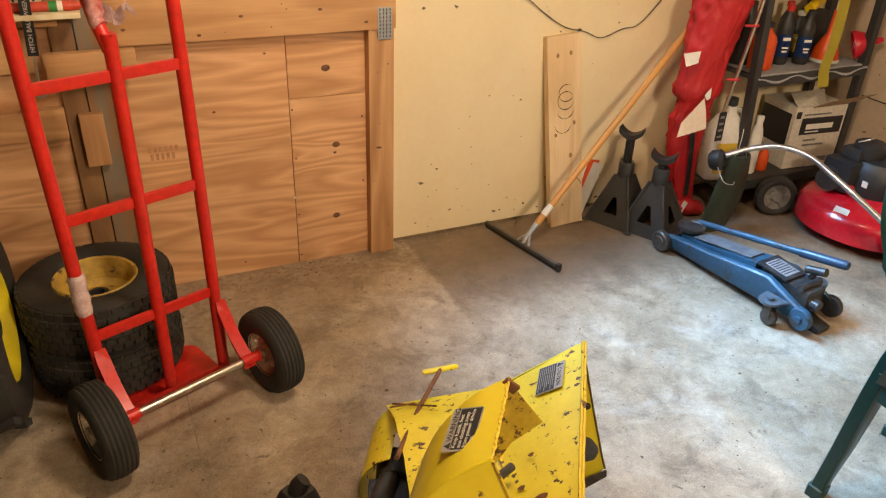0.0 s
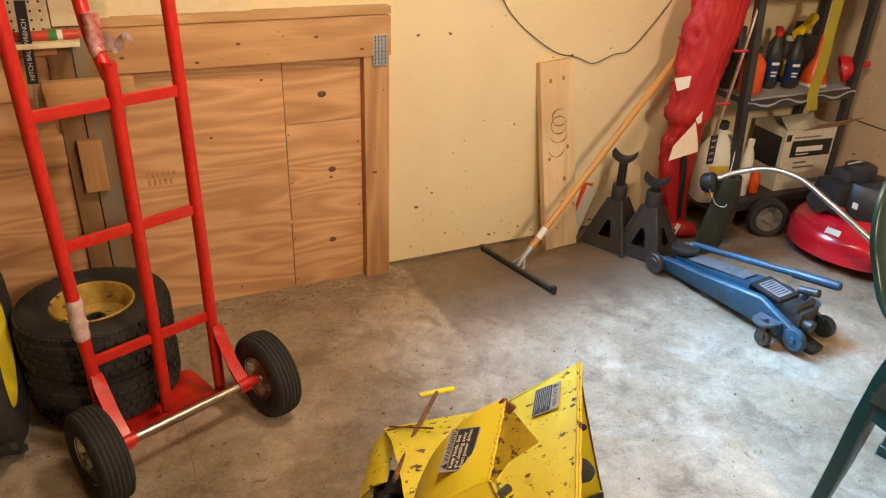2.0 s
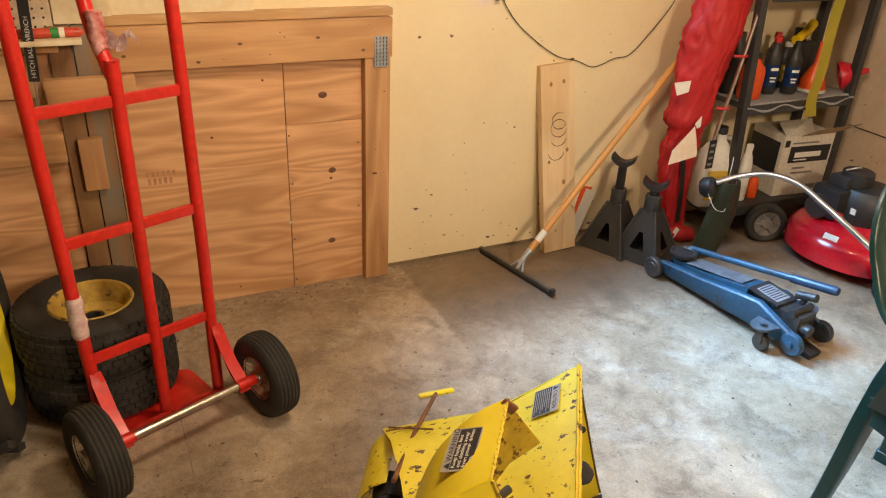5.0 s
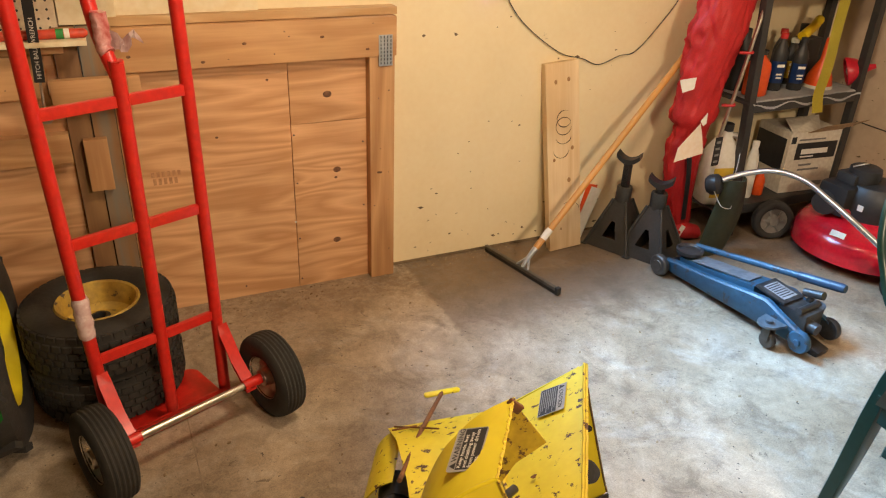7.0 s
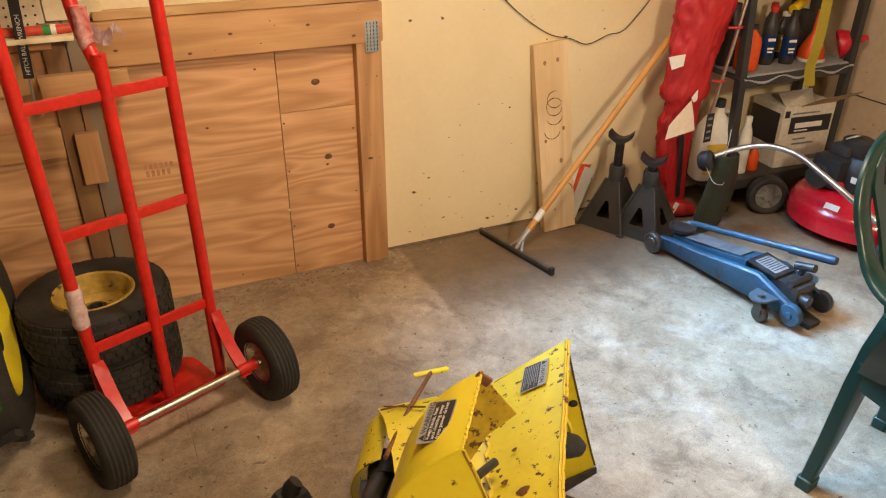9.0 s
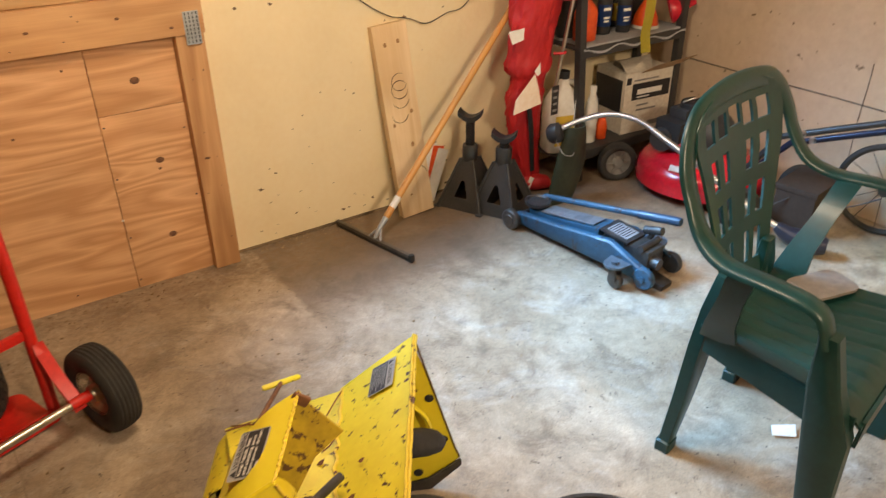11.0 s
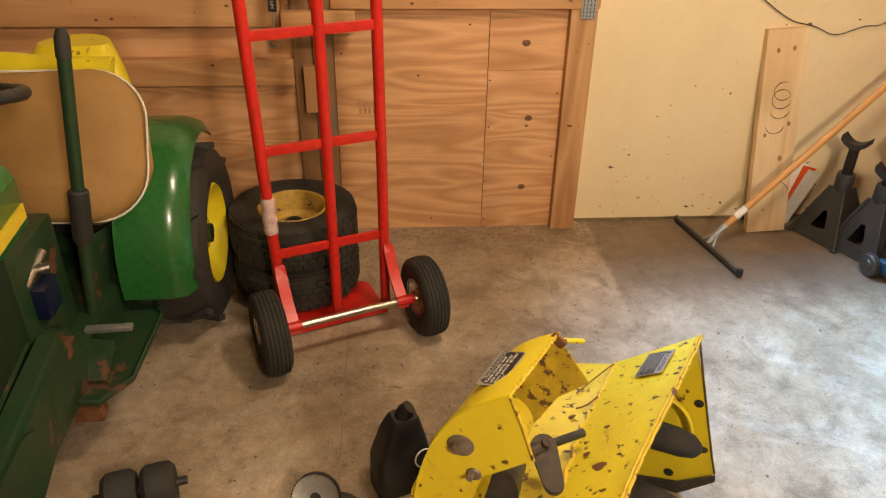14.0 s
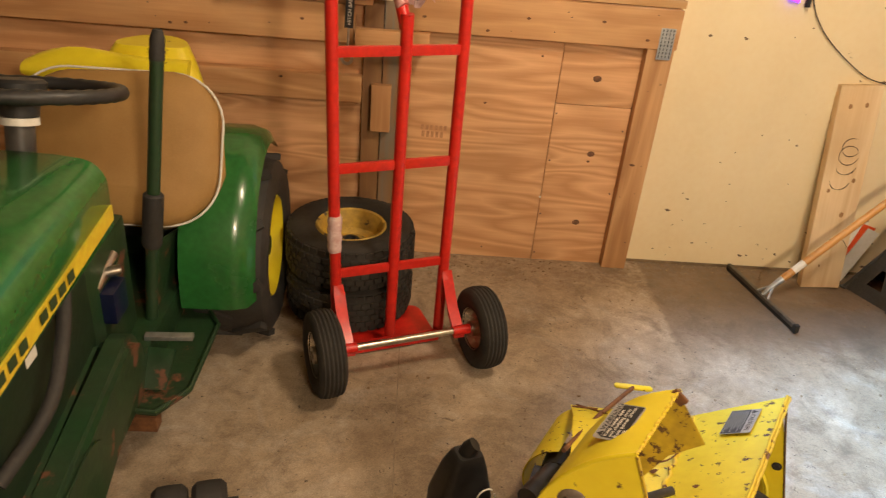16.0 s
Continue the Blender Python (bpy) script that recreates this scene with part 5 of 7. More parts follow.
    pts = [(-1.26 + 0.095 * math.cos(radians(a)), 0.27 + 0.095 * math.sin(radians(a))) for a in range(110, 291, 15)] + [(-0.98 + 0.075 * math.cos(radians(a)), 0.32 + 0.075 * math.sin(radians(a))) for a in range(-70, 110, 15)]
    plate(bm, pts, 0.006, Matrix(((0, 0, 1, 0.158), (1, 0, 0, 0), (0, 1, 0, 0), (0, 0, 0, 1))), 0.003)
    part("raised_boss", bm, GREENW_SHADED, g)
    # steering column and wheel
    bm = B()
    tube(bm, [(-0.005, -0.72, 0.70), (-0.005, -0.655, 0.93)], 0.026, 18)
    part("steering_column", bm, mat("grey column", (0.07, 0.065, 0.06, 1), rough=0.4), t, "dark grey steering column")
    wm = Matrix.Translation((-0.005, -0.645, 0.965)) @ pose(0, 0, 0, -14, 0, 0)
    bm = B()
    R = 0.178
    loops = []
    for k in range(72):
        a = 2 * math.pi * k / 72
        rr = 0.0125 + (0.0016 if k % 2 else 0)
        loops.append([wm @ Vector(((R + rr * math.cos(b)) * math.cos(a), (R + rr * math.cos(b)) * math.sin(a), rr * math.sin(b))) for b in np.linspace(0, 2 * math.pi, 10, endpoint=False)])
    rings(bm, loops, closed=True)
    w = part("steering_wheel", bm, BLACKP, t, "black ribbed steering wheel")
    for a in (20, 140, 260):
        bm = B()
        tube(bm, [wm @ Vector((0.03 * math.cos(radians(a)), 0.03 * math.sin(radians(a)), -0.015)), wm @ Vector((0.10 * math.cos(radians(a)), 0.10 * math.sin(radians(a)), -0.012)), wm @ Vector((R * math.cos(radians(a)), R * math.sin(radians(a)), 0))], [0.016, 0.012, 0.010], 10, flat=0.6)
        part("spoke", bm, BLACKP, w)
    bm = B()
    lathe(bm, [(0, -0.05), (0.034, -0.05), (0.036, -0.03), (0.047, -0.02), (0.05, 0.012), (0.044, 0.018), (0, 0.02)], 26, wm)
    part("hub", bm, BLACKP, w)
    bm = B()
    lathe(bm, [(0.028, -0.066), (0.034, -0.066), (0.034, -0.052), (0.028, -0.052)], 22, wm, closed=True)
    part("collar", bm, HDPE, w, "pale collar")
    # fenders and rear wheels
    for s in (-1, 1):
        bm = B()
        loops = []
        for a in np.linspace(-8, 128, 15):
            ca, sa = math.cos(radians(a)), math.sin(radians(a))
            R0 = 0.335
            y, z = -R0 * 0.95 * ca + 0.02, 0.30 + R0 * 1.06 * sa
            iy, iz = -(R0 - 0.015) * 0.95 * ca + 0.02, 0.30 + (R0 - 0.015) * 1.06 * sa
            xi, xo = 0.14, 0.335
            loops.append([(s * xi, y, z), (s * (xo - 0.06), y, z), (s * (xo - 0.02), y + 0.012 * ca, z - 0.012 * sa), (s * xo, y + 0.045 * ca, z - 0.045 * sa), (s * (xo - 0.006), y + 0.045 * ca, z - 0.045 * sa), (s * (xo - 0.06), iy, iz), (s * xi, iy, iz)])
        rings(bm, loops)
        part("fender", bm, GREEN, t, "glossy green rear fender", smooth=50)
        wm2 = pose(s * 0.255, 0.02, 0.285, 0, 90 * s, 0)
        bm = B()
        lathe(bm, [(0.155, -0.085), (0.18, -0.10), (0.235, -0.105), (0.262, -0.09), (0.27, -0.05), (0.272, 0), (0.27, 0.05), (0.262, 0.09), (0.235, 0.105), (0.18, 0.10), (0.155, 0.085)], 56, closed=True)
        w = part("rear_wheel", bm, RUBBER, t, "black lug tractor tyre", m=wm2)
        for k in range(20):
            bm = B()
            a = 360 * k / 20
            q = 1 if k % 2 else -1
            box(bm, -0.006, 0.014, -0.014, 0.014, -0.055, 0.055, 0.003, pose(0, 0, 0, 0, 0, a) @ pose(0.268, 0, q * 0.045, q * 32))
            part("lug", bm, RUBBER, w)
        bm = B()
        lathe(bm, [(0.160, 0.082), (0.154, 0.092), (0.148, 0.085), (0.142, 0.05), (0.12, 0.03), (0.06, 0.035), (0.05, 0.06), (0, 0.062)], 40, cap=False)
        part("rim", bm, YELLOWC, w, "yellow steel rim")
    bm = B()
    for s in (-1, 1):
        tube(bm, [(s * 0.15, 0.02, 0.285), (s * 0.33, 0.02, 0.285)], 0.03, 14)
    box(bm, -0.15, 0.15, -0.10, 0.16, 0.2, 0.40, 0.02)
    part("rear_axle", bm, GREENW_SHADED, t)
    for s in (-1, 1):
        bm = B()
        wm3 = pose(s * 0.30, -1.32, 0.18, 0, 90 * s, 0)
        lathe(bm, [(0.09, -0.05), (0.12, -0.07), (0.165, -0.06), (0.178, -0.03), (0.18, 0), (0.178, 0.03), (0.165, 0.06), (0.12, 0.07), (0.09, 0.05)], 40, closed=True)
        w = part("front_wheel", bm, RUBBER, t, "small black front tyre", m=wm3)
        bm = B()
        lathe(bm, [(0.095, 0.05), (0.088, 0.055), (0.08, 0.03), (0.03, 0.02), (0, 0.03)], 26, cap=False)
        part("rim", bm, YELLOWC, w, "yellow steel rim")
    # footrest, pedal, lever
    for s in (-1, 1):
        bm = B()
        pts = [(0.05, -0.66), (0.175, -0.67), (0.232, -0.585), (0.24, -0.31), (0.195, -0.235), (0.05, -0.22)]
        plate(bm, [(s * x, y) for x, y in pts], 0.006, pose(0, 0, 0.20), 0.0)
        f = part("footrest", bm, GREENW_SHADED, t, "worn green steel footrest with rust")
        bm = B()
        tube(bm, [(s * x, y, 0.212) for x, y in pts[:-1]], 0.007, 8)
        part("footrest_rim", bm, GREENW_SHADED, f)
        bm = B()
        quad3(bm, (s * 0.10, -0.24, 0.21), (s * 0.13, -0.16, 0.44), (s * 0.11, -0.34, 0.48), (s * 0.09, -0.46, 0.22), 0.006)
        part("side_plate", bm, GREENW_SHADED, t, "green side plate")
    bm = B()
    box(bm, 0.085, 0.20, -0.52, -0.498, 0.30, 0.312, 0.002, pose(0, 0, 0, 0, 0, 3))
    part("pedal", bm, ZINC, t, "bright worn pedal bar")
    bm = B()
    quad3(bm, (0.09, -0.53, 0.298), (0.195, -0.54, 0.298), (0.18, -0.60, 0.22), (0.09, -0.60, 0.22), 0.005)
    part("pedal_plate", bm, GREENW_SHADED, t)
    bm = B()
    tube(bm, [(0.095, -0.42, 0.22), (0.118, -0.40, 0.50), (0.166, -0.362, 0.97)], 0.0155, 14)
    lv = part("lever", bm, GREENW_SHADED, t, "green lift lever")
    bm = B()
    tube(bm, [(0.118, -0.400, 0.50), (0.119, -0.399, 0.51), (0.132, -0.389, 0.635), (0.1325, -0.3885, 0.64)], [0.02, 0.0245, 0.0245, 0.02], 14)
    part("rubber_sleeve", bm, RUBBER, lv, "black rubber sleeve")
    bm = B()
    tube(bm, [(0.1645, -0.363, 0.955), (0.169, -0.360, 1.0), (0.171, -0.3585, 1.02)], [0.0175, 0.017, 0.010], 12)
    part("tip", bm, RUBBER, lv, "black rubber tip")
    bm = B()
    box(bm, 0.02, 0.10, -0.62, -0.54, 0.42, 0.50, 0.008)
    part("blue_box", bm, mat("dark blue battery case", (0.006, 0.010, 0.042, 1), rough=0.35), t, "dark blue battery case")
    bm = B()
    tube(bm, [(0.0, -0.60, 0.52), (0.10, -0.56, 0.53)], 0.012, 10)
    tube(bm, [(0.06, -0.62, 0.51), (0.07, -0.52, 0.545)], 0.014, 10)
    part("linkage", bm, STEEL, t, "shiny metal linkage")
    bm = B()
    box(bm, 0.10, 0.17, -0.66, -0.62, 0.14, 0.185, 0.004)
    part("brake_block", bm, RUST, t)
    # seat: yellow shell with a tan cover
    bm = B()
    loops = []
    for k in range(15):
        f = k / 14
        z = 0.47 + 0.37 * f
        w2 = 0.17 * (1 - 0.55 * max(0, f - 0.55) ** 1.6 * 2.6)
        y = 0.02 + 0.20 * f
        loops.append([(-0.02 + w2 * math.cos(a), y + 0.07 * math.sin(a) - 0.03 * math.cos(a) ** 2, z) for a in np.linspace(0, 2 * math.pi, 24, endpoint=False)])
    rings(bm, loops)
    seat = part("seat_shell", bm, YELLOWC, t, "yellow seat shell")
    bm = B()
    # a padded, sagging rounded cushion
    loops = []
    for k, f in enumerate(np.linspace(0, 1, 9)):
        s = math.sin(math.pi * (0.06 + 0.88 * f)) ** 0.35
        dep = 0.10 * (f - 0.5)
        pts = rounded(0.53 * s, 0.395 * s, 0.135 * s, 7)
        loops.append([(x, dep - 0.03 * (1 - (x / 0.25) ** 2) * (1 if f < 0.5 else 0), z) for x, z in pts])
    rings(bm, loops)
    for v in bm.verts:
        v.co += noise.noise_vector(v.co * 6) * 0.016 + noise.noise_vector(v.co * 15) * 0.007
    cm = pose(-0.02, -0.15, 0.65, -30, 0, 0)
    c = part("seat_cover", bm, TAN, t, "wrinkled tan canvas seat cover with white piping", smooth=60, m=cm)
    bm = B()
    pts = rounded(0.535, 0.40, 0.135, 9)
    tube(bm, [(x, -0.028, z) for x, z in pts] + [(pts[0][0], -0.028, pts[0][1])], 0.0032, 8)
    part("piping", bm, WHITE, c, "white piping")
    bm = B()
    loops = []
    for f in np.linspace(0, 1, 12):
        x = -0.36 + 0.46 * f
        h = 0.055 * math.sin(math.pi * (0.08 + 0.85 * f)) ** 0.7 + 0.012 * math.sin(f * 7)
        loops.append([(x, 0.13 + 0.04 * math.cos(a), 0.765 + h * math.sin(a) + 0.02 * f) for a in np.linspace(0, 2 * math.pi, 12, endpoint=False)])
    rings(bm, loops)
    part("seat_rim", bm, YELLOWC, seat, "yellow rim of the seat")
    bm = B()
    box(bm, -0.2, 0.2, -0.15, 0.15, 0.38, 0.48, 0.03)
    part("seat_base", bm, BLACKP, t)


tractor()

# ---- resin armchair ----
def resin_chair():
    t = thing("resin_chair", "dark green moulded resin garden armchair with slotted back", "chair", pose(1.654, 0.71, 0, 0, 0, 11.5))
    zs = [0.40, 0.46, 0.55, 0.65, 0.75, 0.83, 0.875, 0.905, 0.925]
    ws = [0.110, 0.112, 0.128, 0.158, 0.188, 0.205, 0.195, 0.165, 0.12]

    def back(s, z):
        """A point of the fan-shaped back: s across (-1..1), z its height."""
        return Vector((0.055 * min(1, max(0, (z - 0.45) / 0.3)) + 1.12 * s * float(np.interp(z, zs, ws)), 0.165 + 0.275 * (z - 0.42) + 0.022 * (1 - s * s), z - 0.05 * max(0, z - 0.5)))

    cols, rows = 64, 84
    slots = []
    for c in (-0.62, -0.30, 0.30, 0.62):
        hw = 0.075 if abs(c) < 0.5 else 0.085
        slots += [(c, hw * 1.35, 0.815, 0.868), (c, hw, 0.70, 0.775), (c, hw, 0.59, 0.662), (c, hw, 0.475, 0.552)]
    slots += [(0.0, 0.12, 0.828, 0.872)]
    bm = B()
    zz = np.linspace(0.40, 0.925, rows + 1)
    ss = np.linspace(-1, 1, cols + 1)
    grid = [[bm.verts.new(back(x, z)) for x in ss] for z in zz]
    for j in range(rows):
        z = (zz[j] + zz[j + 1]) / 2
        for i in range(cols):
            x = (ss[i] + ss[i + 1]) / 2
            if not any(abs(x - c) < hw and lo < z < hi for c, hw, lo, hi in slots):
                bm.faces.new((grid[j][i], grid[j][i + 1], grid[j + 1][i + 1], grid[j + 1][i]))
    bmesh.ops.delete(bm, geom=[v for v in bm.verts if not v.link_faces], context="VERTS")
    bmesh.ops.recalc_face_normals(bm, faces=bm.faces[:])
    bmesh.ops.solidify(bm, geom=bm.faces[:], thickness=0.007)
    part("backrest", bm, CHAIRG, t, "slotted fan-shaped backrest", smooth=40)
    # one moulded loop: arm, back rim, other arm
    arc = [(0.115, 0.306, 0.888), (0.188, 0.294, 0.850), (0.226, 0.274, 0.788), (0.233, 0.247, 0.725), (0.240, 0.20, 0.662), (0.262, 0.13, 0.630), (0.275, 0.03, 0.628), (0.280, -0.05, 0.622), (0.280, -0.088, 0.600), (0.278, -0.108, 0.545)]
    loop = [(-x + 0.022 * min(1, max(0, (z - 0.64) / 0.1)), y, z) for x, y, z in arc[::-1]] + [(0.06, 0.311, 0.904)] + [(x + 0.115 * min(1, max(0, (z - 0.53) / 0.09)), y, z) for x, y, z in arc]
    path = smooth_path(loop, 8)
    loops = []
    for i, p in enumerate(path):
        d = (path[min(i + 1, len(path) - 1)] - path[max(i - 1, 0)]).normalized()
        # the band lies in the plane of the back at the top and turns flat along the arms
        f = min(1.0, max(0.0, (p.z - 0.62) / 0.10))
        if f > 0 and p.y > 0:
            nrm = Vector((0, -1, 0.27)).lerp(Vector((0, 0, 1)), 1 - f)
        else:
            nrm = Vector((0, 0, 1)) if abs(d.z) < 0.75 else Vector((0, -1, 0))
        side = d.cross(nrm).normalized()
        nn = side.cross(d).normalized()
        w = 0.027 if f > 0.5 else 0.028
        prof = [(-w, -0.006), (-w, 0.001), (-w * 0.8, 0.007), (0, 0.0095), (w * 0.8, 0.007), (w, 0.001), (w, -0.006), (0, -0.001)]
        loops.append([p + side * a + nn * b for a, b in prof])
    bm = B()
    rings(bm, loops)
    part("arm_rim", bm, CHAIRG, t, "moulded rim running into both armrests", smooth=60)

    def post(path_wd):
        bm = B()
        lp = []
        for x, y, z, w, d in path_wd:
            lp.append([(x + a * w, y + b * d, z) for a, b in ((-1, -0.8), (-0.8, -1), (0.8, -1), (1, -0.8), (1, 0.8), (0.8, 1), (-0.8, 1), (-1, 0.8))])
        rings(bm, lp)
        part("leg", bm, CHAIRG, t, smooth=35)

    for s in (-1, 1):
        q = 0.0 if s < 0 else 0.06
        post([(s * 0.278 + q, -0.108, 0.57, 0.019, 0.020), (s * 0.276 + q, -0.125, 0.45, 0.022, 0.034), (s * 0.268 + q * 0.7, -0.150, 0.34, 0.026, 0.046), (s * 0.258 + q * 0.4, -0.165, 0.12, 0.026, 0.034), (s * 0.252, -0.175, 0.02, 0.023, 0.026), (s * 0.252, -0.175, 0.0, 0.025, 0.027)])
        post([(s * 0.120, 0.178, 0.52, 0.020, 0.012), (s * 0.138, 0.182, 0.44, 0.042, 0.017), (s * 0.152, 0.188, 0.34, 0.044, 0.019), (s * 0.175, 0.200, 0.17, 0.030, 0.018), (s * 0.193, 0.213, 0.035, 0.020, 0.016), (s * 0.194, 0.214, 0.032, 0.024, 0.020), (s * 0.195, 0.215, 0.0, 0.023, 0.020)])
        bm = B()
        lp = []
        for x, y, z, w in ((0.268 if s < 0 else 0.35, 0.085, 0.622, 0.030), (0.252 if s < 0 else 0.285, 0.105, 0.54, 0.028), (0.230, 0.125, 0.46, 0.034), (0.195, 0.135, 0.39, 0.045)):
            lp.append([(s * x - 0.006, y - w, z), (s * x + 0.006, y - w, z), (s * x + 0.008, y, z + 0.003), (s * x + 0.006, y + w, z), (s * x - 0.006, y + w, z)])
        rings(bm, lp)
        part("arm_brace", bm, CHAIRG, t, smooth=50)
        bm = B()
        quad3(bm, (s * 0.188, 0.165, 0.402), (s * 0.262, -0.19, 0.398), (s * 0.266, -0.19, 0.318), (s * 0.194, 0.165, 0.345), 0.008)
        part("apron", bm, CHAIRG, t, "side apron of the seat")
    bm = B()
    quad3(bm, (-0.25, -0.205, 0.385), (0.25, -0.205, 0.385), (0.25, -0.200, 0.315), (-0.25, -0.200, 0.315), 0.008)
    part("apron", bm, CHAIRG, t, "front apron of the seat")
    # ribbed seat: shallow grooves run from back to front
    bm = B()
    loops = []
    n = 72
    for k, y in enumerate(np.linspace(0.185, -0.205, 30)):
        f = k / 29
        w = 0.190 + 0.072 * f
        top = []
        for i in range(n + 1):
            u = -1 + 2 * i / n
            groove = -0.0035 if (i % 9) in (0, 1) and 0.1 < f < 0.9 and abs(u) < 0.92 else 0.0
            z = 0.408 - 0.016 * math.sin(math.pi * min(1, f * 1.1)) * (1 - u * u) + groove - (0.25 * (f - 0.88) if f > 0.88 else 0)
            top.append((u * w, y, z))
        loops.append(top + [(x, yy, z - 0.010) for x, yy, z in top[::-1]])
    rings(bm, loops)
    part("seat", bm, CHAIRG, t, "ribbed seat", smooth=40)


resin_chair()
bm = B()
plate(bm, rounded(0.165, 0.105, 0.03, 5), 0.008, pose(1.81, 0.78, 0.4125, 0, 0, -14))
solid("seat_pad", bm, GREYP, "flat taupe board lying on the chair seat", "board")
bm = B()
quad3(bm, (1.685, 0.74, 0.006), (1.735, 0.70, 0.003), (1.765, 0.725, 0.012), (1.715, 0.765, 0.007), 0.0008)
solid("paper_scrap", bm, PAPER, "crumpled white paper scrap on concrete", "paper")
t = thing("rubber_tub", "black rubber tub standing on concrete", "tub", pose(0.808, 0.545, 0) @ Matrix.Diagonal((0.92, 0.92, 1.47, 1)))
bm = B()
lathe(bm, [(0, 0), (0.13, 0), (0.148, 0.22), (0.160, 0.225), (0.162, 0.24), (0.150, 0.242), (0.142, 0.225), (0.125, 0.02), (0, 0.02)], 48)
part("body", bm, RUBBER, t)

# ---- red folded camp chair in its sleeve ----
def red_bundle():
    t = thing("folded_camp_chair", "folded camp chair of wrinkled red nylon standing in the corner", "camp chair")
    path = smooth_path([(2.19, 2.335, 0.012), (2.182, 2.34, 0.06), (2.165, 2.35, 0.20), (2.152, 2.355, 0.36), (2.160, 2.35, 0.52), (2.178, 2.35, 0.72), (2.208, 2.345, 0.92), (2.245, 2.345, 1.12), (2.255, 2.345, 1.20)], 12)
    rad = np.interp(np.linspace(0, 1, len(path)), np.linspace(0, 1, 9), [0.060, 0.062, 0.070, 0.086, 0.098, 0.115, 0.128, 0.112, 0.08])
    bm = B()
    loops = []
    for i, (p, r) in enumerate(zip(path, rad)):
        lp = []
        for k in range(96):
            a = 2 * math.pi * k / 96
            d = Vector((math.cos(a), 0.62 * math.sin(a), 0))
            w = 1 + 0.10 * noise.noise(Vector((d.x * 2.2, d.y * 2.2, p.z * 7))) + 0.16 * (0.5 - abs(noise.noise(Vector((d.x * 3.4 + p.z * 9, d.y * 3.4, p.z * 13 + 4)))) * 2) * abs(noise.noise(Vector((d.x * 2, d.y * 2, p.z * 5 + 9)))) * 2.2 + 0.07 * (0.4 - abs(noise.noise(Vector((d.x * 6 - p.z * 16, d.y * 6, p.z * 26)))) * 2)
            # long creases that run slantwise down the cloth
            w += 0.035 * math.sin(a * 4 + p.z * 21 + 2.5 * noise.noise(Vector((d.x * 2, d.y * 2, p.z * 6)))) * (0.4 + 0.6 * abs(noise.noise(Vector((p.z * 9, d.x * 3, 2)))))
            if 0.54 < p.z < 0.60:
                w *= 1.07
            if 0.46 < p.z < 0.52:
                w *= 0.86
            lp.append(p + d * (r * w))
        loops.append(lp)
    rings(bm, loops)
    part("sleeve", bm, NYLON, t, smooth=70)
    bm = B()
    tube(bm, [(2.15, 2.33, 0.045), (2.20, 2.30, 0.04), (2.245, 2.285, 0.032), (2.262, 2.28, 0.03)], [0.045, 0.042, 0.034, 0.012], 16, smooth=True, flat=0.85)
    jitter(bm, 0.004, 25)
    part("sleeve_end", bm, NYLON, t, "bunched red sleeve end on the floor")
    bm = B()
    pts = [(2.12, 2.288, 0.42), (2.135, 2.286, 0.34), (2.15, 2.29, 0.24), (2.165, 2.298, 0.15), (2.17, 2.298, 0.10)]
    tube(bm, pts, 0.013, 8, smooth=True, flat=0.3, up=(0, 1, 0))
    part("strap", bm, INK, t, "black webbing strap")
    bm = B()
    tube(bm, [(2.335, 2.262, 1.0), (2.295, 2.255, 0.80), (2.225, 2.252, 0.44)], 0.008, 12)
    p = part("pole", bm, STEEL, t, "grey metal chair pole")
    for z, f in ((0.62, 0.5), (0.83, 0.87)):
        bm = B()
        c = Vector((2.225, 2.252, 0.44)).lerp(Vector((2.335, 2.262, 1.0)), (z - 0.44) / 0.56)
        tube(bm, [c - Vector((0.03, -0.02, 0.004)), c + Vector((0.004, -0.012, 0)), c + Vector((0.012, 0.006, 0.004))], 0.006, 8, smooth=True)
        part("tie", bm, NYLON, p, "red fabric tie")
    m = face_pose((1.995, 2.236, 0.41), (1, 0.03, 0.02), (0, 0.15, 1))
    bm = B()
    plate(bm, [(0.0, 0.0), (0.155, 0.015), (0.145, 0.085), (0.132, 0.142), (0.018, 0.056)], 0.0012, m)
    part("tag", bm, CREAMTAG, t, "blank cream cardboard tag")
    bm = B()
    quad3(bm, (2.115, 2.255, 0.565), (2.14, 2.25, 0.60), (2.142, 2.248, 0.555), (2.128, 2.25, 0.545), 0.001)
    part("tag", bm, PAPER, t, "small white label")
    bm = B()
    quad3(bm, (1.995, 2.285, 0.735), (2.06, 2.265, 0.745), (2.055, 2.262, 0.70), (2.01, 2.275, 0.685), 0.001)
    part("tag", bm, PAPER, t, "white care label")
    bm = B()
    m = face_pose((2.205, 2.240, 0.365), (1, 0, 0.02), (0.18, 0, 1))
    box(bm, 0, 0.038, 0, 0.125, 0, 0.0015, 0, m)
    k = part("hang_tag", bm, INK, t, "black hang tag with pale print", smooth=None)
    for i in range(4):
        bm = B()
        box(bm, 0.008, 0.030, 0.014 + i * 0.028, 0.024 + i * 0.028, 0.0015, 0.0022, 0, m)
        part("print_bar", bm, mat("grey bar print", (0.30, 0.30, 0.28, 1)), k, smooth=None)


red_bundle()

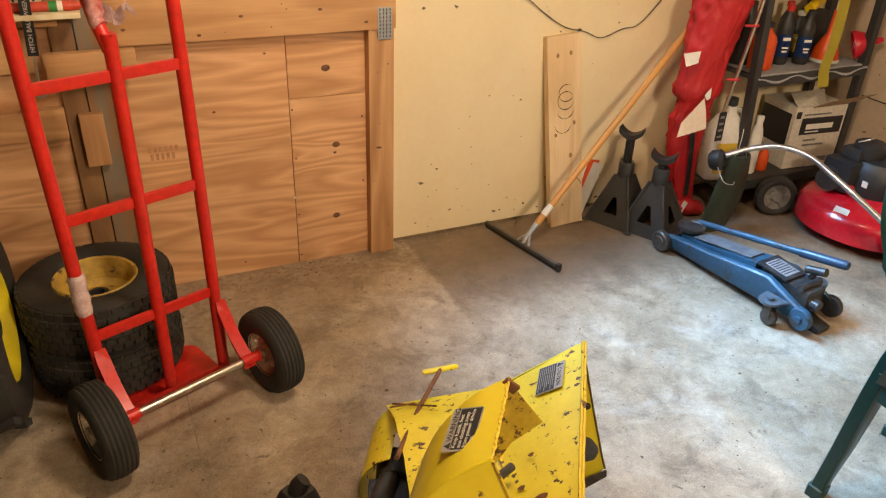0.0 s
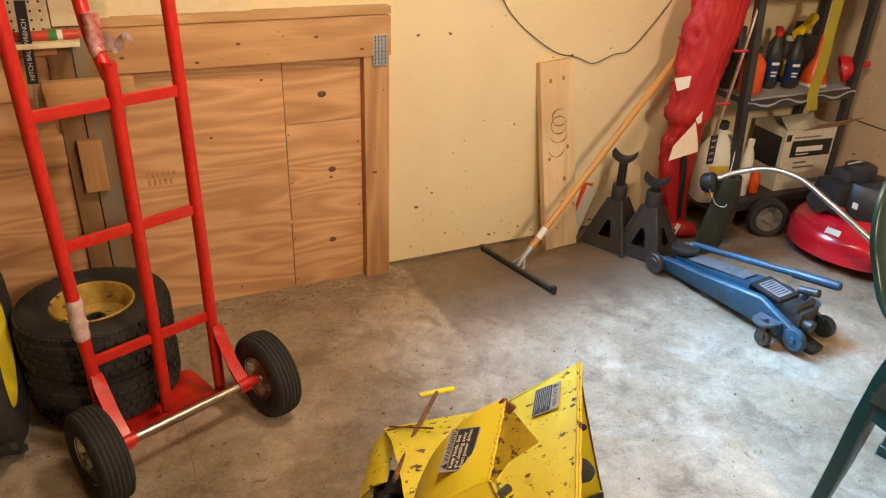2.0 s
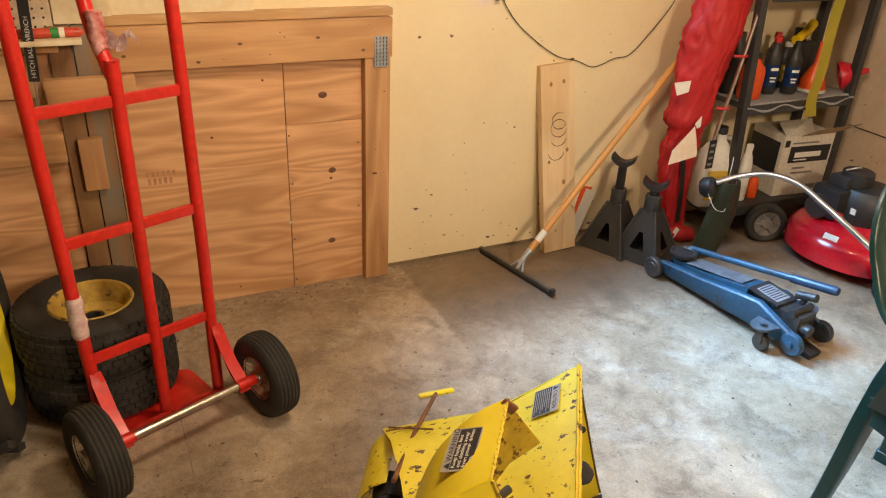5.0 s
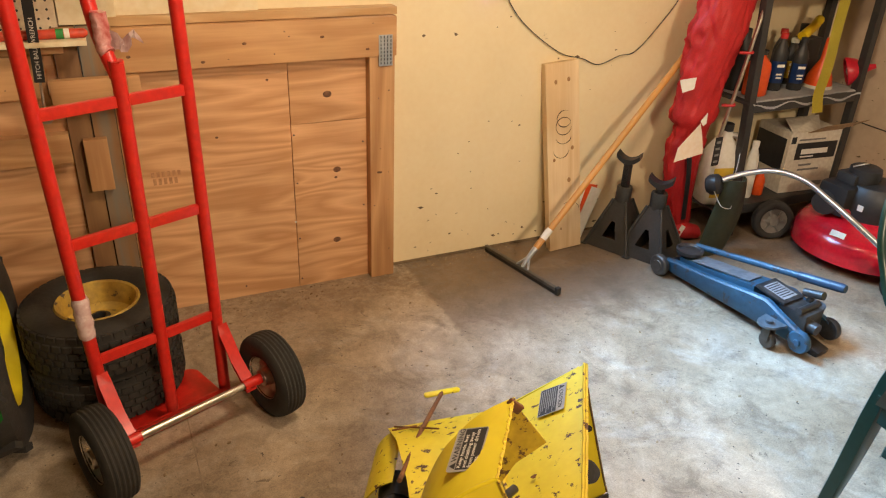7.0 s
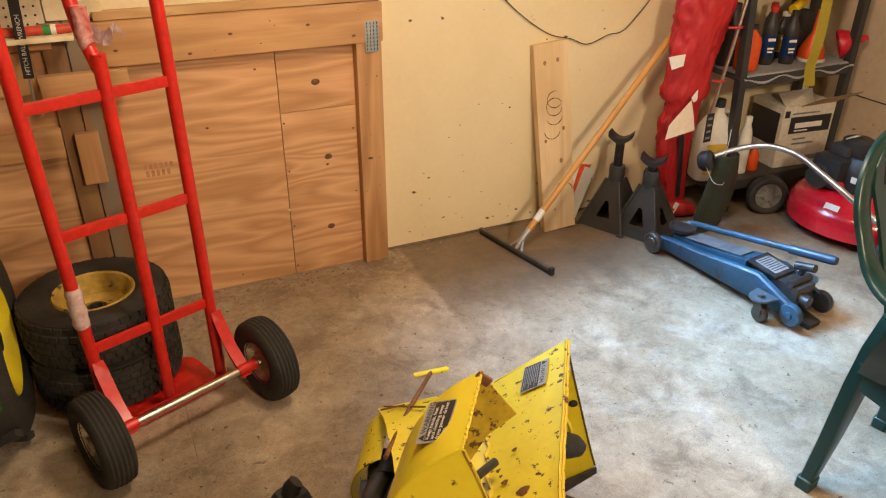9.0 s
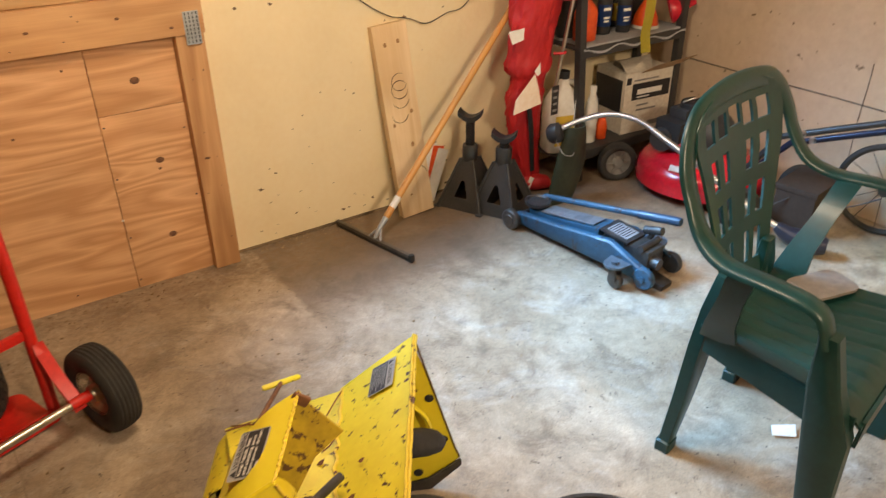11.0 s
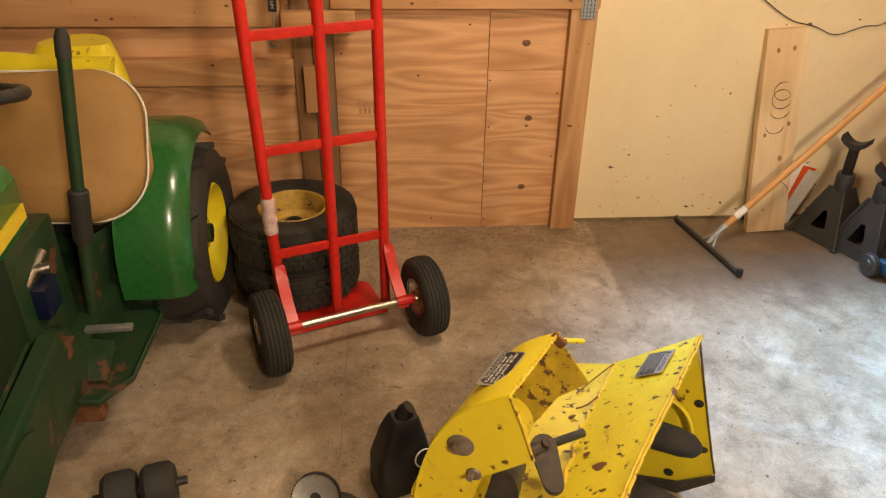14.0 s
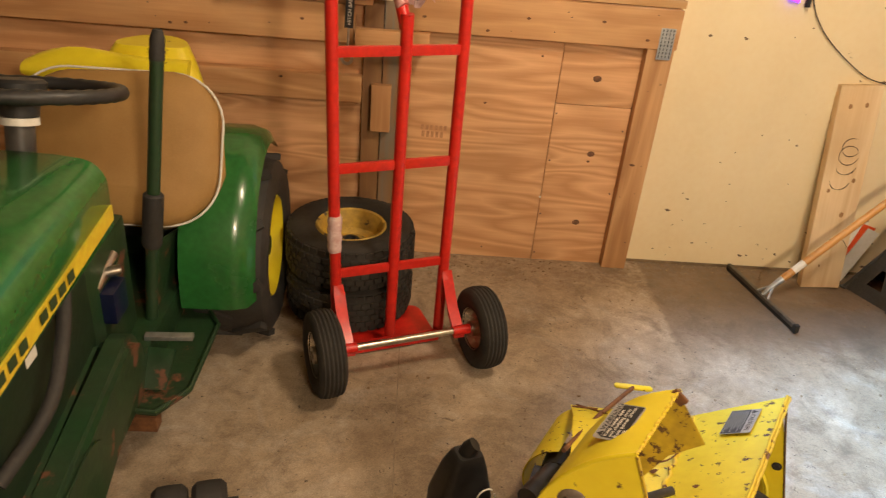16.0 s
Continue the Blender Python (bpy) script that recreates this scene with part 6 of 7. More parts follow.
# ---- shelf unit ----
SX0, SX1, SY0, SY1 = 2.345, 3.015, 2.245, 2.515
shelf = thing("shelf_unit", "black metal shelf unit crowded with bottles and boxes", "shelf")
for x in (SX0, SX1 - 0.03):
    for y in (SY0, SY1 - 0.03):
        bm = B()
        box(bm, x, x + 0.034, y, y + 0.004, 0, 1.5, 0.001)
        box(bm, x, x + 0.004, y + 0.004, y + 0.034, 0, 1.5, 0.001)
        if x == SX0 and y == SY0:
            for v in bm.verts:
                v.co.x += 0.055 - 0.075 * v.co.z
        part("post", bm, DARK, shelf)
for z in (0.15, 0.62, 1.08):
    bm = B()
    box(bm, SX0 + (0.005 if z > 0.3 else -0.065), SX1 + 0.002, SY0 + 0.005, SY1, z - 0.012, z, 0.002)
    box(bm, SX0 + 0.036, SX1 - 0.032, SY0 - 0.002, SY0 + 0.004, z - 0.045, z - 0.001, 0.001)
    part("shelf_board", bm, DARK, shelf)
bm = B()
rows = [[bm.verts.new((x, y if y > 2.25 else 2.24, 0.624 + 0.0025 * noise.noise(Vector((x * 22, y * 22, 0))) - (0.028 + 0.012 * math.sin(x * 31) if y < 2.25 else 0))) for x in np.linspace(SX0 + 0.03, SX1 + 0.0, 34)] for y in (2.235, 2.252, 2.30, 2.36, 2.42, 2.49)]
for a, b in zip(rows, rows[1:]):
    for i in range(33):
        bm.faces.new((a[i], a[i + 1], b[i + 1], b[i]))
bmesh.ops.solidify(bm, geom=bm.faces[:], thickness=-0.0015)
solid("shelf_liner", bm, CLOTH, "pale grey cloth liner draped on a shelf", "liner")


def bottle(x, y, z, r, h, body, cap, label, name="bottle", lab=None, neck=0.38, capr=0.5, flat=0.8, bar=True, turn=-20):
    t = thing(name, label, name.replace("_", " "), pose(x, y, z, 0, 0, turn))
    m = Matrix.Diagonal((1, flat, 1, 1))
    bm = B()
    lathe(bm, [(0, 0), (r * 0.92, 0), (r, h * 0.03), (r, h * 0.60), (r * 0.9, h * 0.70), (r * neck, h * 0.86), (r * neck, h * 0.93), (0, h * 0.93)], 26, m)
    part("body", bm, body, t)
    bm = B()
    lathe(bm, [(0, h * 0.90), (r * capr, h * 0.90), (r * capr, h * 0.99), (r * capr * 0.8, h), (0, h)], 18, m)
    part("cap", bm, cap, t)
    if lab:
        bm = B()
        n = 14
        ring = [[(r * 1.02 * math.cos(a), flat * r * 1.02 * math.sin(a), zz) for zz in (h * 0.14, h * 0.52)] for a in np.linspace(radians(-165), radians(-15), n)]
        vs = [[bm.verts.new(p) for p in q] for q in ring]
        for a, b in zip(vs, vs[1:]):
            bm.faces.new((a[0], b[0], b[1], a[1]))
        bmesh.ops.solidify(bm, geom=bm.faces[:], thickness=0.0006)
        l = part("label", bm, lab, t)
        if bar:
            for zz, hw in ((0.44, 0.5), (0.30, 0.42), (0.24, 0.35)):
                bm = B()
                box(bm, -r * hw, r * hw, -flat * r * 1.045, -flat * r * 1.0, h * (zz - 0.02), h * (zz + (0.03 if zz > 0.4 else 0.01)))
                part("print_bar", bm, PAPER if lab is not PAPER else INK, l, smooth=None)
    return t


REDCAP = mat("red cap", (0.5, 0.02, 0.02, 1), rough=0.4)
YLAB = mat("yellow label", (0.62, 0.42, 0.04, 1), (0.55, 0.36, 0.03, 1), rough=0.45)
bottle(2.606, 2.37, 0.626, 0.033, 0.245, BLACKP, REDCAP, "black oil bottle with blue label and red cap", lab=DBLUE)
bottle(2.704, 2.345, 0.626, 0.033, 0.225, BLACKP, BLACKP, "black oil bottle with blue label", lab=DBLUE)
bottle(2.679, 2.44, 0.626, 0.033, 0.245, BLACKP, REDCAP, "black oil bottle with red cap behind others", lab=DBLUE)
bottle(2.759, 2.44, 0.626, 0.036, 0.20, BLACKP, WHITE, "dark bottle with yellow label", lab=YLAB)
bottle(2.829, 2.46, 0.626, 0.05, 0.255, BLACKP, BLACKP, "large black container with yellow label", "container", lab=YLAB, neck=0.5)
bottle(2.459, 2.335, 0.626, 0.052, 0.19, ORANGE, BLACKP, "orange plastic jug with dark print", "jug", lab=None, neck=0.4)
bottle(2.444, 2.43, 0.626, 0.05, 0.26, BLACKP, BLACKP, "tall black plastic bottle on the shelf", neck=0.5)
t = thing("oil_jug", "black jug with a slanted yellow grip", "jug", pose(2.85, 2.45, 0.626, 0, 0, 10))
bm = B()
box(bm, -0.06, 0.06, -0.035, 0.035, 0, 0.2, 0.018)
part("body", bm, BLACKP, t)
bm = B()
tube(bm, [(-0.11, -0.03, 0.215), (-0.02, -0.02, 0.245), (0.05, 0.0, 0.27)], 0.021, 12)
part("grip", bm, PLASTICYEL, t, "yellow grip")
t = thing("funnel", "orange plastic funnel standing mouth down", "funnel", pose(2.85, 2.345, 0.626))
bm = B()
lathe(bm, [(0.058, 0), (0.060, 0.012), (0.052, 0.05), (0.03, 0.095), (0.016, 0.12), (0.010, 0.215), (0.007, 0.215), (0.012, 0.12), (0.026, 0.092), (0.048, 0.05), (0.054, 0.0)], 30, closed=True)
part("cone", bm, ORANGE, t)
bm = B()
lathe(bm, [(0.0605, 0.0), (0.063, 0.0), (0.063, 0.014), (0.0605, 0.014)], 30, closed=True)
part("rim", bm, HDPE, t, "white rim")
t = thing("funnel", "red plastic funnel lying on its side", "funnel", pose(2.985, 2.325, 0.688, 72, 0, 48))
bm = B()
lathe(bm, [(0.062, 0), (0.064, 0.006), (0.05, 0.045), (0.018, 0.085), (0.010, 0.12), (0.006, 0.12), (0.014, 0.085), (0.046, 0.042), (0.058, 0.0)], 30, closed=True)
part("cone", bm, mat("pinkish red plastic", (0.55, 0.012, 0.03, 1), rough=0.35), t)
bm = B()
tube(bm, [(-0.01, 0.01, 0.03), (0.01, -0.01, 0.02), (0.02, 0.012, 0.03)], 0.018, 8, smooth=True)
jitter(bm, 0.006, 60)
part("rag", bm, CLOTH, t, "crumpled pale rag")
bm = B()
path = smooth_path([(2.735, 2.225, 1.06), (2.728, 2.222, 0.85), (2.722, 2.22, 0.70), (2.712, 2.215, 0.62), (2.695, 2.19, 0.565)], 5)
va = [[bm.verts.new(p + Vector((s * 0.0165, s * -0.012 + 0.003 * math.sin(i * 0.6), 0.004 * s))) for s in (-1, 1)] for i, p in enumerate(path)]
for a, b in zip(va, va[1:]):
    bm.faces.new((a[0], a[1], b[1], b[0]))
bmesh.ops.solidify(bm, geom=bm.faces[:], thickness=0.002)
solid("webbing_strap", bm, WEB, "yellow webbing strap hanging from the shelf", "strap")

# lower shelf
def jug():
    t = thing("jug", "white plastic jug with yellow label on the lower shelf", "jug", pose(2.355, 2.335, 0.152, 0, 0, -15) @ Matrix.Diagonal((1.2, 1.2, 1.15, 1)))
    bm = B()
    loops = []
    for z, w, d in ((0, 0.062, 0.045), (0.006, 0.066, 0.048), (0.17, 0.066, 0.048), (0.20, 0.060, 0.044), (0.235, 0.040, 0.032), (0.26, 0.020, 0.020), (0.285, 0.019, 0.019)):
        loops.append([(x, y, z) for x, y in rounded(2 * w, 2 * d, min(w, d) * 0.55, 4)])
    rings(bm, loops)
    b = part("body", bm, HDPE, t)
    bm = B()
    tube(bm, [(0.02, 0, 0.265), (0.05, 0, 0.255), (0.062, 0, 0.21), (0.058, 0, 0.17)], 0.011, 10, smooth=True)
    part("handle", bm, HDPE, t)
    bm = B()
    lathe(bm, [(0, 0.283), (0.022, 0.283), (0.022, 0.31), (0, 0.31)], 18)
    part("cap", bm, BLACKP, t)
    bm = B()
    box(bm, -0.045, 0.03, -0.0495, -0.048, 0.03, 0.15)
    part("label", bm, YLAB, t, "yellow label", smooth=None)


jug()
bottle(2.525, 2.315, 0.152, 0.03, 0.265, HDPE, HDPE, "slim white plastic bottle on the lower shelf", neck=0.5, capr=0.55)
bottle(2.45, 2.33, 0.152, 0.024, 0.20, HDPE, HDPE, "small white plastic bottle behind a shelf post", neck=0.5, capr=0.55)
bottle(2.50, 2.42, 0.152, 0.04, 0.27, mat("amber plastic", (0.16, 0.09, 0.025, 1), rough=0.3), BLACKP, "amber brown plastic bottle standing on the lower shelf", neck=0.5)
bottle(2.60, 2.315, 0.152, 0.026, 0.11, ORANGE, BLACKP, "small orange bottle with black cap", neck=0.6)
bottle(2.575, 2.35, 0.152, 0.028, 0.2, mat("grey tube", (0.2, 0.2, 0.2, 1), rough=0.4), BLACKP, "grey plastic grease tube on the lower shelf", neck=0.7)


def carton():
    t = thing("cardboard_box", "white and black printed cardboard box with one flap open", "box", pose(2.70, 2.285, 0.152, 0, 0, -6))
    w, d, h = 0.285, 0.21, 0.29
    WB = mat("white printed board", (0.60, 0.55, 0.46, 1), (0.54, 0.49, 0.40, 1), rough=0.7)
    bm = B()
    box(bm, 0, w, 0, d, 0, h, 0.003)
    part("carton", bm, WB, t)
    bm = B()
    box(bm, 0.045, w - 0.012, -0.0012, 0, h * 0.55, h * 0.82)
    b = part("print_field", bm, INK, t, "black printed panel", smooth=None)
    for x0, x1, z0, z1 in ((0.075, 0.225, 0.635, 0.72), (0.075, 0.15, 0.585, 0.605)):
        bm = B()
        box(bm, x0, x1, -0.0018, -0.0012, h * z0, h * z1)
        part("print_bar", bm, PAPER, b, smooth=None)
    for x0, x1, z0, z1 in ((0.08, 0.15, 0.44, 0.47), (0.08, 0.2, 0.36, 0.39), (0.16, 0.24, 0.08, 0.16), (0.05, 0.2, 0.86, 0.885)):
        bm = B()
        box(bm, x0, x1, -0.0012, 0, h * z0, h * z1)
        part("print_bar", bm, mat("grey print", (0.18, 0.17, 0.16, 1)), t, smooth=None)
    bm = B()
    box(bm, -0.0012, 0, 0.02, d - 0.004, h * 0.35, h * 0.88)
    part("print_field", bm, INK, t, "black printed side", smooth=None)
    bm = B()
    box(bm, 0.008, 0.034, -0.0012, 0, h * 0.82, h * 0.93)
    part("print_field", bm, INK, t, "dark emblem block", smooth=None)
    bm = B()
    quad3(bm, (0.0, 0.0, h + 0.002), (w * 0.55, 0.0, h + 0.004), (w * 0.75, 0.09, h + 0.045), (0.04, 0.10, h + 0.03), 0.003)
    part("flap", bm, WB, t, "white lid flap")
    bm = B()
    quad3(bm, (w * 0.30, -0.002, h - 0.004), (w, 0.0, h + 0.002), (w + 0.11, -0.03, h + 0.045), (w * 0.62, -0.01, h + 0.022), 0.003)
    part("flap", bm, CARD, t, "open brown flap")


carton()

# ---- string trimmer ----
t = thing("string_trimmer", "string trimmer with curved aluminium shaft and olive guard", "string trimmer")
shaft = [(2.17, 2.13, 0.350), (2.25, 2.09, 0.383), (2.33, 2.02, 0.408), (2.385, 1.92, 0.398), (2.41, 1.80, 0.352), (2.44, 1.68, 0.295), (2.53, 1.48, 0.165), (2.60, 1.345, 0.085)]
bm = B()
tube(bm, shaft, 0.0115, 14, smooth=True)
part("shaft", bm, ALU, t, "curved aluminium shaft")
bm = B()
tube(bm, [(2.59, 1.365, 0.096), (2.62, 1.305, 0.064), (2.66, 1.24, 0.052), (2.68, 1.20, 0.05)], [0.018, 0.038, 0.044, 0.03], 16, smooth=True)
part("motor_housing", bm, mat("dark navy housing", (0.02, 0.022, 0.035, 1), rough=0.4), t, "dark plastic housing")
bm = B()
lathe(bm, [(0, -0.03), (0.032, -0.03), (0.042, -0.016), (0.042, 0.016), (0.028, 0.03), (0, 0.033)], 26, pose(2.155, 2.15, 0.325, 70, 0, 30))
part("spool", bm, BLACKP, t, "black line spool")
bm = B()
loops = []
for f in np.linspace(0, 1, 12):
    z = 0.355 * (1 - f)
    w = 0.048 + 0.02 * math.sin(math.pi * f) + 0.026 * f
    xc = 2.232 + 0.02 * math.sin(math.pi * f) - 0.025 * f
    yc = 2.125 + 0.03 * f
    arc = [(xc + w * math.cos(a), yc - 0.05 * math.sin(a) * (1 - 0.4 * f), z) for a in np.linspace(radians(5), radians(175), 10)]
    loops.append(arc + [(x, y + 0.006, zz) for x, y, zz in arc[::-1]])
rings(bm, loops)
part("guard", bm, OLIVE, t, "curved olive plastic guard", smooth=60)
bm = B()
tube(bm, [(2.13, 2.12, 0.31), (2.14, 2.08, 0.26), (2.18, 2.07, 0.245), (2.20, 2.08, 0.25)], 0.0014, 5, smooth=True)
tube(bm, [(2.20, 2.10, 0.36), (2.215, 2.11, 0.42), (2.225, 2.12, 0.46)], 0.0014, 5, smooth=True)
part("line", bm, WHITE, t, "white trimmer line")

# ---- lawn mower ----
def mower():
    t = thing("lawn_mower", "red push lawn mower with black engine against the wall", "lawn mower", pose(2.805, 1.90, 0, 0, 0, 0))
    bm = B()
    loops = []
    for r, z in ((0.262, 0.045), (0.272, 0.05), (0.272, 0.105), (0.266, 0.13), (0.245, 0.155), (0.215, 0.168), (0.17, 0.176), (0.15, 0.196), (0.10, 0.20)):
        loops.append([(r * 1.0 * math.cos(a), r * (1.0 + 0.10 * (math.sin(a) < 0)) * math.sin(a), z) for a in np.linspace(0, 2 * math.pi, 56, endpoint=False)])
    rings(bm, loops)
    part("deck", bm, MOWRED, t, "glossy red steel deck", smooth=50)
    bm = B()
    m = face_pose((-0.235, -0.055, 0.158), (0.2, -0.97, 0), (0.5, 0.1, 0.85))
    box(bm, -0.03, 0.03, -0.012, 0.02, 0.0, 0.0015, 0, m)
    part("sticker", bm, PAPER, t, "small white sticker", smooth=None)
    bm = B()
    lathe(bm, [(0, 0.19), (0.125, 0.19), (0.13, 0.24), (0.125, 0.30), (0.10, 0.335), (0.06, 0.345), (0, 0.345)], 30)
    box(bm, -0.17, 0.02, 0.0, 0.14, 0.20, 0.33, 0.025)
    e = part("engine", bm, BLACKP, t, "black engine shroud")
    bm = B()
    lathe(bm, [(0, 0.34), (0.062, 0.34), (0.066, 0.36), (0.062, 0.395), (0.05, 0.402), (0, 0.402)], 24, pose(-0.04, 0.04, 0))
    part("fuel_cap", bm, BLACKP, e, "black cap")
    bm = B()
    box(bm, -0.12, -0.04, 0.02, 0.11, 0.33, 0.375, 0.012)
    part("air_filter", bm, DARK, e)
    bm = B()
    tube(bm, [(-0.16, -0.015, 0.235), (-0.172, -0.02, 0.235), (-0.186, -0.026, 0.235)], [0.014, 0.019, 0.015], 14)
    part("primer_bulb", bm, REDCAP, e, "red primer bulb")
    bm = B()
    box(bm, -0.134, -0.132, -0.06, -0.035, 0.25, 0.275)
    part("label", bm, PAPER, e, "small white label", smooth=None)
    bm = B()
    tube(bm, [(-0.19, 0.08, 0.24), (-0.13, 0.10, 0.25)], 0.05, 18)
    part("muffler", bm, DARK, e)
    bm = B()
    tube(bm, [(-0.10, 0.06, 0.402), (-0.07, 0.03, 0.42), (-0.02, 0.05, 0.405)], 0.004, 8, smooth=True)
    part("wire", bm, ALU, e)
    for x, y, a in ((-0.235, 0.27, 25), (0.22, 0.30, 25), (-0.2, -0.36, 25), (0.2, -0.36, 25)):
        wm = pose(x, y, 0.09, 90, 0, -25)
        bm = B()
        tread_tyre(bm, 0.09, 0.058, 0.05, 3, 36)
        w = part("wheel", bm, RUBBER, t, "black mower tyre", m=wm)
        bm = B()
        lathe(bm, [(0.06, -0.02), (0.058, 0.02), (0.05, 0.016), (0.03, 0.012), (0.02, 0.024), (0, 0.024)], 24, cap=False)
        h = part("hub", bm, mat("grey hub", (0.22, 0.21, 0.19, 1), (0.14, 0.13, 0.12, 1), rough=0.5), w, "grey spoked hub")
        bm = B()
        for k in range(6):
            box(bm, 0.018, 0.056, -0.005, 0.005, 0.012, 0.022, 0.001, pose(0, 0, 0, 0, 0, 60 * k))
        part("spoke", bm, MATS["grey hub"], h)
    for x0, x1, mt, lab, nm in ((-0.12, -0.02, BLACKP, "black folded handle bar", "handle_bar"), (-0.04, 0.05, NAVY, "dark blue folded handle tube", "handle_bar")):
        bm = B()
        dz = 0.0 if mt is BLACKP else -0.045
        tube(bm, [(x0 + 0.05, -0.25, 0.17), (x0 - 0.0, -0.42, 0.40 + dz), (x0 + 0.04, -0.60, 0.475 + dz), (x1 + 0.08, -1.0, 0.63 + dz)], 0.0125, 12)
        hb = part(nm, bm, mt, t, lab)
        bm = B()
        lathe(bm, [(0, 0), (0.012, 0), (0.012, 0.012), (0, 0.014)], 12, pose(x0 + 0.01, -0.50, 0.435 + dz, 0, -90, 0))
        part("bolt", bm, STEEL, hb)
    bm = B()
    tube(bm, [(-0.10, -0.42, 0.10), (-0.02, -0.52, 0.17), (0.05, -0.62, 0.13), (0.1, -0.74, 0.2)], 0.003, 6, smooth=True)
    part("cable", bm, DARK, t, "thin grey cable")


mower()
t = thing("spoked_wheel", "thin spoked wheel with black tyre by the wall", "wheel", pose(3.02, 1.20, 0.0, 0, 0, 12))
bm = B()
R = 0.175
loops = [[(0.011 * math.cos(b), (R + 0.013 * math.sin(b)) * math.cos(a), R + 0.014 + (R + 0.013 * math.sin(b)) * math.sin(a)) for b in np.linspace(0, 2 * math.pi, 8, endpoint=False)] for a in np.linspace(0, 2 * math.pi, 48, endpoint=False)]
rings(bm, loops, closed=True)
part("tyre", bm, RUBBER, t)
for k in range(12):
    bm = B()
    a = 2 * math.pi * k / 12
    tube(bm, [(0, 0.02 * math.cos(a + 0.3), R + 0.014 + 0.02 * math.sin(a + 0.3)), (0, R * math.cos(a), R + 0.014 + R * math.sin(a))], 0.0016, 5)
    part("spoke", bm, DARK, t)
bm = B()
lathe(bm, [(0, -0.02), (0.022, -0.02), (0.022, 0.02), (0, 0.02)], 14, pose(0, 0, R + 0.014, 0, 90, 0))
part("hub", bm, DARK, t)
t = thing("storage_bin", "dark brown box on the floor by the wall", "box", pose(2.86, 1.42, 0, 0, 0, 8))
bm = B()
box(bm, -0.11, 0.11, -0.08, 0.08, 0, 0.19, 0.01)
part("body", bm, BROWNBOX, t)
bm = B()
box(bm, -0.115, 0.115, -0.085, 0.085, 0.17, 0.195, 0.005)
part("rim", bm, BROWNBOX, t)


def jerrycan():
    t = thing("jerrycan", "yellow plastic jerrycan on concrete", "jerrycan", pose(2.93, 0.98, 0, 0, 0, 28))
    bm = B()
    loops = []
    for z, w, d in ((0, 0.11, 0.075), (0.015, 0.122, 0.085), (0.20, 0.122, 0.085), (0.25, 0.112, 0.078), (0.285, 0.08, 0.06), (0.295, 0.06, 0.05)):
        loops.append([(x, y, z) for x, y in rounded(2 * w, 2 * d, 0.035 if w > 0.1 else 0.03, 5)])
    rings(bm, loops)
    part("body", bm, PLASTICYEL, t, smooth=50)
    bm = B()
    tube(bm, [(-0.07, 0, 0.28), (-0.06, 0, 0.33), (0.03, 0, 0.335), (0.05, 0, 0.285)], 0.014, 10, smooth=True)
    part("handle", bm, PLASTICYEL, t)
    bm = B()
    lathe(bm, [(0, 0.285), (0.026, 0.285), (0.026, 0.325), (0, 0.325)], 18, pose(0.085, 0, 0))
    part("cap", bm, BLACKP, t)
    bm = B()
    box(bm, -0.124, -0.1222, -0.02, 0.03, 0.08, 0.13)
    part("label", bm, PAPER, t, "white label", smooth=None)


jerrycan()
t = thing("spray_bottle", "bright green plastic bottle lying on concrete", "bottle", pose(2.72, 0.93, 0.045, 90, 0, 60))
bm = B()
lathe(bm, [(0, 0), (0.042, 0), (0.045, 0.01), (0.045, 0.15), (0.02, 0.19), (0.018, 0.21), (0, 0.21)], 24)
part("body", bm, GREENP, t)
bm = B()
box(bm, -0.02, 0.02, 0.0445, 0.0462, 0.05, 0.09)
part("print_bar", bm, INK, t, smooth=None)

# ---- wire on the wall, and the small lit plug ----
t = thing("hanging_wire", "thin dark wire drooping across the wall", "wire")
bm = B()
tube(bm, [(1.30, 2.52, 1.10), (1.345, 2.52, 1.005), (1.43, 2.52, 0.915), (1.58, 2.52, 0.815), (1.69, 2.522, 0.785), (1.772, 2.52, 0.756), (1.87, 2.52, 0.785), (1.95, 2.52, 0.80), (2.06, 2.52, 0.91), (2.13, 2.52, 1.0), (2.17, 2.52, 1.1)], 0.0019, 6, smooth=True)
part("cord", bm, INK, t)
bm = B()
tube(bm, [(1.303, 2.515, 1.03), (1.30, 2.515, 1.07), (1.29, 2.515, 1.12)], 0.009, 10)
part("plug", bm, BLACKP, t, "black plug")
bm = B()
tube(bm, [(1.235, 2.515, 1.055), (1.268, 2.515, 1.045)], 0.006, 10)
part("indicator", bm, glow("violet indicator", (0.12, 0.02, 1.0, 1), 6.0), t, "glowing violet indicator light")

# ---- things at the head of the boarded door ----
t = thing("ratchet_bar", "red-handled bar lying on a pale shelf strip", "hand tool")
bm = B()
tube(bm, [(-0.62, 2.42, 0.994), (-0.10, 2.42, 0.994), (-0.09, 2.42, 0.994), (-0.083, 2.42, 0.994)], [0.0135, 0.0135, 0.012, 0.006], 14)
part("handle", bm, mat("orange red handle", (0.58, 0.06, 0.025, 1), rough=0.4), t)
bm = B()
tube(bm, [(-0.165, 2.42, 0.994), (-0.145, 2.42, 0.994)], 0.0142, 14)
part("band", bm, mat("green band", (0.03, 0.25, 0.05, 1)), t, "green band")
bm = B()
tube(bm, [(-0.144, 2.42, 0.994), (-0.13, 2.42, 0.994)], 0.0142, 14)
part("band", bm, PAPER, t, "white band")
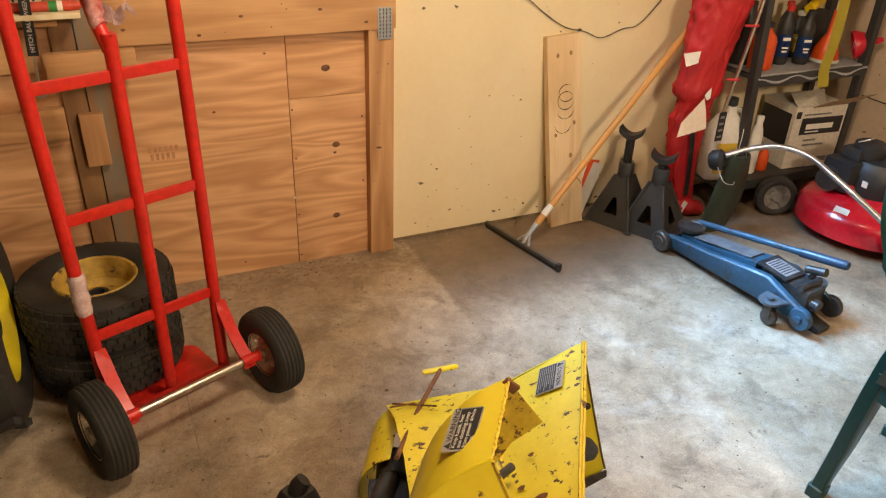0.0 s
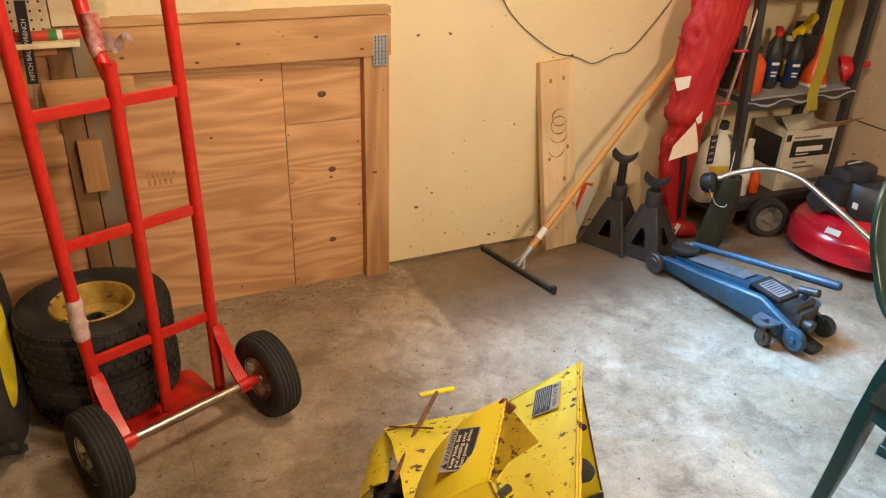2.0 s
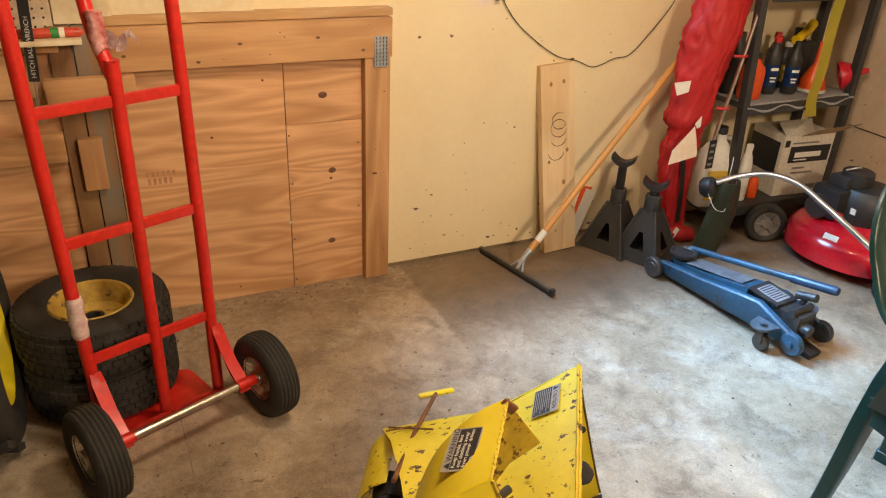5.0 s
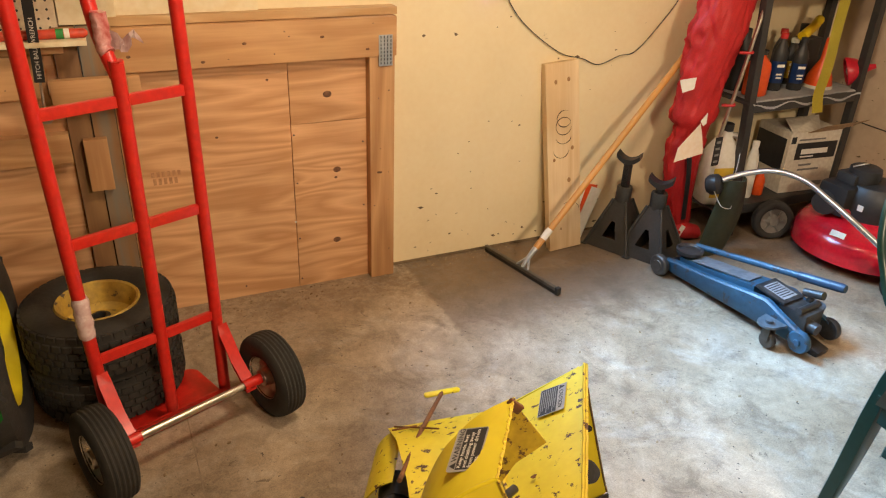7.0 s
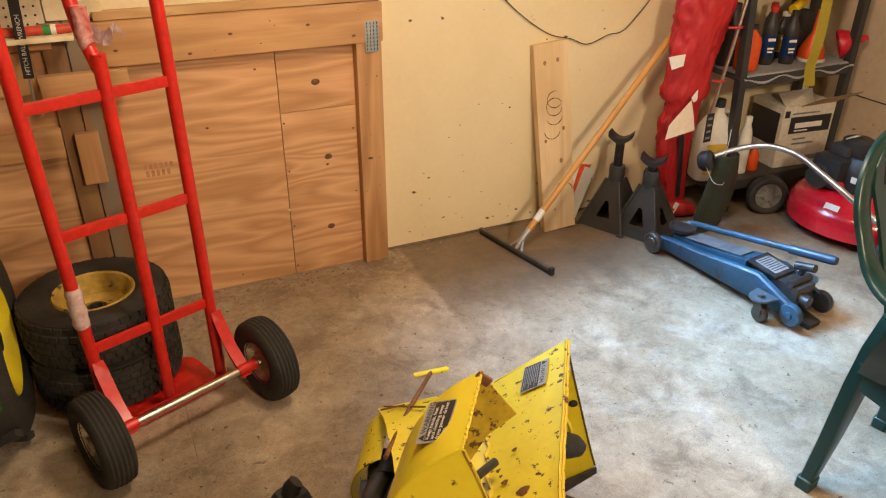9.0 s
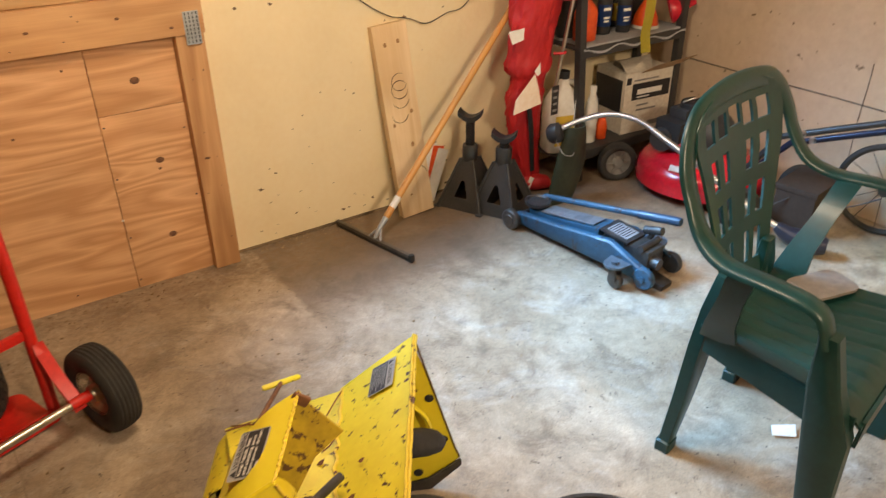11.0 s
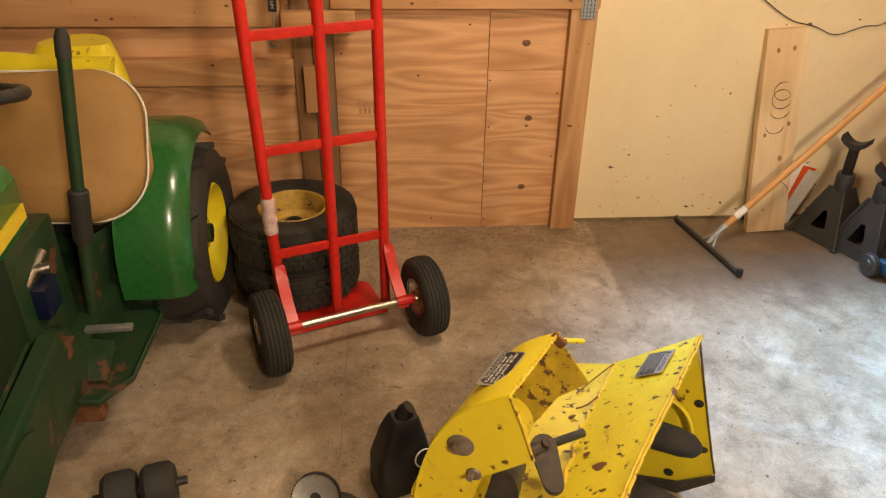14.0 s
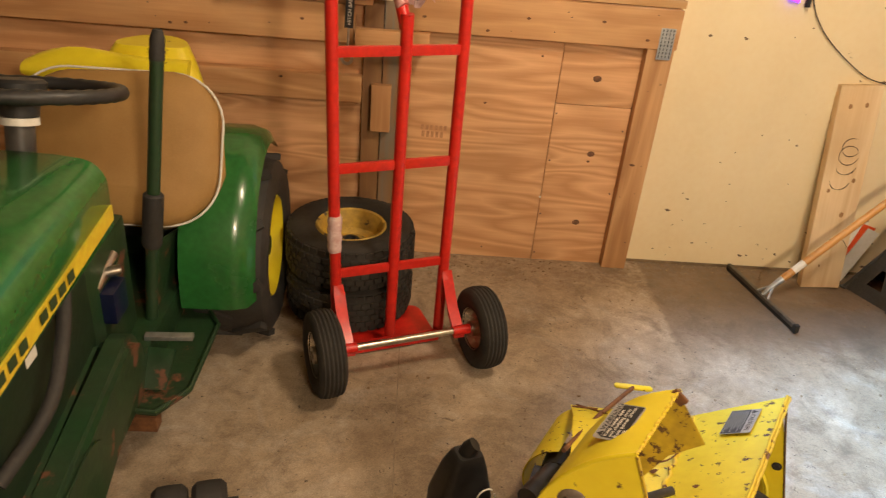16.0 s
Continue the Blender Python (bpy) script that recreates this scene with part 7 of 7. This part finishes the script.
t = thing("wrench", "steel ball wrench hanging with a black printed tag", "wrench", pose(-0.232, 2.395, 0.755, 0, 2.5, 0))
bm = B()
tube(bm, [(0, 0, 0.03), (0.0, 0, 0.12), (0.0, 0, 0.36)], [0.009, 0.0075, 0.0075], 12, flat=0.5)
lathe(bm, [(0.0125, -0.005), (0.021, -0.005), (0.021, 0.005), (0.0125, 0.005)], 24, pose(0, 0, 0.014, 90), closed=True)
part("shank", bm, STEEL, t)
bm = B()
box(bm, -0.014, 0.014, -0.0085, -0.0075, 0.115, 0.34)
k = part("tag", bm, INK, t, "black printed tag", smooth=None)
printed("HITCH BALL WRENCH", 0.0165, PAPER, k, pose(0.006, -0.0088, 0.125, 0, 0, 0) @ pose(0, 0, 0, 90, 0, 0) @ pose(0, 0, 0, 0, 0, 90))
t = thing("seed_packet", "orange and white card packets behind the leaning board", "packet", pose(1.755, 2.485, 0.0, 0, 0, 0))
for q, (mt, a) in enumerate(((PAPER, 8), (ORANGE, 16), (PAPER, 22))):
    bm = B()
    box(bm, -0.028, 0.028, -0.0015 - q * 0.004, 0.0015 - q * 0.004, 0, 0.26 - 0.01 * q, 0, pose(-0.02, 0, 0.0, -3, a, 0))
    part("packet_card", bm, mt, t, smooth=None)

# knots and nail heads on the plywood
for i, (x, z, r) in enumerate(((0.633, 0.735, 0.013), (0.66, 0.455, 0.012), (0.652, 0.172, 0.012), (0.655, 0.425, 0.005), (0.43, 0.80, 0.004), (0.25, 0.62, 0.0045))):
    bm = B()
    lathe(bm, [(0, 0.0006), (r * 0.5, 0.0008), (r, 0)], 14, pose(x, PY - 0.0002, z, 90) @ Matrix.Diagonal((1.2, 0.9, 1, 1)))
    part("knot", bm, mat("dark plywood knot", (0.20, 0.09, 0.04, 1), (0.09, 0.04, 0.02, 1), scale=80, rough=0.7), SHEETS[1 if x < 0.5 else (3 if z > 0.637 else 2)])
for i, (x, z) in enumerate(((0.51, 0.03), (0.51, 0.20), (0.512, 0.42), (0.509, 0.60), (0.49, 0.88), (0.76, 0.30), (0.76, 0.55), (0.30, 0.04), (-0.02, 0.70))):
    bm = B()
    lathe(bm, [(0, 0.0008), (0.003, 0.0006), (0.0035, 0)], 10, pose(x, PY - 0.0002, z, 90))
    part("nail", bm, GREASE, SHEETS[1 if x < 0.5 else (3 if z > 0.637 else 2)])
random.seed(23)
for host, x0, x1, y, z0, z1, n in ((HEADERS[0], 0.0, 0.85, 2.455, 0.88, 0.98, 12), (HEADERS[1], -1.6, -0.25, 2.452, 0.82, 0.92, 14), (RAIL, -1.6, -0.2, 2.462, 0.61, 0.68, 10), (POST, 0.79, 0.86, 2.462, 0.04, 0.75, 9)):
    for k in range(n):
        x, z = random.uniform(x0, x1), random.uniform(z0, z1)
        r = random.choice((0.002, 0.0025, 0.003, 0.0055))
        bm = B()
        lathe(bm, [(0, 0.0007), (r * 0.6, 0.0007), (r, 0)], 10, pose(x, y - 0.0001, z, 90) @ Matrix.Diagonal((1.3 if r > 0.005 else 1, 0.8, 1, 1)))
        part("knot" if r > 0.005 else "nail", bm, MATS["dark plywood knot"] if r > 0.005 else GREASE, host)
STAMP = mat("faded brown stamp", (0.36, 0.17, 0.08, 1), (0.50, 0.27, 0.13, 1), rough=0.7, scale=90)
for row, (z, h) in enumerate(((0.505, 0.018), (0.478, 0.022))):
    for k in range(6 - row):
        bm = B()
        x = 0.030 + 0.0165 * k + 0.004 * row
        box(bm, x, x + 0.010, PY - 0.0006, PY - 0.0001, z, z + h)
        part("stamp_bar", bm, STAMP, SHEETS[1], smooth=None)
bm = B()
lathe(bm, [(0, 0.0008), (0.004, 0.0006), (0.0045, 0)], 10, pose(0.4985, PY - 0.0004, 0.27, 90))
part("nail", bm, PAPER, SHEETS[1], "pale filled nail hole")
# dark scuffs and pinholes in the walls
random.seed(11)
SCUFF = mat("brown scuff", (0.20, 0.13, 0.07, 1), (0.10, 0.07, 0.04, 1), rough=0.8, scale=50)
for i in range(110):
    north = i < 60
    s = random.choice((0.0015, 0.002, 0.0025, 0.004, 0.006))
    u = random.uniform(0.92, 2.0) if north else random.uniform(0.4, 2.25)
    z = (abs(random.gauss(0, 0.12)) + 0.03) if north and random.random() < 0.6 else random.uniform(0.05, 1.02) if north else random.uniform(0.25, 1.0)
    bm = B()
    pts = [(s * random.uniform(0.6, 1.3) * random.choice((1, 1, 2.2)) * math.cos(a), s * random.uniform(0.5, 1.1) * math.sin(a)) for a in np.linspace(0, 2 * math.pi, 9, endpoint=False)]
    m = face_pose((u, YW - 0.0002, z), (1, 0, random.uniform(-0.5, 0.5)), (0, 0, 1)) if north else face_pose((XE - 0.0002, u, z), (0, -1, random.uniform(-0.6, 0.6)), (0, 0, 1))
    plate(bm, pts, 0.0005, m)
    part("scuff", bm, SCUFF, wall_north if north else wall_east, smooth=None)
# crumbs of grit along the foot of the wall
random.seed(7)
bm = B()
for i in range(420):
    x = random.uniform(-0.1, 2.3)
    y = 2.48 - abs(random.gauss(0, 0.12)) if x < 0.9 else 2.52 - abs(random.gauss(0, 0.03))
    if i > 300:
        x, y = random.uniform(-0.3, 1.8), random.uniform(1.2, 2.4)
    s = random.uniform(0.0012, 0.0045)
    r = bmesh.ops.create_icosphere(bm, subdivisions=1, radius=s, matrix=pose(x, y, s * 0.4, 0, 0, random.uniform(0, 90)) @ Matrix.Diagonal((1.6, 1, 0.6, 1)))
grit = solid("grit", bm, mat("brown grit", (0.16, 0.10, 0.05, 1), (0.34, 0.26, 0.16, 1), scale=3, rough=0.9), "scattered brown grit along the wall foot", "grit", smooth=None)
tagged(grit, kind="stuff")
